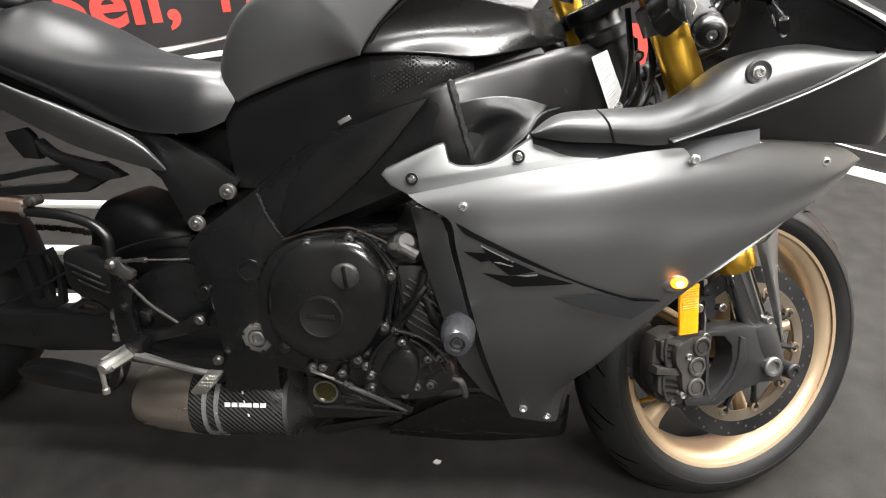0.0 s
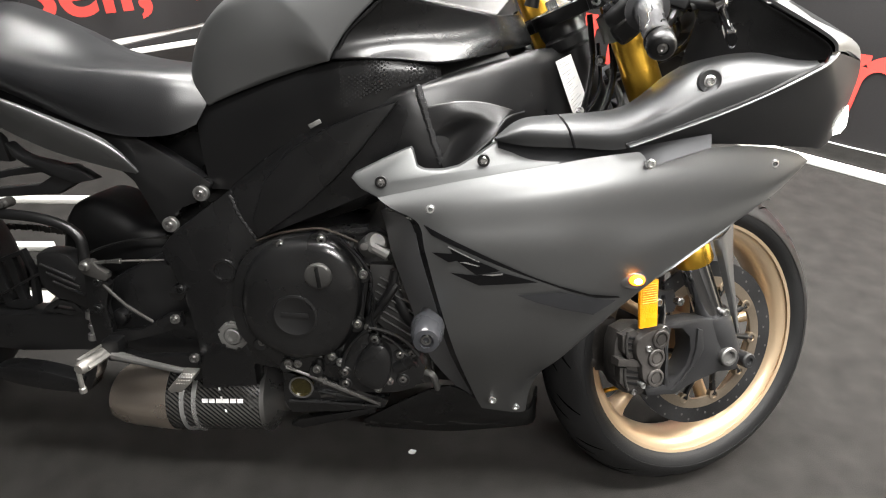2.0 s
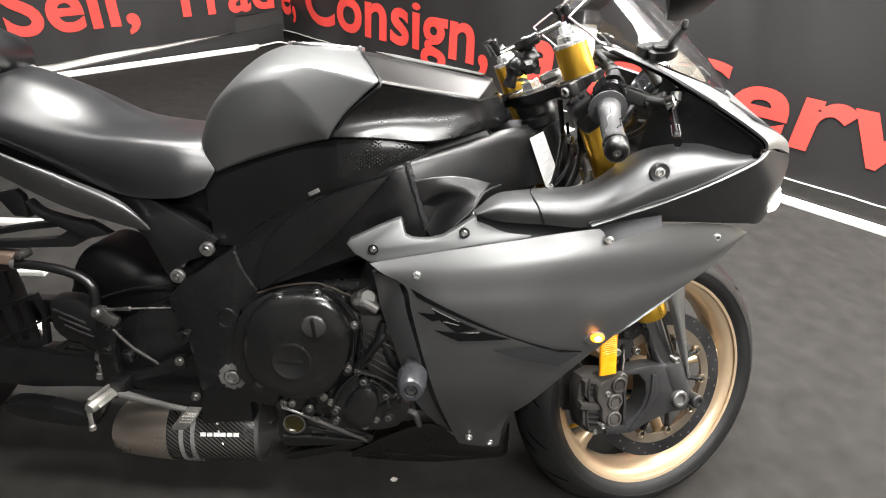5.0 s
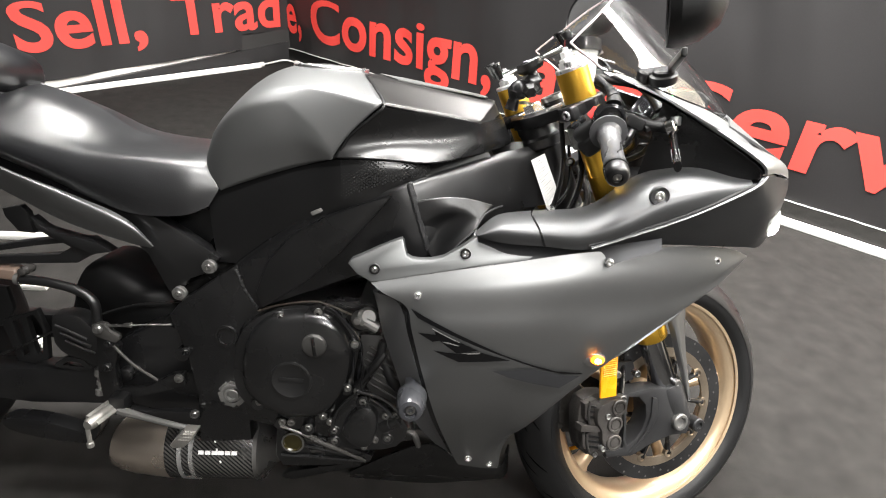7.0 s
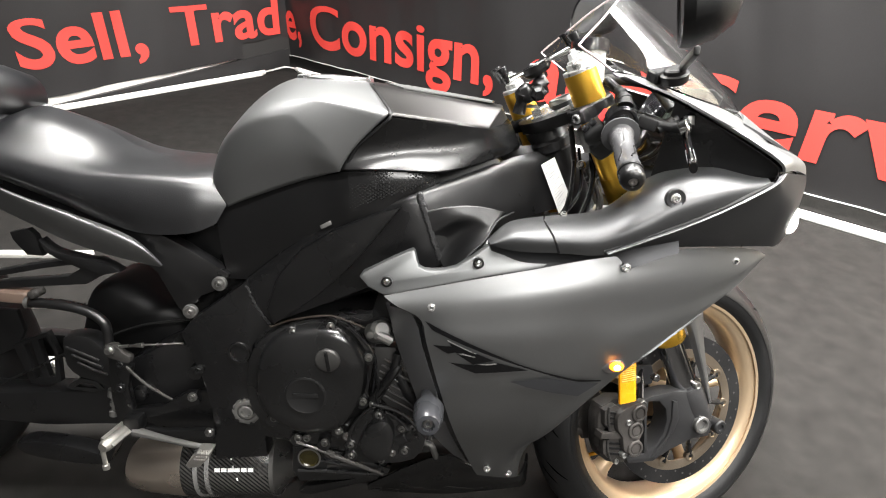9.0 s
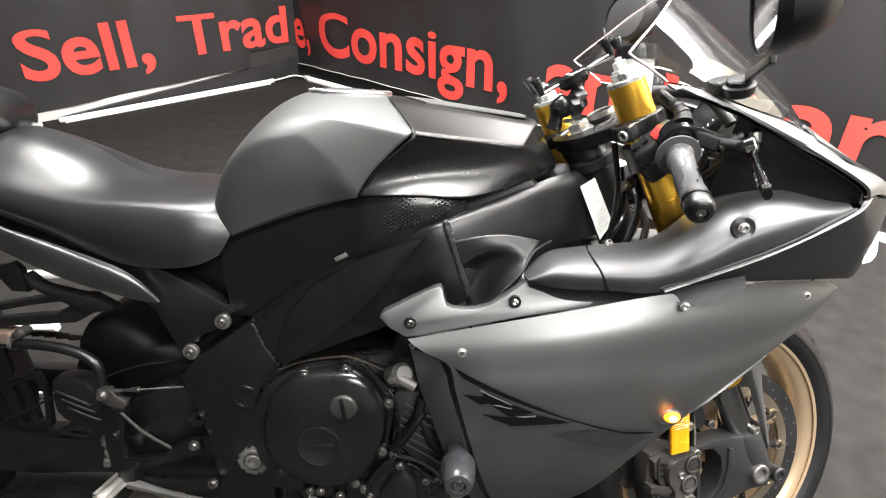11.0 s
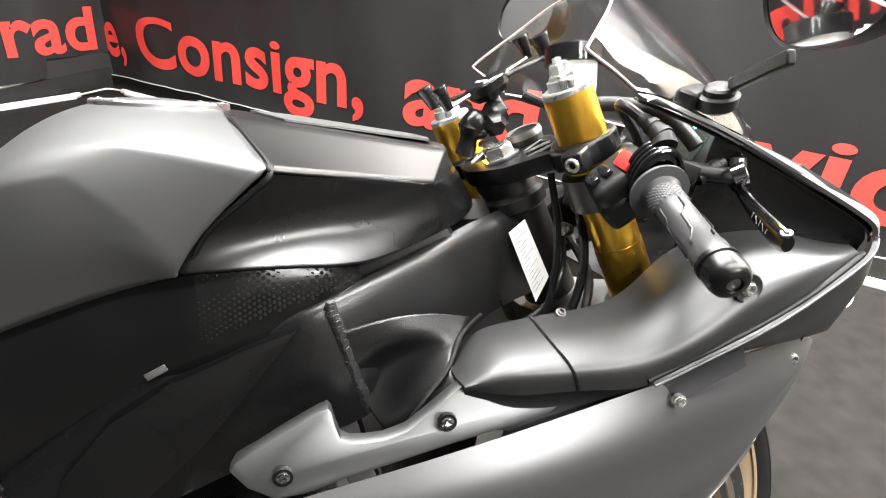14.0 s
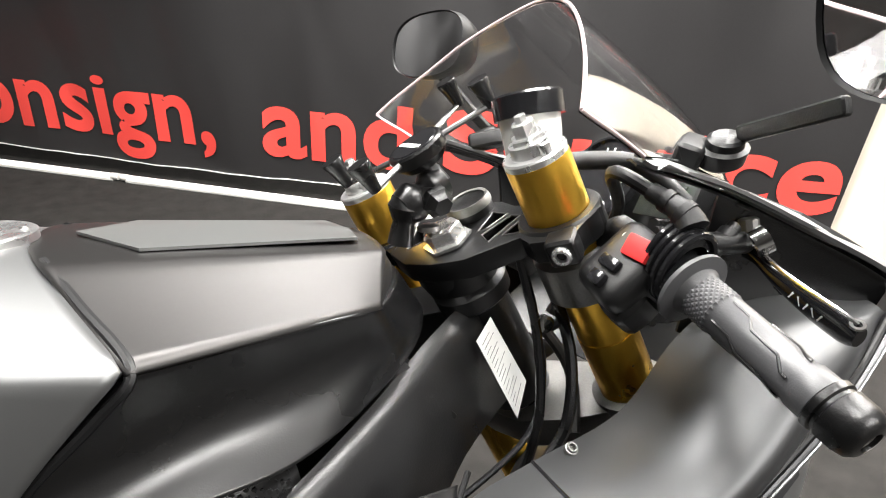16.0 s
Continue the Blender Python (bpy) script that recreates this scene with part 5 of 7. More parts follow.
# fork legs
SLIDER = material("dark hard chrome", (0.40, 0.405, 0.415), 0.10, 1.0, 0.08, 40, 0.0, rough_vary=0.04)
FORKQ = AXIS.to_track_quat("Z", "Y").to_matrix().to_4x4()
for sg in (-1, 1):
    yy = sg * 0.10
    leg = part("fork_leg", lathe([(-0.30, 0.0275), (-0.18, 0.0275), (-0.18, 0.0268), (0.0, 0.0268), (0.001, 0.0255), (0.001, 0.012)], UPPER @ Matrix.Translation(fork(0, yy)) @ FORKQ, 40), GOLD, bike, "gold anodised fork leg", STEER)
    part("lower_tube", lathe([(-0.520, 0.024), (-0.520, 0.031), (-0.518, 0.0318), (-0.490, 0.0318), (-0.488, 0.0305), (-0.30, 0.0285), (-0.30, 0.027)], Matrix.Translation(fork(0, yy, 0.000)) @ FORKQ, 40), GOLD, leg, "gold lower fork tube")
    part("slider", lathe([(-0.63, 0.0240), (-0.44, 0.0240)], Matrix.Translation(fork(0, yy, -0.002)) @ FORKQ, 32), SLIDER, leg, "polished fork slider")
    cap_at = UPPER @ Matrix.Translation(fork(0, yy)) @ FORKQ
    cap_top = part("fork_cap", lathe([(-0.002, 0.0266), (0.005, 0.0268), (0.0065, 0.0255), (0.0065, 0.0185), (0.008, 0.0180), (0.016, 0.0175), (0.0165, 0.0125)], cap_at, 36), BRIGHT, leg, "silver fork cap")
    part("preload_nut", lathe([(0.006, 0.0150), (0.020, 0.0148), (0.021, 0.0135), (0.021, 0.0105), (0.031, 0.0100), (0.032, 0.0085), (0.032, 0.0055), (0.037, 0.0050), (0.038, 0)], cap_at, 6), BRIGHT, cap_top, "silver hexagonal preload adjuster")
    part("damping_screw", lathe([(0.006, 0.0055), (0.015, 0.0055), (0.016, 0.004), (0.014, 0.003), (0.014, 0)], cap_at @ pose(0.0165, -0.010, 0), 14), BRIGHT, cap_top)
    foot = part("axle_clamp", lathe([(-0.715, 0.0), (-0.715, 0.022), (-0.705, 0.030), (-0.66, 0.0325), (-0.625, 0.0318), (-0.621, 0.0300), (-0.621, 0.0241)], Matrix.Translation(fork(0, yy, -0.002)) @ FORKQ, 28), bpy.data.materials.get("grey cast bracket") or material("grey cast bracket", (0.026, 0.026, 0.027), 0.42, 0.2, 0.3, 40, 0.15, 500), leg, "black cast fork foot")
    part("axle_nut", lathe([(-0.02, 0.017), (0.034, 0.017), (0.036, 0.015), (0.036, 0.011), (0.030, 0.010), (0.030, 0)], Matrix.Translation(AXLE + Vector((-0.004, yy, 0))) @ (SIDE if sg < 0 else pose(0, 0, 0, -90, 0, 0)), 20), ALU, leg, "hollow axle end")
    def slab(outline, y0, y1, bevel=0.005, n=1, holes=()):
        return plate(outline, y0 if sg < 0 else -0.024 - y0, y1 if sg < 0 else -0.024 - y1, bevel, n, holes)

    def spot(p):
        return Vector((p[0], p[1] if sg < 0 else -0.024 - p[1], p[2]))

    CASTGREY = bpy.data.materials.get("grey cast bracket") or material("grey cast bracket", (0.026, 0.026, 0.027), 0.42, 0.2, 0.3, 40, 0.15, 500)
    CALI = bpy.data.materials.get("worn caliper paint") or material("worn caliper paint", (0.048, 0.044, 0.041), 0.45, 0.3, 0.5, 60, 0.25, 300)
    part("clamp_arm", slab([(0.373, 0.343), (0.397, 0.347), (0.442, 0.350), (0.505, 0.343), (0.527, 0.300), (0.542, 0.270), (0.535, 0.247), (0.496, 0.248), (0.445, 0.234), (0.406, 0.218), (0.350, 0.223), (0.344, 0.237), (0.384, 0.238), (0.382, 0.285)], -0.138, -0.098, 0.006, 1, [[(0.390, 0.336), (0.412, 0.334), (0.428, 0.318), (0.432, 0.294), (0.425, 0.270), (0.411, 0.252), (0.396, 0.242), (0.389, 0.257), (0.388, 0.283), (0.388, 0.313)]]), CASTGREY, leg, "dark grey cast caliper bracket")
    part("arm_rib", slab([(0.440, 0.334), (0.452, 0.330), (0.458, 0.296), (0.446, 0.270), (0.410, 0.227), (0.396, 0.228), (0.432, 0.268), (0.440, 0.298)], -0.1425, -0.13, 0.005), CASTGREY, leg)
    part("pinch_lobe", lathe([(-0.02, 0.014), (0.008, 0.014), (0.010, 0.012), (0.010, 0.007), (0.006, 0.006), (0.006, 0)], Matrix.Translation(spot((0.564, -0.128, 0.260))) @ (SIDE if sg < 0 else pose(0, 0, 0, -90, 0, 0)), 18), CASTGREY, leg)
    # radial caliper: outer half with three caps, ribbed body behind
    OUT = SIDE if sg < 0 else pose(0, 0, 0, -90, 0, 0)
    cal = part("brake_caliper", slab([(0.307, 0.320), (0.312, 0.334), (0.337, 0.346), (0.363, 0.345), (0.370, 0.326), (0.362, 0.312), (0.366, 0.293), (0.358, 0.279), (0.366, 0.259), (0.358, 0.246), (0.339, 0.250), (0.324, 0.263), (0.320, 0.287), (0.310, 0.302)], -0.158, -0.115, 0.006, 2), CALI, bike, "worn dark grey radial brake caliper", STEER)
    part("caliper_body", slab([(0.290, 0.342), (0.340, 0.349), (0.352, 0.296), (0.354, 0.234), (0.328, 0.226), (0.293, 0.245), (0.284, 0.295)], -0.134, -0.100, 0.007, 2), CALI, cal)
    part("inner_half", slab([(0.290, 0.330), (0.330, 0.340), (0.352, 0.300), (0.350, 0.250), (0.300, 0.245), (0.286, 0.295)], -0.066, -0.040, 0.006, 2), CALI, cal)
    for z in (0.318, 0.290, 0.262):
        part("piston_boss", lathe([(0.0, 0.0135), (0.016, 0.0135), (0.019, 0.011), (0.019, 0)], Matrix.Translation(spot((0.298, -0.053, z))) @ pose(0, 0, 0, 0, -90, 0), 18), CALI, cal)
    for p in ((0.351, -0.158, 0.330), (0.345, -0.158, 0.299), (0.346, -0.158, 0.265)):
        part("piston_cap", lathe([(-0.002, 0.0155), (0.003, 0.0155), (0.0042, 0.0142), (0.0042, 0.0112), (0.0015, 0.0104), (0.0015, 0.0085), (0.003, 0.008), (0.003, 0.0)], Matrix.Translation(spot(p)) @ OUT, 24), CALI, cal)
    # two pad housings with slots, a bridge between them
    for ring, slots in (([(0.288, 0.338), (0.310, 0.346), (0.329, 0.334), (0.331, 0.298), (0.305, 0.295), (0.290, 0.311)], ((0.309, 0.331), (0.311, 0.321), (0.313, 0.310))),
                        ([(0.287, 0.284), (0.326, 0.283), (0.333, 0.248), (0.309, 0.240), (0.289, 0.257)], ((0.308, 0.275), (0.311, 0.265), (0.314, 0.254)))):
        part("pad_housing", slab(ring, -0.146, -0.125, 0.004), CALI, cal)
        for c in slots:
            part("housing_slot", block(0.030, 0.005, 0.0042, Matrix.Translation(spot((c[0], -0.1462, c[1]))) @ pose(0, 0, 0, 0, 14, 0), 0.001), MATTE, cal)
    part("caliper_bridge", slab([(0.280, 0.301), (0.349, 0.291), (0.345, 0.279), (0.279, 0.289)], -0.152, -0.13, 0.003), CALI, cal)
    for p, q in (((0.297, -0.147, 0.344), (0.300, -0.147, 0.300)), ((0.296, -0.147, 0.284), (0.304, -0.147, 0.243))):
        part("pad_pin", tube([spot(p), spot(p).lerp(spot(q), 0.5) + Vector((-0.003, 0, 0)), spot(q)], 0.0026, 8), DARK, cal)
    for p, r in (((0.362, -0.150, 0.343), 0.007), ((0.371, -0.140, 0.337), 0.008), ((0.329, -0.158, 0.316), 0.0055), ((0.326, -0.154, 0.253), 0.0055), ((0.320, -0.140, 0.236), 0.0055)):
        part("caliper_bolt", lathe([(-0.008, r), (r * 0.6, r * 0.95), (r * 0.75, r * 0.8), (r * 0.3, r * 0.55), (r * 0.3, 0)], Matrix.Translation(spot(p)) @ OUT, 12), ALU, cal)
    part("brake_hose", tube([spot((0.376, -0.130, 0.341)), spot((0.396, -0.105, 0.364)), spot((0.410, -0.080, 0.395)), spot((0.425, -0.060, 0.437)), spot((0.445, -0.050, 0.501))], 0.0055, 10), PLASTIC, cal, "black brake hose")
    for p in ((0.352, -0.145, 0.387), (0.395, -0.145, 0.385), (0.495, -0.140, 0.356)):
        part("stay_bolt", lathe([(-0.008, 0.007), (0.003, 0.007), (0.004, 0.005), (0.002, 0.004), (0.002, 0)], Matrix.Translation(spot(p)) @ OUT, 12), STEEL, leg)
    part("hose_bracket", slab([(0.364, 0.385), (0.382, 0.391), (0.426, 0.390), (0.436, 0.365), (0.429, 0.350), (0.381, 0.347), (0.363, 0.366)], -0.095, -0.080, 0.004), CASTGREY, leg)
    # fork guard of the fender
    part("fork_guard", sheet([[spot(q) for q in ((0.460, -0.135, 0.481), (0.478, -0.135, 0.437), (0.505, -0.135, 0.370), (0.531, -0.135, 0.314))], [spot(q) for q in ((0.473, -0.142, 0.488), (0.486, -0.145, 0.439), (0.511, -0.142, 0.372), (0.530, -0.138, 0.315))], [spot(q) for q in ((0.510, -0.125, 0.508), (0.519, -0.125, 0.433), (0.531, -0.128, 0.367), (0.543, -0.130, 0.312))]], 4, 5, 0.004, (0, -sg, 0)), GREY, bike, "grey fender stay", STEER)
part("amber_reflector", block(0.034, 0.006, 0.078, Matrix.Translation((0.329, -0.150, 0.388)) @ pose(0, 0, 0, 0, -3, 0), 0.002), AMBER, bike, "amber side reflector", STEER)
for k in range(9):
    part("reflector_rib", block(0.028, 0.004, 0.0022, Matrix.Translation((0.329, -0.150, 0.388)) @ pose(0, 0, 0, 0, -3, 0) @ pose(0, -0.0022, 0.002 + 0.0038 * k), 0.0008, 1), AMBER, bike, "", STEER)
# front fender
fend = [[(AXLE.x + (0.318 - abs(y) * 0.32) * math.cos(radians(k)), y, AXLE.z + (0.318 - abs(y) * 0.32) * math.sin(radians(k))) for y in (-0.066, -0.045, 0.0, 0.045, 0.066)] for k in (62, 85, 110, 135, 158)]
part("front_fender", sheet(fend, 5, 5, 0.003, (0, 0, -1)), GREY, bike, "matte grey front fender", STEER)

# ---- engine ----
engine = part("engine", plate([(-0.277, 0.469), (-0.230, 0.495), (-0.122, 0.509), (-0.068, 0.516), (-0.028, 0.453), (0.025, 0.327), (0.043, 0.233), (-0.068, 0.208), (-0.166, 0.238), (-0.219, 0.245), (-0.273, 0.255), (-0.289, 0.308)], -0.152, 0.15, 0.008), CAST, bike, "black painted engine block")
part("cover_flange", plate([(-0.155, 0.505), (-0.106, 0.496), (-0.066, 0.447), (-0.066, 0.409), (-0.072, 0.369), (-0.064, 0.338), (-0.096, 0.298), (-0.123, 0.268), (-0.200, 0.258), (-0.251, 0.292), (-0.282, 0.324), (-0.289, 0.382), (-0.273, 0.448), (-0.225, 0.490)], -0.172, -0.15, 0.003, 3), CAST, engine)
part("flange_lip", tube([(-0.209, -0.176, 0.483), (-0.158, -0.176, 0.496), (-0.117, -0.176, 0.489), (-0.089, -0.176, 0.464), (-0.075, -0.176, 0.432), (-0.073, -0.176, 0.389)], 0.0032, 8), GLOSS, engine)
part("flange_lip", tube([(-0.104, -0.174, 0.499), (-0.074, -0.174, 0.467), (-0.059, -0.174, 0.432), (-0.063, -0.174, 0.374), (-0.054, -0.174, 0.347)], 0.003, 8), GLOSS, engine)
for p in ((-0.202, -0.172, 0.486), (-0.137, -0.172, 0.497), (-0.072, -0.172, 0.441), (-0.083, -0.172, 0.353), (-0.128, -0.172, 0.290), (-0.245, -0.172, 0.311), (-0.203, -0.172, 0.272), (-0.154, -0.172, 0.263)):
    part("bolt_lug", lathe([(-0.02, 0.0125), (0.008, 0.0125), (0.010, 0.0105), (0.010, 0)], out_at(*p), 18), CAST, engine)
clutch = part("clutch_cover", dome([(-0.151, 0.504), (-0.110, 0.497), (-0.077, 0.455), (-0.071, 0.418), (-0.079, 0.370), (-0.099, 0.324), (-0.132, 0.297), (-0.187, 0.290), (-0.233, 0.308), (-0.263, 0.341), (-0.270, 0.393), (-0.254, 0.450), (-0.213, 0.491)], ((1.0, -0.168), (0.995, -0.176), (0.97, -0.186), (0.92, -0.1925), (0.84, -0.1965), (0.7, -0.1995), (0.45, -0.2015), (0.2, -0.202))), CAST, engine, "domed black clutch cover")
x, y, z = (-0.137, -0.201, 0.448)
oc = part("oil_cap", lathe([(-0.004, 0.0215), (0.002, 0.0215), (0.003, 0.020), (0.004, 0.019), (0.0045, 0.0178), (0.0045, 0.0)], out_at(x, y, z), 36), material("dull grey alloy", (0.085, 0.083, 0.08), 0.42, 0.7, 0.25, 60, 0.1, 500), clutch, "slotted aluminium oil filler cap")
part("cap_slot", block(0.006, 0.036, 0.0025, out_at(x, y - 0.0048, z) @ pose(0, 0, 0, 0, 0, 8), 0.001), PLASTIC, oc)
x, y, z = (-0.177, -0.202, 0.378)
part("round_boss", lathe([(-0.006, 0.038), (0.0012, 0.0365), (0.0020, 0.034), (0.0022, 0.0325), (0.0014, 0.031), (0.0014, 0.0)], out_at(x, y, z), 40), CAST, clutch, "round boss with raised bar")
part("raised_mark", block(0.044, 0.008, 0.0015, out_at(x, y - 0.0022, z + 0.002), 0.0005), CAST, clutch)
for p in ((-0.198, -0.185, 0.490), (-0.134, -0.185, 0.502), (-0.070, -0.185, 0.446), (-0.081, -0.185, 0.359), (-0.063, -0.185, 0.354), (-0.125, -0.185, 0.297), (-0.111, -0.185, 0.286), (-0.240, -0.185, 0.319), (-0.199, -0.185, 0.280), (-0.183, -0.185, 0.280), (-0.151, -0.185, 0.271)):
    bolt(engine, *p, 0.0057)
pump = part("pump_cover", plate([(-0.065, 0.343), (-0.028, 0.325), (-0.000, 0.316), (0.032, 0.284), (0.012, 0.241), (-0.046, 0.229), (-0.101, 0.236), (-0.115, 0.278), (-0.094, 0.320)], -0.183, -0.15, 0.004, 2), CAST, engine, "black pump cover")
part("pump_face", dome([(-0.070, 0.317), (-0.046, 0.331), (-0.028, 0.320), (-0.024, 0.289), (-0.036, 0.247), (-0.067, 0.246), (-0.088, 0.275)], ((1.0, -0.18), (0.99, -0.190), (0.93, -0.197), (0.82, -0.1995), (0.5, -0.201)), 3), CAST, pump)
part("pump_rim", tube([(-0.063, -0.187, 0.356), (-0.031, -0.187, 0.349), (-0.002, -0.187, 0.333), (0.021, -0.187, 0.306)], 0.004, 8), CAST, pump)
part("pump_rim", tube([(-0.040, -0.186, 0.342), (-0.016, -0.186, 0.325), (0.019, -0.186, 0.285)], 0.003, 8), CAST, pump)
part("pump_rim", tube([(-0.109, -0.186, 0.271), (-0.099, -0.188, 0.309), (-0.081, -0.188, 0.335), (-0.063, -0.187, 0.351)], 0.0035, 8), CAST, pump)
part("hose_union", lathe([(-0.02, 0.0115), (0.0, 0.0115), (0.001, 0.009), (0.018, 0.009), (0.018, 0.006)], along((-0.001, -0.185, 0.291), (0.019, -0.190, 0.307)), 16), CAST, pump)
for p in ((-0.053, -0.183, 0.332), (-0.011, -0.183, 0.305), (0.009, -0.183, 0.308), (-0.104, -0.183, 0.267), (-0.104, -0.183, 0.245), (-0.006, -0.183, 0.257)):
    part("bolt_lug", lathe([(-0.02, 0.012), (0.0, 0.012), (0.002, 0.010), (0.002, 0)], out_at(*p), 16), CAST, pump)
for p in ((-0.053, -0.185, 0.333), (-0.011, -0.185, 0.306), (0.009, -0.185, 0.309), (-0.104, -0.185, 0.269), (-0.103, -0.185, 0.246), (-0.048, -0.185, 0.238), (-0.006, -0.185, 0.259), (-0.028, -0.185, 0.254)):
    bolt(pump, *p, 0.0053)
for k in range(6):
    a, b = Vector((-0.065, -0.170, 0.377)), Vector((0.026, -0.170, 0.322))
    off = Vector((0.004, 0, 0.012)) * k
    part("cylinder_rib", tube([a + off, b + off], 0.0022, 8, 2), BARE, engine)
part("cylinder_face", plate([(-0.062, 0.457), (-0.026, 0.458), (0.015, 0.374), (0.027, 0.309), (-0.029, 0.332), (-0.066, 0.370)], -0.166, -0.14, 0.003), BARE, engine)
part("coolant_pipe", tube([(-0.018, -0.180, 0.432), (-0.032, -0.185, 0.410), (-0.064, -0.180, 0.362)], 0.008, 10), PLASTIC, engine)
part("radiator_hose", tube([(-0.037, -0.150, 0.452), (-0.020, -0.160, 0.409), (-0.004, -0.165, 0.373), (0.016, -0.160, 0.342)], 0.011, 12), MATTE, engine, "black radiator hose")
part("sensor_wire", tube([(-0.059, -0.185, 0.432), (-0.052, -0.190, 0.401), (-0.057, -0.188, 0.371), (-0.048, -0.187, 0.346)], 0.0022, 6), MATTE, engine)
part("sensor_wire", tube([(-0.100, -0.170, 0.513), (-0.072, -0.180, 0.511), (-0.045, -0.185, 0.523), (-0.027, -0.170, 0.501)], 0.003, 6), MATTE, engine)
th = part("thermostat", lathe([(-0.02, 0.018), (0.012, 0.018), (0.014, 0.016), (0.02, 0.012), (0.02, 0)], Matrix.Translation((-0.053, -0.185, 0.498)) @ pose(0, 0, 0, 60, 0, 30), 16), ALU, engine, "aluminium thermostat housing")
part("thermostat_bolt", lathe([(0, 0.006), (0.008, 0.006), (0.009, 0)], out_at(*(-0.063, -0.205, 0.503)), 8), STEEL, th)
part("hose_stub", tube([(-0.051, -0.200, 0.499), (-0.029, -0.200, 0.487)], 0.009, 10), ALU, th)
part("cover_pipe", tube([(-0.019, -0.180, 0.455), (-0.027, -0.180, 0.417), (-0.044, -0.180, 0.386), (-0.059, -0.180, 0.357)], 0.0075, 10), CAST, engine)
part("head_gasket", tube([(-0.243, -0.165, 0.489), (-0.204, -0.160, 0.502), (-0.146, -0.160, 0.512), (-0.120, -0.160, 0.507), (-0.092, -0.160, 0.496), (-0.076, -0.160, 0.489)], 0.0022, 8), material("brown gasket edge", (0.035, 0.028, 0.022), 0.45, 0.3, 0.5, 200, 0.3), engine, "bare alloy gasket edge")
sump = part("oil_sump", plate([(-0.218, 0.248), (-0.165, 0.237), (-0.077, 0.214), (-0.034, 0.199), (-0.040, 0.183), (-0.127, 0.170), (-0.207, 0.164), (-0.220, 0.189)], -0.160, 0.05, 0.005), CAST, engine, "black oil sump")
part("sump_rib", tube([(-0.208, -0.163, 0.192), (-0.144, -0.163, 0.192), (-0.047, -0.163, 0.190)], 0.004, 8), CAST, sump)
part("sump_rib", tube([(-0.163, -0.163, 0.215), (-0.105, -0.163, 0.206), (-0.052, -0.163, 0.199)], 0.003, 8), CAST, sump)
part("sight_glass", lathe([(0, 0.021), (0.006, 0.021), (0.007, 0.018), (0.004, 0.016), (0.004, 0)], out_at(*(-0.185, -0.160, 0.223)), 28), material("oil sight glass", (0.022, 0.018, 0.005), 0.15, 0.0, 0.1), sump, "amber oil sight glass")
part("sight_ring", lathe([(0.005, 0.0185), (0.0078, 0.0185), (0.0078, 0.0215), (0.005, 0.0215)], out_at(*(-0.185, -0.160, 0.223)), 28, True), STEEL, sump)
part("raised_mark", block(0.075, 0.006, 0.0015, out_at(*(-0.115, -0.164, 0.211)) @ pose(0, 0, 0, 0, 0, 10), 0.0005), DARK, sump)
part("clutch_cable", tube([(-0.196, -0.200, 0.284), (-0.162, -0.200, 0.268), (-0.116, -0.200, 0.249), (-0.044, -0.190, 0.211)], [0.002, 0.002, 0.0045, 0.003], 8), DARK, engine, "cable with steel ferrule")
part("cable_ferrule", lathe([(-0.012, 0.004), (-0.011, 0.0055), (-0.004, 0.0055), (-0.003, 0.007), (0.003, 0.007), (0.004, 0.0055), (0.012, 0.005)], along((-0.136, -0.200, 0.258), (-0.117, -0.195, 0.244)), 8), DARK, engine, "steel cable ferrule")
part("cable_end", tube([(-0.198, -0.200, 0.282), (-0.160, -0.200, 0.269)], 0.0024, 8), STEEL, engine)
part("side_arm", plate([(-0.216, 0.122), (-0.200, 0.135), (-0.132, 0.152), (-0.059, 0.169), (-0.059, 0.158), (-0.133, 0.135), (-0.195, 0.116)], -0.14, -0.12, 0.003), PLASTIC, bike, "black lower bracket arm")
part("drain_hose", tube([(0.027, -0.150, 0.255), (0.042, -0.155, 0.252), (0.049, -0.150, 0.231), (0.052, -0.145, 0.219)], 0.006, 8), ALU, engine, "pale drain hose")
part("hose_clip", lathe([(-0.006, 0.0085), (0.006, 0.0085)], along((0.023, -0.150, 0.257), (0.039, -0.155, 0.251)), 12), GOLD, engine)
sl = Vector((0.038, -0.300, 0.403))
slider = part("frame_slider", lathe([(-0.10, 0.014), (-0.035, 0.016), (-0.033, 0.0245), (-0.01, 0.0235), (0.006, 0.0205), (0.012, 0.0175), (0.013, 0.011), (0.006, 0.0105), (0.006, 0)], Matrix.Translation(sl) @ SIDE, 32), material("grey nylon", (0.036, 0.037, 0.041), 0.26, 0.0, 0.1, 40, 0.1), bike, "grey nylon frame slider")
bolt(slider, sl.x, sl.y - 0.004, sl.z, 0.008, STEEL)
part("radiator", block(0.03, 0.30, 0.22, pose(0.13, 0, 0.46, 0, 12, 0), 0.004), DARK, bike)

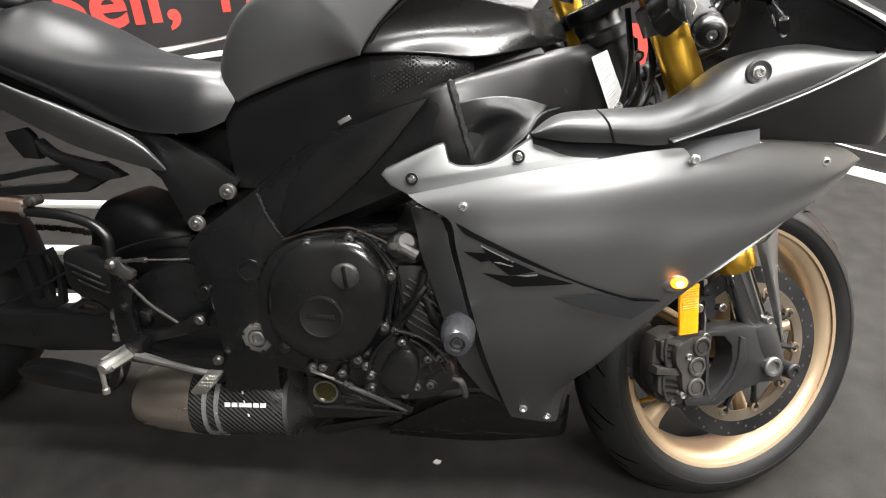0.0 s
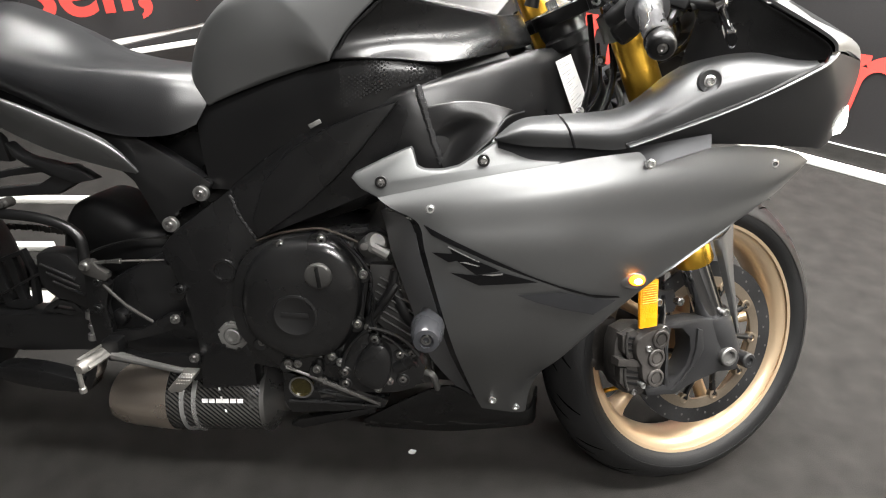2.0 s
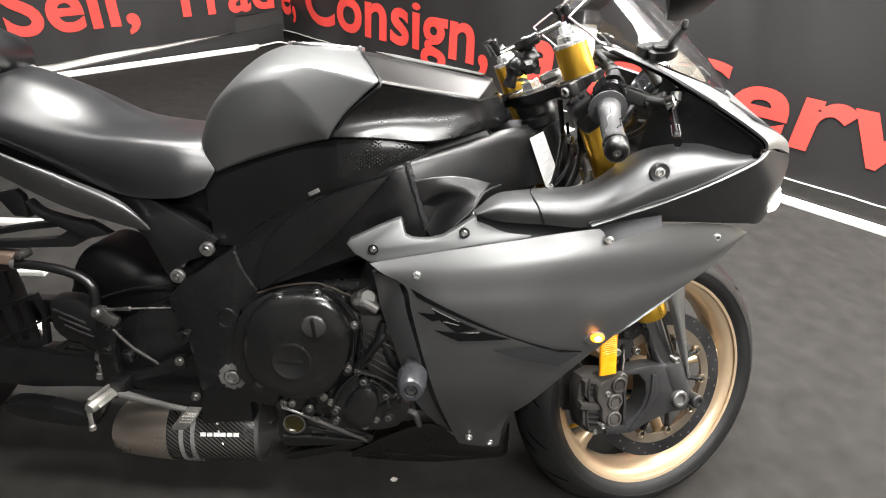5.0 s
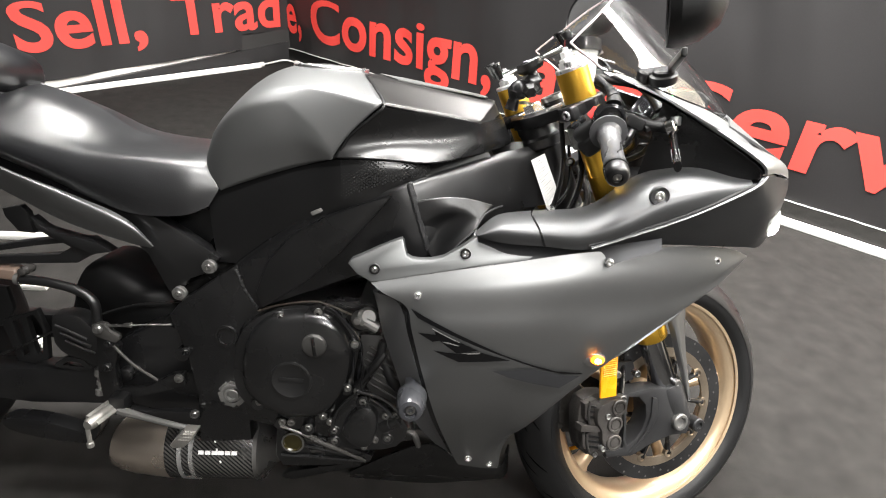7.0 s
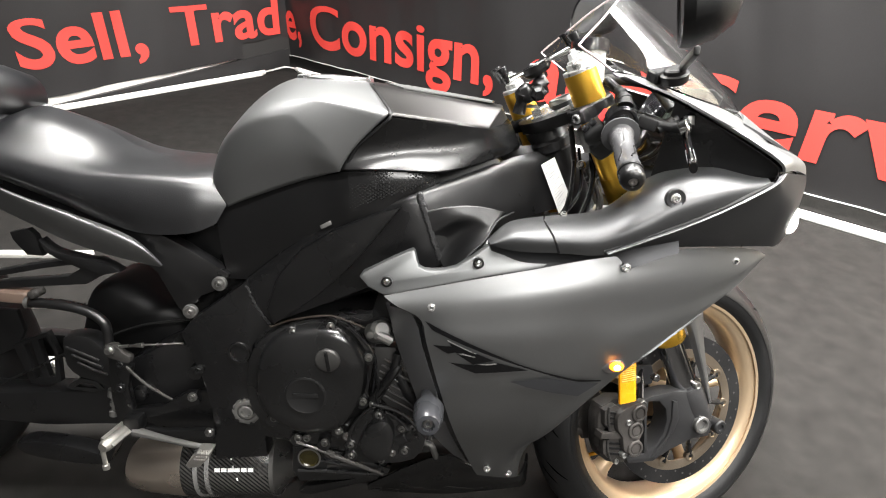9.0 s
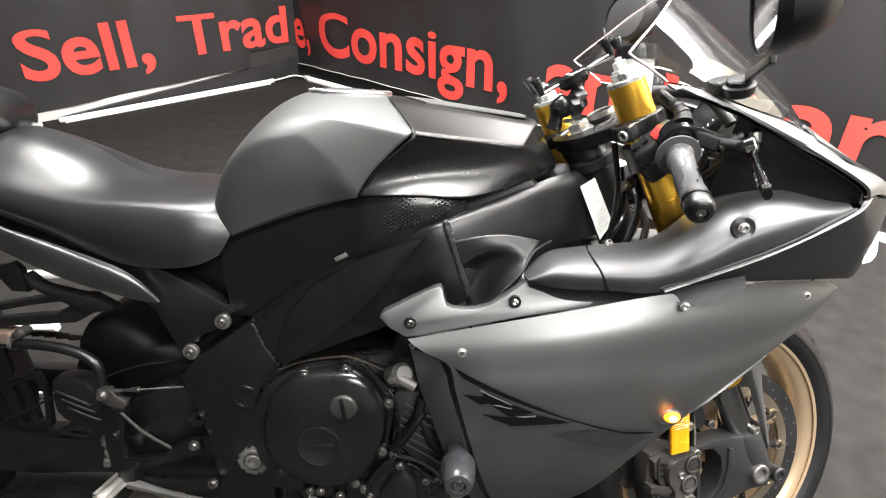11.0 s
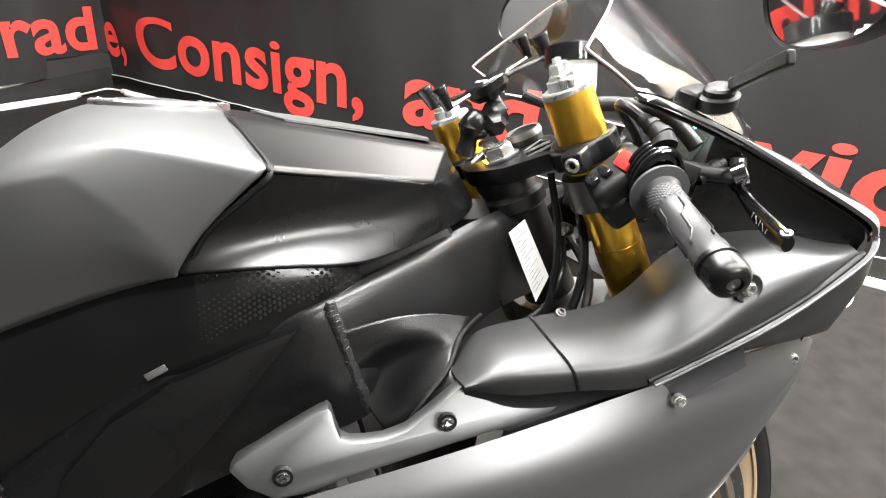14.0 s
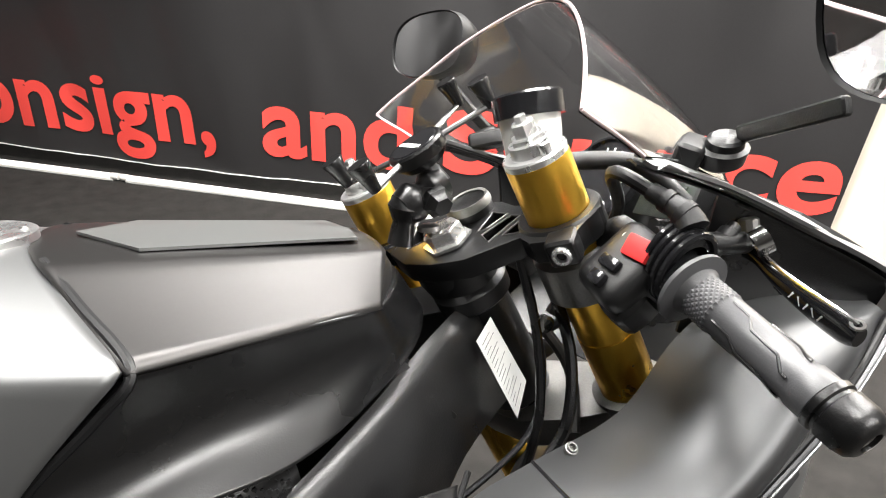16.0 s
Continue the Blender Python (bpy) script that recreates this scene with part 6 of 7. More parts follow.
# ---- exhaust ----
ea, eb = Vector((-0.550, -0.140, 0.132)), Vector((-0.265, -0.140, 0.145))
EX = along(ea + Vector((0, 0.072, 0)), eb + Vector((0, 0.072, 0)))
ln = (eb - ea).length
can = part("silencer", lathe([(ln * 0.33, 0.070), (ln * 0.34, 0.0715), (ln * 0.97, 0.0715), (ln * 0.98, 0.070)], EX, 48), CARBON, bike, "carbon fibre silencer can")
tipb = lathe([(0.02, 0.050), (0.0, 0.053), (0.0, 0.056), (ln * 0.03, 0.0595), (ln * 0.12, 0.065), (ln * 0.24, 0.070), (ln * 0.33, 0.0722), (ln * 0.36, 0.0725)], None, 48)
for v in tipb.verts:
    if v.co.z < ln * 0.2:
        v.co.z += v.co.x * 0.25
tipb.transform(EX)
part("silencer_tip", tipb, TITAN, can, "brushed titanium end cone")
part("silencer_bore", lathe([(0.01, 0.044), (0.08, 0.03), (0.08, 0.0)], EX, 32), DARK, can)
for h in (0.45, 0.53):
    part("silencer_strap", lathe([(ln * h, 0.0716), (ln * h, 0.0735), (ln * (h + 0.028), 0.0735), (ln * (h + 0.028), 0.0716)], EX, 48), BRIGHT, can, "polished steel strap")
part("silencer_ring", lathe([(ln * 0.97, 0.0725), (ln * 1.0, 0.0725), (ln * 1.02, 0.062), (ln * 1.1, 0.035), (ln * 1.25, 0.030)], EX, 40), STEEL, can, "steel inlet ring")
part("link_pipe", tube([EX @ Vector((0, 0, ln * 1.2)), EX @ Vector((0, 0.0, ln * 1.4)), (-0.12, 0.02, 0.13), (0.0, 0.0, 0.16)], 0.028, 16), DARK, bike, "heat stained link pipe")
for q in ((-0.478, -0.105, 0.157), (-0.283, -0.100, 0.159)):
    bolt(can, *q, 0.0055)


def can_mark(x0, x1, y0, y1, shear=0.0, rad=0.0721, mat=WHITE, name="printed_mark"):
    """A thin patch that follows the can's round wall."""
    bm = bmesh.new()
    g = []
    for i in range(5):
        row = []
        for j in range(3):
            px, py = x0 + (x1 - x0) * i / 4 + shear * j / 2, y0 + (y1 - y0) * j / 2
            row.append(bm.verts.new(EX @ Vector((rad * math.sin(py), -rad * math.cos(py), px))))
        g.append(row)
    for i in range(4):
        for j in range(2):
            bm.faces.new((g[i][j], g[i + 1][j], g[i + 1][j + 1], g[i][j + 1]))
    bm.verts.ensure_lookup_table()
    return part(name, bm, mat, can, "", smooth=0)


# find which side of the can faces out, then print the maker's mark as plain bars
side_dir = (EX.to_3x3().inverted() @ Vector((0, -1, 0.35))).normalized()
base_ang = math.atan2(side_dir.x, -side_dir.y)
for i in range(6):
    can_mark(ln * (0.60 + i * 0.046), ln * (0.60 + i * 0.046 + 0.038), base_ang - 0.055, base_ang + 0.055)
can_mark(ln * 0.70, ln * 0.712, base_ang - 0.35, base_ang + 0.3, ln * 0.05)

for a in (-0.95, 0.95):
    can_mark(ln * 0.45, ln * 0.558, base_ang + a - 0.13, base_ang + a + 0.13, 0.0, 0.0737, BRIGHT, "strap_bridge")

# ---- rear end ----
part("swingarm", plate([(-1.19, 0.335), (-0.96, 0.320), (-0.773, 0.314), (-0.709, 0.318), (-0.597, 0.325), (-0.551, 0.366), (-0.508, 0.400), (-0.437, 0.434), (-0.370, 0.407), (-0.305, 0.347), (-0.313, 0.235), (-0.393, 0.195), (-0.470, 0.225), (-0.522, 0.253), (-0.610, 0.250), (-0.698, 0.244), (-0.787, 0.251), (-0.96, 0.262), (-1.20, 0.268)], -0.125, -0.07, 0.008), FRAME, bike, "black swingarm")
part("swingarm", plate([(-1.19, 0.335), (-0.96, 0.320), (-0.773, 0.314), (-0.62, 0.320), (-0.47, 0.33), (-0.47, 0.25), (-0.698, 0.250), (-0.96, 0.262), (-1.20, 0.268)], 0.115, 0.15, 0.008), FRAME, bike)
part("swingarm_brace", plate([(-0.742, 0.224), (-0.704, 0.230), (-0.643, 0.222), (-0.599, 0.210), (-0.579, 0.207), (-0.559, 0.244), (-0.549, 0.238), (-0.569, 0.190), (-0.599, 0.181), (-0.671, 0.187), (-0.733, 0.202)], -0.155, -0.120, 0.009, 2), FRAME, bike, "black brace under the swingarm")
rw = Vector((-1.125, 0, 0.306))
rear = part("rear_wheel", lathe([(-0.03, 0.05), (0.03, 0.05), (0.07, 0.04), (0.07, 0.012), (-0.07, 0.012), (-0.07, 0.04)], Matrix.Translation(rw) @ SIDE, 32, True), PLASTIC, bike, "rear wheel with a wide black tyre")
rp = [(-0.075, 0.225), (-0.09, 0.245), (-0.097, 0.265), (-0.088, 0.285), (-0.06, 0.303), (-0.03, 0.311), (0, 0.314), (0.03, 0.311), (0.06, 0.303), (0.088, 0.285), (0.097, 0.265), (0.09, 0.245), (0.075, 0.225)]
part("tyre", lathe(rp, Matrix.Translation(rw) @ SIDE, 80), RUBBER, rear)
part("rim", lathe([(-0.078, 0.228), (-0.07, 0.215), (-0.03, 0.2), (0.03, 0.2), (0.07, 0.215), (0.078, 0.228)], Matrix.Translation(rw) @ SIDE, 64), PLASTIC, rear)
part("rear_hugger", dome([(-0.668, 0.372), (-0.665, 0.420), (-0.657, 0.455), (-0.643, 0.482), (-0.625, 0.500), (-0.602, 0.508), (-0.576, 0.504), (-0.541, 0.490), (-0.501, 0.465), (-0.465, 0.452), (-0.445, 0.40), (-0.455, 0.335), (-0.56, 0.33)], ((1.0, 0.085), (1.0, 0.0), (0.985, -0.014), (0.94, -0.024), (0.8, -0.034), (0.5, -0.042), (0.2, -0.044))), MATTE, bike, "rounded dark hugger beside the shock")
part("shock_spring", lathe([(0, 0.035), (0.16, 0.035)], pose(-0.42, 0, 0.33), 24), DARK, bike)
chain = part("chain", tube([(-1.04, 0.110, 0.398), (-0.926, 0.110, 0.405), (-0.804, 0.110, 0.403), (-0.745, 0.110, 0.393), (-0.60, 0.110, 0.372)], 0.0045, 6), DARK, bike, "dark greasy drive chain")
for k in range(27):
    f = Vector((-0.960 + 0.0125 * k, 0.099 + 0.004 * (k % 2), 0.4045 - max(0, k - 11) * 0.0013))
    part("chain_link", plate([(f.x - 0.0072, f.z - 0.004), (f.x - 0.0055, f.z - 0.0072), (f.x - 0.002, f.z - 0.0052), (f.x + 0.002, f.z - 0.0052), (f.x + 0.0055, f.z - 0.0072), (f.x + 0.0072, f.z - 0.004), (f.x + 0.0072, f.z + 0.004), (f.x + 0.0055, f.z + 0.0072), (f.x + 0.002, f.z + 0.0052), (f.x - 0.002, f.z + 0.0052), (f.x - 0.0055, f.z + 0.0072), (f.x - 0.0072, f.z + 0.004)], f.y, f.y + 0.0025, 0.0006), DARK, chain)
# passenger peg hanger: an open loop of flat bars
hanger = part("passenger_hanger", plate([(-0.80, 0.550), (-0.698, 0.571), (-0.638, 0.584), (-0.581, 0.592), (-0.539, 0.594), (-0.510, 0.575), (-0.545, 0.560), (-0.571, 0.545), (-0.640, 0.539), (-0.706, 0.533), (-0.80, 0.521)], -0.138, -0.116, 0.004, 1, [[(-0.785, 0.536), (-0.703, 0.548), (-0.645, 0.554), (-0.600, 0.560), (-0.578, 0.574), (-0.590, 0.580), (-0.641, 0.572), (-0.700, 0.559), (-0.785, 0.544)]]), FRAME, bike, "black passenger peg hanger")
part("hanger_tab", plate([(-0.685, 0.637), (-0.654, 0.644), (-0.643, 0.633), (-0.636, 0.596), (-0.662, 0.597), (-0.682, 0.623)], -0.14, -0.125, 0.002), PLASTIC, bike)
part("seat_lock_bracket", plate([(-0.635, 0.627), (-0.621, 0.613), (-0.608, 0.606), (-0.523, 0.587), (-0.502, 0.573), (-0.536, 0.566), (-0.606, 0.592), (-0.628, 0.606)], -0.145, -0.12, 0.003), FRAME, bike)
# rear brake reservoir, hose, master cylinder
res = part("brake_reservoir", block(0.056, 0.030, 0.023, Matrix.Translation((-0.703, -0.132, 0.519)) @ pose(0, 0, 0, 0, 4, 0), 0.007, 3), material("yellowed plastic", (0.13, 0.092, 0.072), 0.4, 0.0, 0.1, 30), bike, "yellowed rear brake reservoir")
part("hose_union", lathe([(-0.012, 0.0085), (0.006, 0.0085), (0.008, 0.007), (0.014, 0.0068), (0.015, 0.005), (0.015, 0)], out_at(-0.655, -0.145, 0.530), 14), DARK, res)
part("hose_clip", lathe([(-0.004, 0.0105), (0.004, 0.0105)], along((-0.668, -0.150, 0.513), (-0.655, -0.150, 0.513)), 14), ALU, res)
part("reservoir_hose", tube([(-0.663, -0.150, 0.513), (-0.607, -0.150, 0.509), (-0.563, -0.150, 0.497), (-0.541, -0.150, 0.478), (-0.538, -0.150, 0.453), (-0.541, -0.148, 0.430)], 0.0085, 12), PLASTIC, bike, "black rubber brake hose")
part("tail_bracket", plate([(-0.79, 0.472), (-0.740, 0.470), (-0.733, 0.428), (-0.750, 0.394), (-0.80, 0.372)], -0.092, -0.080, 0.004), MATTE, bike, "black plastic bracket")
part("bracket_grille", plate([(-0.750, 0.405), (-0.680, 0.434), (-0.667, 0.393), (-0.671, 0.330), (-0.700, 0.318), (-0.731, 0.322)], -0.105, -0.092, 0.002, 1, [[(-0.729, 0.406), (-0.714, 0.412), (-0.706, 0.340), (-0.719, 0.334)], [(-0.701, 0.417), (-0.686, 0.423), (-0.675, 0.393), (-0.681, 0.339), (-0.692, 0.341)]]), MATTE, bike, "openwork black plastic bracket")
part("wiring", tube([(-0.82, -0.108, 0.307), (-0.719, -0.110, 0.357), (-0.640, -0.112, 0.400)], 0.0024, 6), PLASTIC, bike, "thin black cable")
master = part("master_cylinder", plate([(-0.630, 0.428), (-0.624, 0.444), (-0.595, 0.447), (-0.574, 0.441), (-0.560, 0.426), (-0.542, 0.412), (-0.540, 0.386), (-0.543, 0.350), (-0.560, 0.342), (-0.585, 0.356), (-0.609, 0.362), (-0.630, 0.386)], -0.142, -0.105, 0.008, 2), PLASTIC, bike, "black rear master cylinder cover")
for k in range(3):
    part("cover_rib", tube([(-0.622 + 0.008 * k, -0.143, 0.424 - 0.015 * k), (-0.595 + 0.006 * k, -0.145, 0.414 - 0.015 * k), (-0.566 + 0.006 * k, -0.144, 0.400 - 0.014 * k)], 0.0026, 8), PLASTIC, master)
part("stand_lug", plate([(-0.648, 0.330), (-0.640, 0.340), (-0.618, 0.353), (-0.588, 0.347), (-0.574, 0.330), (-0.60, 0.322)], -0.128, -0.112, 0.004, 1, [[(-0.628, 0.334), (-0.616, 0.342), (-0.596, 0.339), (-0.590, 0.332)]]), CAST, bike, "black swingarm lug")
part("bare_cable", tube([(-0.566, -0.120, 0.430), (-0.534, -0.120, 0.447), (-0.488, -0.115, 0.461), (-0.448, -0.112, 0.467), (-0.400, -0.108, 0.472)], 0.0022, 6), PLASTIC, bike, "thin black cable")
# rearset plate, bars, fasteners
rs = part("rearset_plate", plate([(-0.538, 0.417), (-0.512, 0.412), (-0.498, 0.399), (-0.510, 0.357), (-0.507, 0.310), (-0.454, 0.319), (-0.407, 0.348), (-0.386, 0.351), (-0.383, 0.328), (-0.426, 0.310), (-0.488, 0.291), (-0.498, 0.275), (-0.461, 0.265), (-0.389, 0.271), (-0.365, 0.266), (-0.367, 0.251), (-0.464, 0.247), (-0.524, 0.254), (-0.538, 0.282), (-0.543, 0.335)], -0.16, -0.145, 0.003), BLACK, bike, "black rearset plate")
for q in ((-0.515, -0.162, 0.405), (-0.523, -0.162, 0.356), (-0.394, -0.162, 0.342), (-0.370, -0.162, 0.268), (-0.501, -0.162, 0.288), (-0.381, -0.155, 0.394)):
    bolt(rs, *q, 0.0070, STEEL if q[2] in (0.342, 0.268) else CAST)
part("rod_end", lathe([(0, 0.0085), (0.006, 0.0085), (0.008, 0.006), (0.012, 0.005), (0.012, 0)], out_at(*(-0.528, -0.164, 0.435)), 12), STEEL, rs)
part("link_arm", plate([(-0.539, 0.440), (-0.519, 0.444), (-0.508, 0.430), (-0.494, 0.421), (-0.500, 0.408), (-0.522, 0.414), (-0.538, 0.422)], -0.166, -0.152, 0.003, 2), DARK, rs, "grey cast link arm")
part("switch_rod", tube([(-0.524, -0.160, 0.437), (-0.493, -0.160, 0.441), (-0.472, -0.160, 0.443)], [0.003, 0.003, 0.005], 8), STEEL, rs, "steel brake switch link")
part("link_rod", tube([(-0.472, -0.160, 0.443), (-0.405, -0.150, 0.444)], 0.0018, 6), STEEL, rs)
part("stay_rod", tube([(-0.508, -0.160, 0.399), (-0.476, -0.160, 0.364), (-0.436, -0.155, 0.331)], 0.003, 8), DARK, rs)
part("push_rod", lathe([(0, 0.009), (0.014, 0.010), (0.016, 0.005), (0.026, 0.004), (0.027, 0.0065), (0.034, 0.0065), (0.035, 0.004), (0.044, 0.004), (0.045, 0.008), (0.056, 0.008), (0.058, 0)], along((-0.545, -0.148, 0.345), (-0.552, -0.148, 0.284)), 12), ALU, rs, "grey push rod with lock nut")
part("cross_tube", lathe([(-0.03, 0.014), (0.01, 0.014), (0.012, 0.011), (0.012, 0)], out_at(*(-0.506, -0.130, 0.327)), 20), PLASTIC, rs)
part("frame_stub", lathe([(-0.03, 0.014), (0.012, 0.013), (0.013, 0.008), (0.013, 0)], out_at(*(-0.390, -0.140, 0.385)), 16), CAST, bike)
pa, pb = Vector((-0.512, -0.165, 0.282)), Vector((-0.524, -0.235, 0.282))
PEG = material("worn knurled alloy", (0.30, 0.29, 0.27), 0.42, 0.8, 0.3, 80, 0.3, 500)
peg = part("foot_peg", lathe([(0, 0.009), (0.01, 0.012), ((pb - pa).length - 0.006, 0.011), ((pb - pa).length, 0.008), ((pb - pa).length, 0)], along(pa, pb), 16), PEG, bike, "knurled aluminium foot peg")
pl = (pb - pa).length
for k in range(10):
    for j in range(6):
        a = j * math.pi / 3
        part("peg_knurl", block(0.006, 0.006, 0.005, along(pa, pb) @ pose(0.0115 * math.cos(a), 0.0115 * math.sin(a), 0.014 + k * (pl - 0.02) / 10, 0, 0, math.degrees(a) + 45), 0), PEG, peg, smooth=0) if j % 2 == 0 else None
part("peg_feeler", lathe([(0, 0.004), (0.026, 0.004), (0.028, 0.006), (0.036, 0.006), (0.038, 0)], along(pb + Vector((0, 0, -0.006)), pb + Vector((0.002, 0, -0.05))), 10), PEG, peg)
part("peg_base", block(0.03, 0.03, 0.03, Matrix.Translation((-0.500, -0.170, 0.292)), 0.006), PLASTIC, bike)
ped = part("brake_pedal", tube([(-0.498, -0.180, 0.279), (-0.448, -0.190, 0.275), (-0.391, -0.200, 0.270), (-0.348, -0.205, 0.267)], [0.009, 0.0062, 0.0055, 0.005], 10), ALU, bike, "aluminium rear brake pedal")
part("pedal_pad", plate([(-0.380, 0.244), (-0.385, 0.250), (-0.365, 0.274), (-0.341, 0.274), (-0.344, 0.265), (-0.361, 0.247)], -0.232, -0.2, 0.002), PEG, ped, "knurled pedal pad")
for i in range(5):
    for j in range(4):
        q = Vector((-0.355, -0.232, 0.281)).lerp(Vector((-0.370, -0.232, 0.260)), j / 3.5) + Vector((0.0042 * i, 0, 0.0))
        part("pad_knurl", lathe([(-0.001, 0.0022), (0.0014, 0.0008), (0.0014, 0)], out_at(*q), 4), PEG, ped, smooth=0)

# ---- cockpit ----
yoke_c = HEAD - AXIS * 0.062
YQ = Matrix.Translation(yoke_c) @ AXIS.to_track_quat("Z", "Y").to_matrix().to_4x4()
inv_ahead = (YQ.to_3x3().inverted() @ AHEAD)
ang = math.degrees(math.atan2(inv_ahead.y, inv_ahead.x))
YL = UPPER @ YQ @ pose(0, 0, 0, 0, 0, ang)       # local x ahead, y left, z up the steering axis


def yoke_piece(outline, z0, z1, bevel=0.003, n=1):
    b = plate([(p[0], p[1]) for p in outline], z0, z1, bevel, n)
    b.transform(Matrix(((1, 0, 0, 0), (0, 0, 1, 0), (0, 1, 0, 0), (0, 0, 0, 1))))
    b.transform(YL)
    return b


def pierced(outline, holes, z0, z1):
    """A flat piece with real cut-outs: outline and holes in the yoke's own x and y, from z0 to z1."""
    bm = bmesh.new()
    loops = []
    for ring in (outline, *holes):
        vs = [bm.verts.new((x, y, z1)) for x, y in ring]
        for a, b in zip(vs, vs[1:] + vs[:1]):
            bm.edges.new((a, b))
        loops.append(vs)
    bmesh.ops.triangle_fill(bm, edges=bm.edges[:], use_beauty=True)
    top = bm.faces[:]
    for f in top:
        bm.faces.new([bm.verts.new((v.co.x, v.co.y, z0)) for v in f.verts][::-1])
    for vs in loops:
        lo = [bm.verts.new((v.co.x, v.co.y, z0)) for v in vs]
        for k in range(len(vs)):
            n = (k + 1) % len(vs)
            bm.faces.new((vs[k], vs[n], lo[n], lo[k]))
    bmesh.ops.remove_doubles(bm, verts=bm.verts, dist=1e-6)
    bmesh.ops.recalc_face_normals(bm, faces=bm.faces)
    rim = [e for e in bm.edges if len(e.link_faces) == 2 and e.calc_face_angle() > 1.2 and abs(e.verts[0].co.z - e.verts[1].co.z) < 1e-6]
    bmesh.ops.bevel(bm, geom=rim, offset=0.0016, segments=2, profile=0.6, affect="EDGES", clamp_overlap=True)
    return bm


half_yoke = [(0.066, 0.0), (0.064, 0.026), (0.052, 0.046), (0.050, 0.062), (0.062, 0.082), (0.067, 0.102), (0.056, 0.126), (0.032, 0.137), (0.008, 0.130), (-0.012, 0.127), (-0.014, 0.092), (-0.004, 0.078), (-0.016, 0.058), (-0.030, 0.034), (-0.034, 0.0)]
yoke_outline = half_yoke + [(x, -y) for x, y in reversed(half_yoke[1:-1])]
windows = []
for sg in (1, -1):
    for ring in (((0.012, 0.026), (0.044, 0.026), (0.038, 0.046), (0.016, 0.034)), ((0.006, 0.034), (0.034, 0.051), (0.032, 0.062), (-0.006, 0.048)), ((0.002, 0.058), (0.026, 0.067), (0.014, 0.076), (0.004, 0.074))):
        windows.append([(x, sg * y) for x, y in ring])
yoke_bm = pierced(yoke_outline, windows, -0.010, 0.010)
yoke_bm.transform(YL)
yoke = part("top_yoke", yoke_bm, PLASTIC, bike, "black top yoke with machined cut-outs", STEER)
for ring in windows:
    part("bare_edge", tube([YL @ Vector((x, y, 0.0102)) for x, y in ring], 0.0009, 6, 1, True), ALU, yoke, "bare machined edge of a cut-out")
for sg in (-1, 1):
    part("fork_clamp", lathe([(-0.012, 0.0275), (-0.012, 0.0345), (-0.009, 0.036), (0.010, 0.036), (0.0125, 0.034), (0.0125, 0.0275)], YL @ Matrix.Translation((OFFSET, sg * 0.10, 0)), 36), PLASTIC, yoke)
    ear = YL @ Matrix.Translation((-0.004, sg * 0.116, 0)) @ pose(0, 0, 0, 0, -90, -sg * 12)
    part("clamp_ear", block(0.024, 0.026, 0.024, ear @ pose(0, 0, 0.004), 0.006, 3), PLASTIC, yoke)
    part("pinch_bolt", lathe([(0.012, 0.0080), (0.018, 0.0080), (0.0195, 0.0068), (0.0195, 0.0046), (0.015, 0.004), (0.015, 0)], ear, 18), BRIGHT, yoke, "steel pinch bolt")
part("stem_nut", lathe([(0.011, 0.024), (0.014, 0.024), (0.0145, 0.0185), (0.026, 0.018), (0.0275, 0.0165), (0.0275, 0.0115), (0.020, 0.0105), (0.020, 0)], YL, 6), BRIGHT, yoke, "steel stem nut")
part("ignition_ring", lathe([(0.018, 0.0185), (0.0255, 0.0185), (0.0262, 0.0215), (0.0215, 0.0232), (0.018, 0.0232)], YL @ Matrix.Translation((0.048, 0.0, 0)), 28, True), ALU, yoke, "bare metal ring of the lock")
part("ignition_lock", lathe([(0.0, 0.022), (0.022, 0.022), (0.024, 0.019), (0.022, 0.012), (0.022, 0)], YL @ Matrix.Translation((0.048, 0.0, 0)), 28), PLASTIC, yoke, "black ignition lock")
part("stem_collar", lathe([(-0.055, 0.030), (-0.05, 0.036), (-0.035, 0.037), (-0.03, 0.032), (-0.012, 0.030)], YL, 32), PLASTIC, yoke)
lower = part("lower_yoke", yoke_piece(((0.06, 0.0), (0.06, 0.10), (0.03, 0.135), (0.0, 0.10), (-0.03, 0.0), (0.0, -0.10), (0.03, -0.135), (0.06, -0.10)), -0.235, -0.195, 0.005, 2), ALU, bike, "alloy lower yoke", STEER)
for sg in (-1, 1):
    part("lower_clamp", lathe([(-0.24, 0.028), (-0.238, 0.036), (-0.19, 0.036), (-0.188, 0.028)], YL @ Matrix.Translation((OFFSET, sg * 0.10, 0)), 32), ALU, lower)

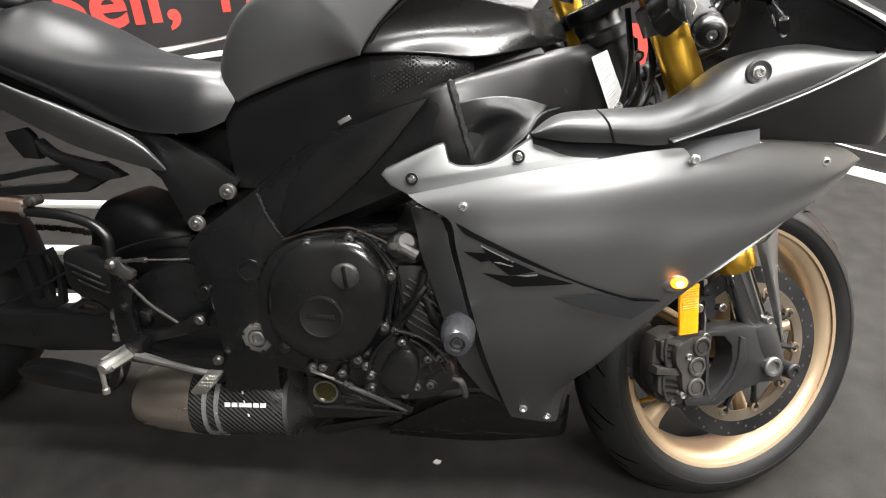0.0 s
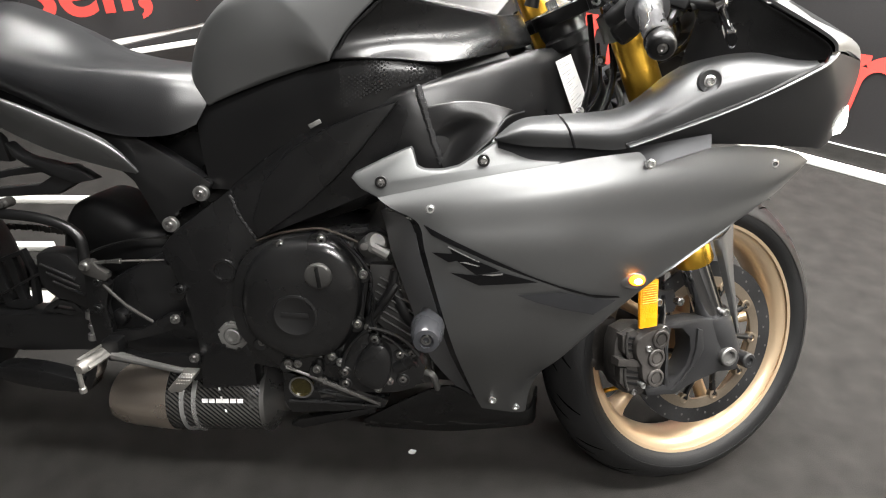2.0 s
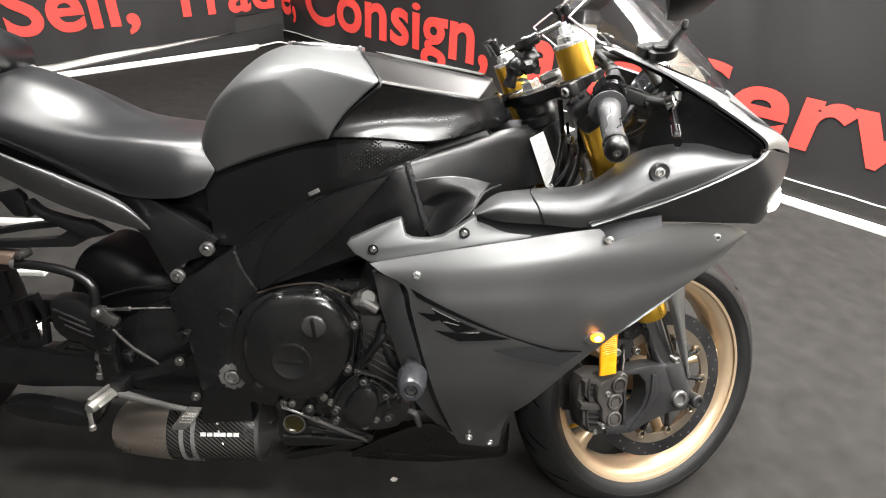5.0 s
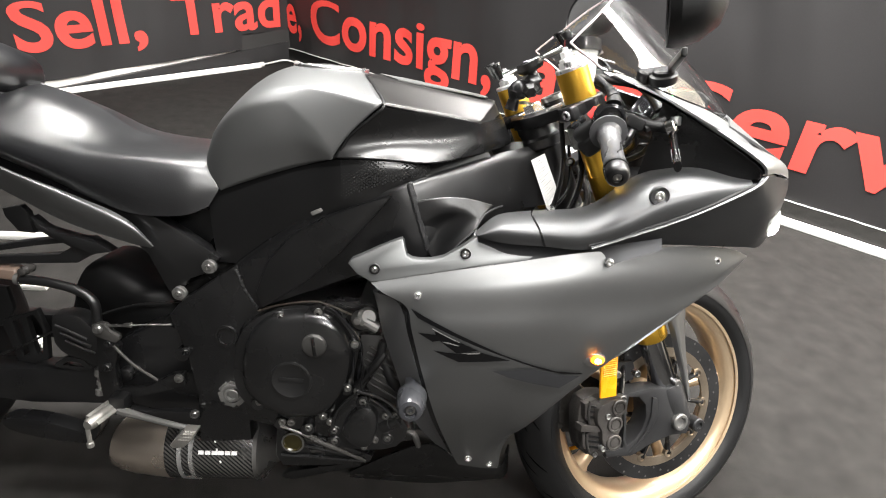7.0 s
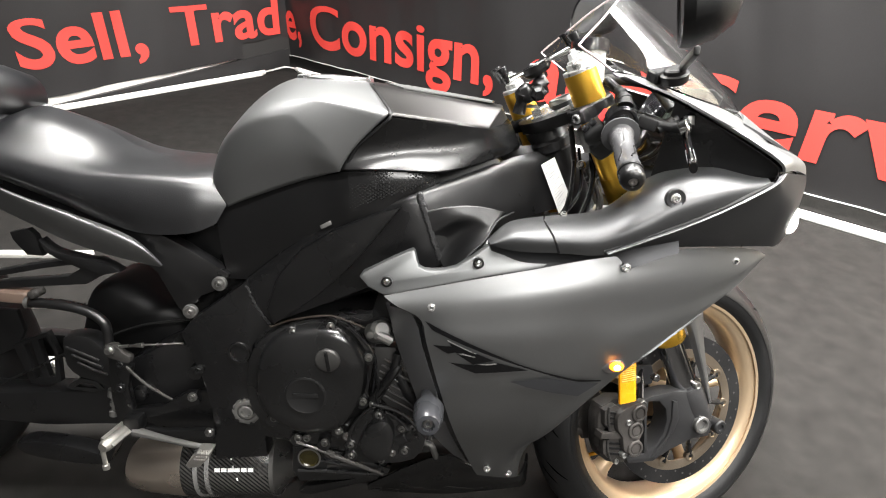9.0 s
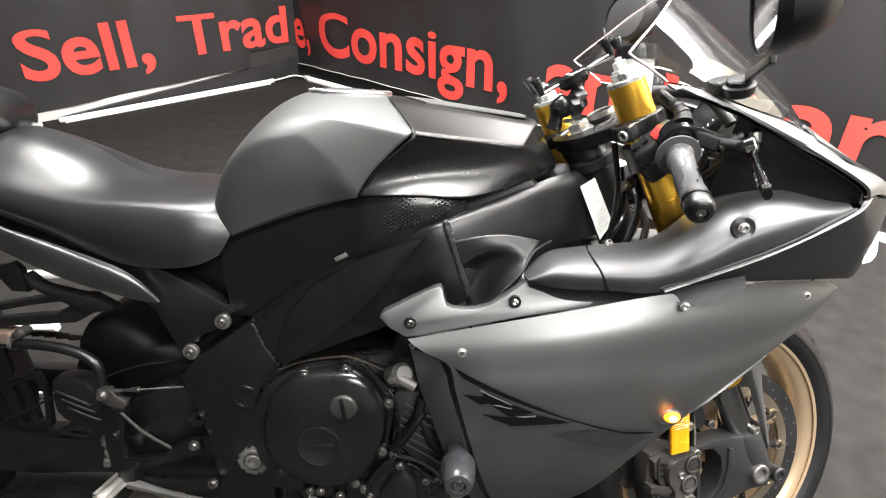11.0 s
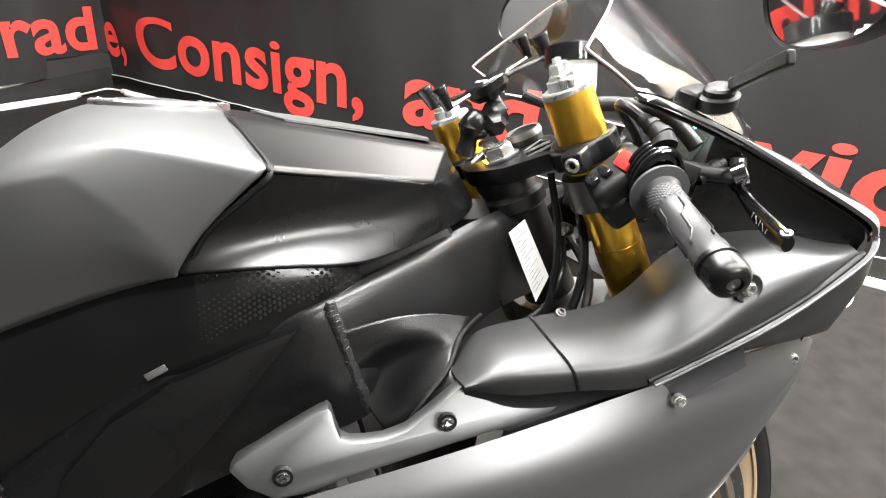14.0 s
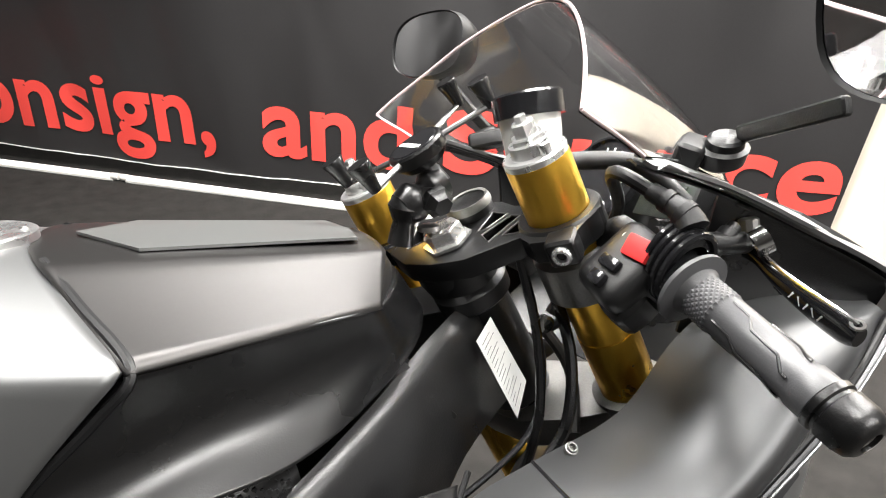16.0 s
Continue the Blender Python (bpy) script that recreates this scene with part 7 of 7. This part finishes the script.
# handlebars: right one in full, left one plainer, both turned with the fork
BAR_IN, BAR_OUT = Vector((0.306, -0.213, 0.842)), Vector((0.2945, -0.326, 0.797))
UNSTEER = STEER.inverted()
bi, bo = UNSTEER @ BAR_IN, UNSTEER @ BAR_OUT
for sg in (1, -1):
    fl = Matrix.Translation((0, -0.024 if sg < 0 else 0, 0)) @ Matrix.Diagonal((1, sg, 1, 1)) if sg < 0 else Matrix.Identity(4)

    def lay(b):
        b.transform(fl)
        if sg < 0:
            bmesh.ops.reverse_faces(b, faces=b.faces)
        return b
    d = (bo - bi).normalized()
    G = along(bi, bo)
    lg = (bo - bi).length
    bu_pre = UNSTEER.to_3x3() @ Vector((0, 0, 1))
    bar = part("handlebar", lay(lathe([(-0.080, 0.0095), (0.0, 0.0095)], G, 20)), MATTE, bike, "clip-on handlebar with a rubber grip", STEER)
    part("clip_on", lay(lathe([(-0.040, 0.0275), (-0.038, 0.036), (0.0, 0.036), (0.004, 0.0275)], UPPER @ Matrix.Translation(fork(0.088, -0.10)) @ FORKQ, 32)), ALU, bar, "grey alloy clip-on clamp")
    part("clip_on_arm", lay(tube([UPPER @ fork(0.112, -0.10), bi - d * 0.085 - bu_pre * 0.006, bi - d * 0.06], [0.012, 0.010, 0.010], 14)), MATTE, bar)
    grip_prof = [(0.0, 0.022), (0.002, 0.0275), (0.005, 0.0275), (0.007, 0.019), (0.012, 0.0158), (0.03, 0.0160), (0.032, 0.0150), (lg - 0.03, 0.0144), (lg - 0.028, 0.0156), (lg - 0.016, 0.0156), (lg - 0.015, 0.0130)]
    grip = part("grip", lay(lathe(grip_prof, G, 36)), GRIP, bar, "grey rubber grip with moulded lines")
    for j in range(5):
        a = j * 2 * math.pi / 5 + 0.4
        zz = [(0.036, 0), (0.050, 0.06), (0.058, 0.5), (0.078, 0.56), (0.086, 0.98), (lg - 0.032, 1.02)]
        part("grip_line", lay(tube([G @ Vector((0.0150 * math.cos(a + w), 0.0150 * math.sin(a + w), h)) for h, w in zz], 0.0010, 6, 1)), PLASTIC, grip)
    part("knurl_band", lay(join(*[lathe([(0.0, 0.0021), (0.0008, 0.0)], G @ pose(0, 0, 0.0135 + k * 0.0021) @ pose(0, 0, 0, 0, 0, 16 * j + 8 * (k % 2)) @ pose(0.0157, 0, 0, 0, 90, 0), 4) for k in range(9) for j in range(22)])), GRIP, grip)
    be = part("bar_end", lay(lathe([(lg - 0.016, 0.0140), (lg - 0.015, 0.0172), (lg - 0.011, 0.0172), (lg - 0.010, 0.0155), (lg - 0.008, 0.0155), (lg - 0.007, 0.0168), (lg + 0.003, 0.0166), (lg + 0.009, 0.0150), (lg + 0.012, 0.0118), (lg + 0.013, 0.007), (lg + 0.008, 0.006), (lg + 0.008, 0)], G, 32)), PLASTIC, bar, "black bar end weight")
    part("bar_end_bolt", lay(lathe([(lg + 0.008, 0.0058), (lg + 0.011, 0.0058), (lg + 0.0115, 0.003), (lg + 0.009, 0)], G, 12)), STEEL, be)
    bd = (BAR_OUT - BAR_IN).normalized()
    bn = Vector((-0.74, -0.12, 0.66))
    bn = (bn - bd * bn.dot(bd)).normalized()
    bu = bn.cross(bd)
    FACE = UNSTEER @ Matrix.Translation((0.286, -0.182, 0.867)) @ Matrix((bd, bu, bn)).transposed().to_4x4()   # x out along the bar, y up the face, z to the rider
    up_y = 1 if bu.z > 0 else -1
    sw = part("switch_housing", lay(join(block(0.050, 0.064, 0.046, FACE @ pose(-0.004, -up_y * 0.014, -0.027), 0.014, 4), block(0.034, 0.034, 0.034, FACE @ pose(0.008, -up_y * 0.032, -0.036), 0.012, 3))), PLASTIC, bar, "black switch housing")
    bu_l = (UNSTEER.to_3x3() @ Vector((0.05, -0.10, 1.0)))
    bu_l = (bu_l - d * bu_l.dot(d)).normalized()
    bw_l = d.cross(bu_l)

    def hoop(h, ry, rx, lift, r):
        """A rib that runs round the bar at h, taller than wide."""
        return tube([bi + d * h + bu_l * (lift + ry * math.sin(q * math.pi / 10)) + bw_l * rx * math.cos(q * math.pi / 10) for q in range(20)], r, 8, 2, True)

    part("throttle_housing", lay(join(lathe([(-0.032, 0.014), (-0.031, 0.0195), (-0.027, 0.0210), (-0.006, 0.0215), (-0.003, 0.021), (-0.001, 0.018)], G, 36), lathe([(-0.028, 0.014), (-0.026, 0.0195), (-0.008, 0.0195), (-0.006, 0.014)], G @ Matrix.Translation((G.to_3x3().inverted() @ bu_l) * 0.014), 32))), GLOSS, bar, "gloss black throttle housing")
    for h in (-0.0255, -0.0195, -0.0135, -0.0075):
        part("housing_rib", lay(hoop(h, 0.0285, 0.0215, 0.0075, 0.0027)), GLOSS, bar)
    if sg > 0:
        sleeve = [bi - d * 0.016 + bu_l * 0.036, bi - d * 0.026 + bu_l * 0.041, bi - d * 0.042 + bu_l * 0.043 + bw_l * 0.003, bi - d * 0.056 + bu_l * 0.044 + bw_l * 0.007]
        cc = part("cable_cover", lay(tube(sleeve, [0.0115, 0.0100, 0.0075, 0.0070], 16)), MATTE, bar, "black rubber throttle cable sleeve")
        for k in (0, 1):
            q = sleeve[1 + k]
            part("sleeve_ring", lay(lathe([(-0.003, 0.009), (-0.003, 0.0108 - 0.002 * k), (0.003, 0.0108 - 0.002 * k), (0.003, 0.009)], along(q, sleeve[2 + k]), 20)), MATTE, cc)
        part("throttle_cable", lay(tube([sleeve[-1], sleeve[-1] - d * 0.03 + bw_l * 0.012, UNSTEER @ Vector((0.36, -0.09, 0.87)), UNSTEER @ Vector((0.36, -0.05, 0.82)), UNSTEER @ Vector((0.33, -0.03, 0.76))], 0.0055, 10)), MATTE, cc)
    part("cable_guide", lay(tube([G @ Vector((0.0, -0.024, -0.014)), G @ Vector((0.03, -0.035, -0.03)), G @ Vector((0.05, -0.03, -0.075))], 0.0075, 10)), PLASTIC, bar)
    # lever and its clamp
    lt, lp = UNSTEER @ Vector((0.389, -0.283, 0.812)), UNSTEER @ Vector((0.412, -0.183, 0.850))
    mc = part("lever_clamp", lay(tube([bi - d * 0.05 + Vector((0.02, 0, 0)), (bi - d * 0.05).lerp(lp, 0.6), lp], [0.012, 0.0095, 0.009], 14)), MATTE, bar, "black master cylinder and lever clamp")
    part("cylinder_body", lay(join(block(0.030, 0.022, 0.020, Matrix.Translation((bi - d * 0.05).lerp(lp, 0.45)) @ pose(0, 0, 0, 10, 20, -30), 0.005, 3), lathe([(-0.012, 0.008), (0.014, 0.008), (0.016, 0.006), (0.022, 0.006), (0.022, 0)], Matrix.Translation((bi - d * 0.05).lerp(lp, 0.7)) @ pose(0, 0, 0, 20, 60, 0), 12))), MATTE, mc)
    part("adjuster_wheel", lay(lathe([(-0.007, 0.009), (-0.006, 0.0115), (0.006, 0.0115), (0.007, 0.009)], Matrix.Translation(lp + Vector((-0.012, -0.012, 0.002))) @ pose(0, 0, 0, 70, 0, 30), 14)), CHROME, mc, "silver lever adjuster wheel")
    part("lever_bolt", lay(lathe([(0, 0.008), (0.012, 0.008), (0.0135, 0.006), (0.0135, 0)], Matrix.Translation(lp + Vector((0.006, 0, 0.006))), 10)), STEEL, mc)
    ld = (lt - lp).normalized()
    lup = UNSTEER.to_3x3() @ Vector((-0.30, -0.12, 0.95))
    lup = (lup - ld * lup.dot(ld)).normalized()
    lout = ld.cross(lup)
    spine = spline([lp, lp.lerp(lt, 0.14) - lup * 0.001, lp.lerp(lt, 0.32) - lup * 0.004, lp.lerp(lt, 0.60) - lup * 0.003, lp.lerp(lt, 0.88), lt], 5)
    tall = [v.x for v in spline([(0.0090, 0, 0), (0.0070, 0, 0), (0.0085, 0, 0), (0.0115, 0, 0), (0.0125, 0, 0), (0.0085, 0, 0)], 5)]
    bm = bmesh.new()
    rings = []
    for q, hgt in zip(spine, tall):
        rings.append([bm.verts.new(q + lup * (hgt * math.sin(k * math.pi / 8) - hgt * 0.8) + lout * 0.0056 * math.cos(k * math.pi / 8)) for k in range(16)])
    for r1, r2 in zip(rings, rings[1:]):
        for k in range(16):
            bm.faces.new((r1[k], r1[(k + 1) % 16], r2[(k + 1) % 16], r2[k]))
    bm.faces.new(rings[0][::-1])
    bm.faces.new(rings[-1])
    lever = part("brake_lever" if sg > 0 else "clutch_lever", lay(bm), GLOSS, bar, "gloss black folding lever with a bare top edge")
    part("lever_edge", lay(tube([q + lup * hgt * 0.22 for q, hgt in zip(spine[2:-1:3], tall[2:-1:3])], 0.0019, 8)), CHROME, lever, "bare metal top edge")
    part("lever_eye", lay(lathe([(-0.0012, 0.0028), (0.0008, 0.0028), (0.0008, 0.0050), (-0.0012, 0.0050)], Matrix.Translation(lt - ld * 0.004 + lup * 0.0022) @ lup.to_track_quat("Z", "Y").to_matrix().to_4x4(), 18, True)), CHROME, lever, "bare metal eye")
    for k in range(5):
        q = lp.lerp(lt, 0.06 + 0.03 * k) + lup * 0.0055
        part("knuckle_rib", lay(tube([q - lout * 0.005, q + lout * 0.005], 0.0011, 6, 1)), BRIGHT, lever)
    for k, (f, lean) in enumerate(((0.50, 0.5), (0.57, -0.5), (0.63, 0.5), (0.69, -0.5), (0.75, 0.5))):
        q = lp.lerp(lt, f) - lup * 0.0105
        for side in (1, -1):
            part("printed_mark", lay(tube([q + lout * 0.0049 * side - lup * 0.0034 - ld * 0.003 * lean, q + lout * 0.0049 * side + lup * 0.0034 + ld * 0.003 * lean], 0.0009, 6, 1)), WHITE, lever)
    if sg > 0:
        part("kill_switch", lay(block(0.022, 0.017, 0.009, FACE @ pose(0.002, up_y * 0.001, -0.003, 12, 0, 12), 0.0025)), REDSW, sw, "red engine stop switch")
        part("switch_rocker", lay(block(0.018, 0.010, 0.010, FACE @ pose(-0.006, -up_y * 0.020, -0.004, 0, 0, 8), 0.003)), GLOSS, sw)
        part("switch_rocker", lay(block(0.014, 0.012, 0.012, FACE @ pose(-0.004, -up_y * 0.034, -0.004, 0, 0, 8), 0.004)), GLOSS, sw)
        part("printed_mark", lay(block(0.012, 0.0022, 0.0006, FACE @ pose(-0.008, -up_y * 0.012, -0.0045, 0, 0, 8), 0)), WHITE, sw, smooth=0)
        part("printed_mark", lay(lathe([(0, 0.0018), (0.0006, 0.0018), (0.0006, 0.0026), (0, 0.0026)], FACE @ pose(-0.016, up_y * 0.002, -0.0048), 14, True)), WHITE, sw, smooth=0)

# brake fluid reservoir on its bracket
rc = UNSTEER @ Vector((0.285, -0.063, 0.947))
resv = part("fluid_reservoir", lathe([(-0.042, 0.0), (-0.042, 0.020), (-0.038, 0.0235), (0.012, 0.0265), (0.012, 0)], Matrix.Translation(rc), 32), material("milky plastic", (0.42, 0.42, 0.40), 0.3, 0.0, 0.05, 20), bike, "milky brake fluid reservoir with a black lid", STEER)
part("lid", lathe([(0.010, 0.026), (0.010, 0.031), (0.028, 0.031), (0.030, 0.029), (0.030, 0)], Matrix.Translation(rc), 24), GLOSS, resv, "ribbed black lid")
part("reservoir_hose", tube([rc + Vector((0.02, -0.008, -0.033)), rc + Vector((0.045, -0.022, -0.033)), rc + Vector((0.085, -0.055, -0.045)), rc + Vector((0.10, -0.085, -0.085))], 0.0085, 12), MATTE, resv, "black fluid hose")
part("reservoir_bracket", tube([rc + Vector((0, 0, -0.03)), rc + Vector((-0.01, -0.03, -0.055)), fork(0.06, -0.09, 0.01)], 0.005, 8), PLASTIC, resv)

# instruments
GM = Matrix.Translation((0.450, 0.013, 0.872)) @ pose(0, 0, 0, 0, -58, 0)
dash = part("instrument_panel", block(0.10, 0.19, 0.030, Matrix.Translation((0.467, 0.0, 0.858)) @ pose(0, 0, 0, 0, -60, 0), 0.006, 3), MATTE, bike, "black instrument panel")
part("dial", lathe([(0.012, 0.052), (0.022, 0.052), (0.023, 0.048), (0.019, 0.046), (0.019, 0)], GM, 40), GLOSS, dash, "black rev counter")
for k in range(14):
    a = math.radians(-210 + k * 17)
    part("dial_tick", block(0.006, 0.0016, 0.0006, GM @ Matrix.Translation((0.035 * math.cos(a), 0.037 * math.sin(a), 0.0198)) @ pose(0, 0, 0, 0, 0, math.degrees(a)), 0), WHITE, dash, smooth=0)
part("display", block(0.036, 0.05, 0.003, GM @ Matrix.Translation((-0.012, -0.085, 0.012)), 0.001), material("grey display", (0.012, 0.014, 0.012), 0.2, 0.0, 0.05), dash, "grey display glass")
for dy in (-0.066, -0.084):
    part("indicator", lathe([(0, 0.0035), (0.002, 0.003), (0.002, 0)], GM @ Matrix.Translation((0.016, dy, 0.0155)), 10), LAMP_GREEN, dash, "lit green indicator")

# cables and hoses beside the head
for pts, r, m in (
        ([(0.262, -0.075, 0.84), (0.272, -0.085, 0.77), (0.262, -0.10, 0.70), (0.24, -0.10, 0.64)], 0.0045, PLASTIC),
        ([(0.300, -0.06, 0.82), (0.305, -0.09, 0.75), (0.285, -0.11, 0.69), (0.25, -0.11, 0.65)], 0.0055, PLASTIC),
        ([(0.285, -0.05, 0.80), (0.29, -0.07, 0.73), (0.25, -0.10, 0.685), (0.17, -0.11, 0.655)], 0.003, GLOSS),
        ([(0.31, -0.03, 0.76), (0.33, -0.06, 0.71), (0.31, -0.09, 0.66)], 0.006, DARK),
        ([(0.35, -0.14, 0.85), (0.38, -0.12, 0.82), (0.36, -0.07, 0.78), (0.31, -0.03, 0.74)], 0.006, PLASTIC),
        ([(0.34, -0.15, 0.87), (0.40, -0.13, 0.85), (0.41, -0.08, 0.80), (0.36, -0.02, 0.76)], 0.005, PLASTIC)):
    part("control_cable", tube(pts, r, 8), m, bike, "black control cable")
part("head_bolt", lathe([(0, 0.008), (0.008, 0.008), (0.009, 0.005), (0.005, 0.004), (0.005, 0)], out_at(0.285, -0.075, 0.775), 12), STEEL, bike)
x, y, z = 0.246, -0.162, 0.695
bolt(duct, x, y, z, 0.0045, ALU, Matrix.Translation((x, y, z + 0.012)) @ pose(0, 0, 0, 35, 0, 0))
part("slit_clip", block(0.02, 0.002, 0.007, Matrix.Translation((-0.141, -0.163, 0.675)) @ pose(0, 0, 0, 0, -28, 0), 0.001), ALU, bike, "small bare metal clip")

# phone holder on the stem
holder = new("phone_holder", None)
holder.parent = None
holder.matrix_basis = bike.matrix_basis
tagged(holder, "black sprung phone holder on a ball mount", "phone holder")
hc, hb = Vector((0.206, 0.0, 0.934)), Vector((0.208, 0.002, 0.888))
b1, b2 = Vector((0.186, -0.012, 0.886)), Vector((0.220, -0.010, 0.902))
part("ball_mount", join(lathe([(-0.034, 0.012), (-0.022, 0.011), (-0.014, 0.010), (-0.010, 0.012), (0.0, 0.0165), (0.010, 0.012), (0.014, 0)], Matrix.Translation(b1) @ pose(0, 0, 0, 8, 10, 0), 24)), PLASTIC, holder, "black rubber ball mount")
part("clamp_arm", join(tube([b1 + Vector((-0.004, 0, -0.002)), b1.lerp(b2, 0.25), b1.lerp(b2, 0.5), b1.lerp(b2, 0.75), b2 + Vector((0.004, 0, 0.002))], [0.0155, 0.0185, 0.0125, 0.0180, 0.0150], 18), lathe([(-0.020, 0.009), (0.020, 0.009)], Matrix.Translation(b1.lerp(b2, 0.5)) @ SIDE, 14)), PLASTIC, holder, "black double socket arm")
part("clamp_knob", lathe([(0.012, 0.0), (0.012, 0.012), (0.014, 0.0150), (0.022, 0.0150), (0.024, 0.012), (0.030, 0.009), (0.030, 0)], Matrix.Translation(b1.lerp(b2, 0.62)) @ SIDE @ pose(0, 0, 0, 20, 0, 15), 6), PLASTIC, holder, "black winged clamp knob")
part("head_stem", lathe([(0.0, 0.0125), (0.012, 0.010), (0.030, 0.010)], along(b2, hc), 18), PLASTIC, holder)
part("base_bolt", lathe([(0, 0.010), (0.004, 0.010), (0.006, 0.006), (0.006, 0)], Matrix.Translation(b1 + Vector((0.016, -0.010, -0.022))), 12), STEEL, holder)
HM = Matrix.Translation(hc) @ pose(0, 0, 0, 0, -32, 0)
head = part("holder_head", lathe([(-0.014, 0.0), (-0.014, 0.02), (-0.006, 0.027), (0.004, 0.028), (0.006, 0.026), (0.006, 0.0)], HM, 32), PLASTIC, holder, "round black holder head")
part("head_mark", lathe([(0.006, 0.023), (0.0068, 0.022), (0.0068, 0.0)], HM, 28), GLOSS, head)
for k in range(4):
    part("printed_mark", block(0.004, 0.012, 0.0006, HM @ Matrix.Translation((-0.004, -0.012 + 0.008 * k, 0.0072)) @ pose(0, 0, 0, 0, 0, 10), 0), WHITE, head, smooth=0)
for tip in ((0.138, 0.033, 0.925), (0.143, -0.023, 0.925), (0.258, 0.034, 0.990), (0.262, -0.018, 0.988)):
    t = Vector(tip)
    low = t - (HM.to_3x3() @ Vector((0, 0, 1))) * 0.022
    part("holder_arm", tube([hc + (low - hc) * 0.25, low], 0.0028, 8, 3), STEEL, holder, "bare steel spring arm")
    part("rubber_tip", lathe([(-0.002, 0.005), (0.0, 0.0055), (0.018, 0.0085), (0.024, 0.0105), (0.026, 0.010), (0.026, 0)], along(low, t), 14), PLASTIC, holder, "black rubber tip")

# white battens on the floor behind the rear wheel
for (ax, ay), (bx, by), w in (((-2.6, 1.82), (-1.16, 1.80), 0.03), ((-2.4, 1.52), (-1.13, 1.50), 0.03), ((-2.2, 1.26), (-1.0, 1.24), 0.05)):
    o = part("floor_batten", block(math.hypot(bx - ax, by - ay), w, 0.02, pose((ax + bx) / 2, (ay + by) / 2, 0.01, 0, 0, math.degrees(math.atan2(by - ay, bx - ax))), 0.004), WHITEPAINT)
    tagged(o, "white painted batten lying on the carpet", "batten", "floor battens")
scrap = part("paper_scrap", plate([(-0.008, -0.004), (0.001, -0.007), (0.009, 0.002), (0.002, 0.006), (-0.005, 0.003)], 0.0, 0.003, 0.001), STICKER, None, "", pose(-0.003, 0.736, 0.0, 90, 0, 30))
tagged(scrap, "small pale paper scrap lying on the carpet", "scrap")
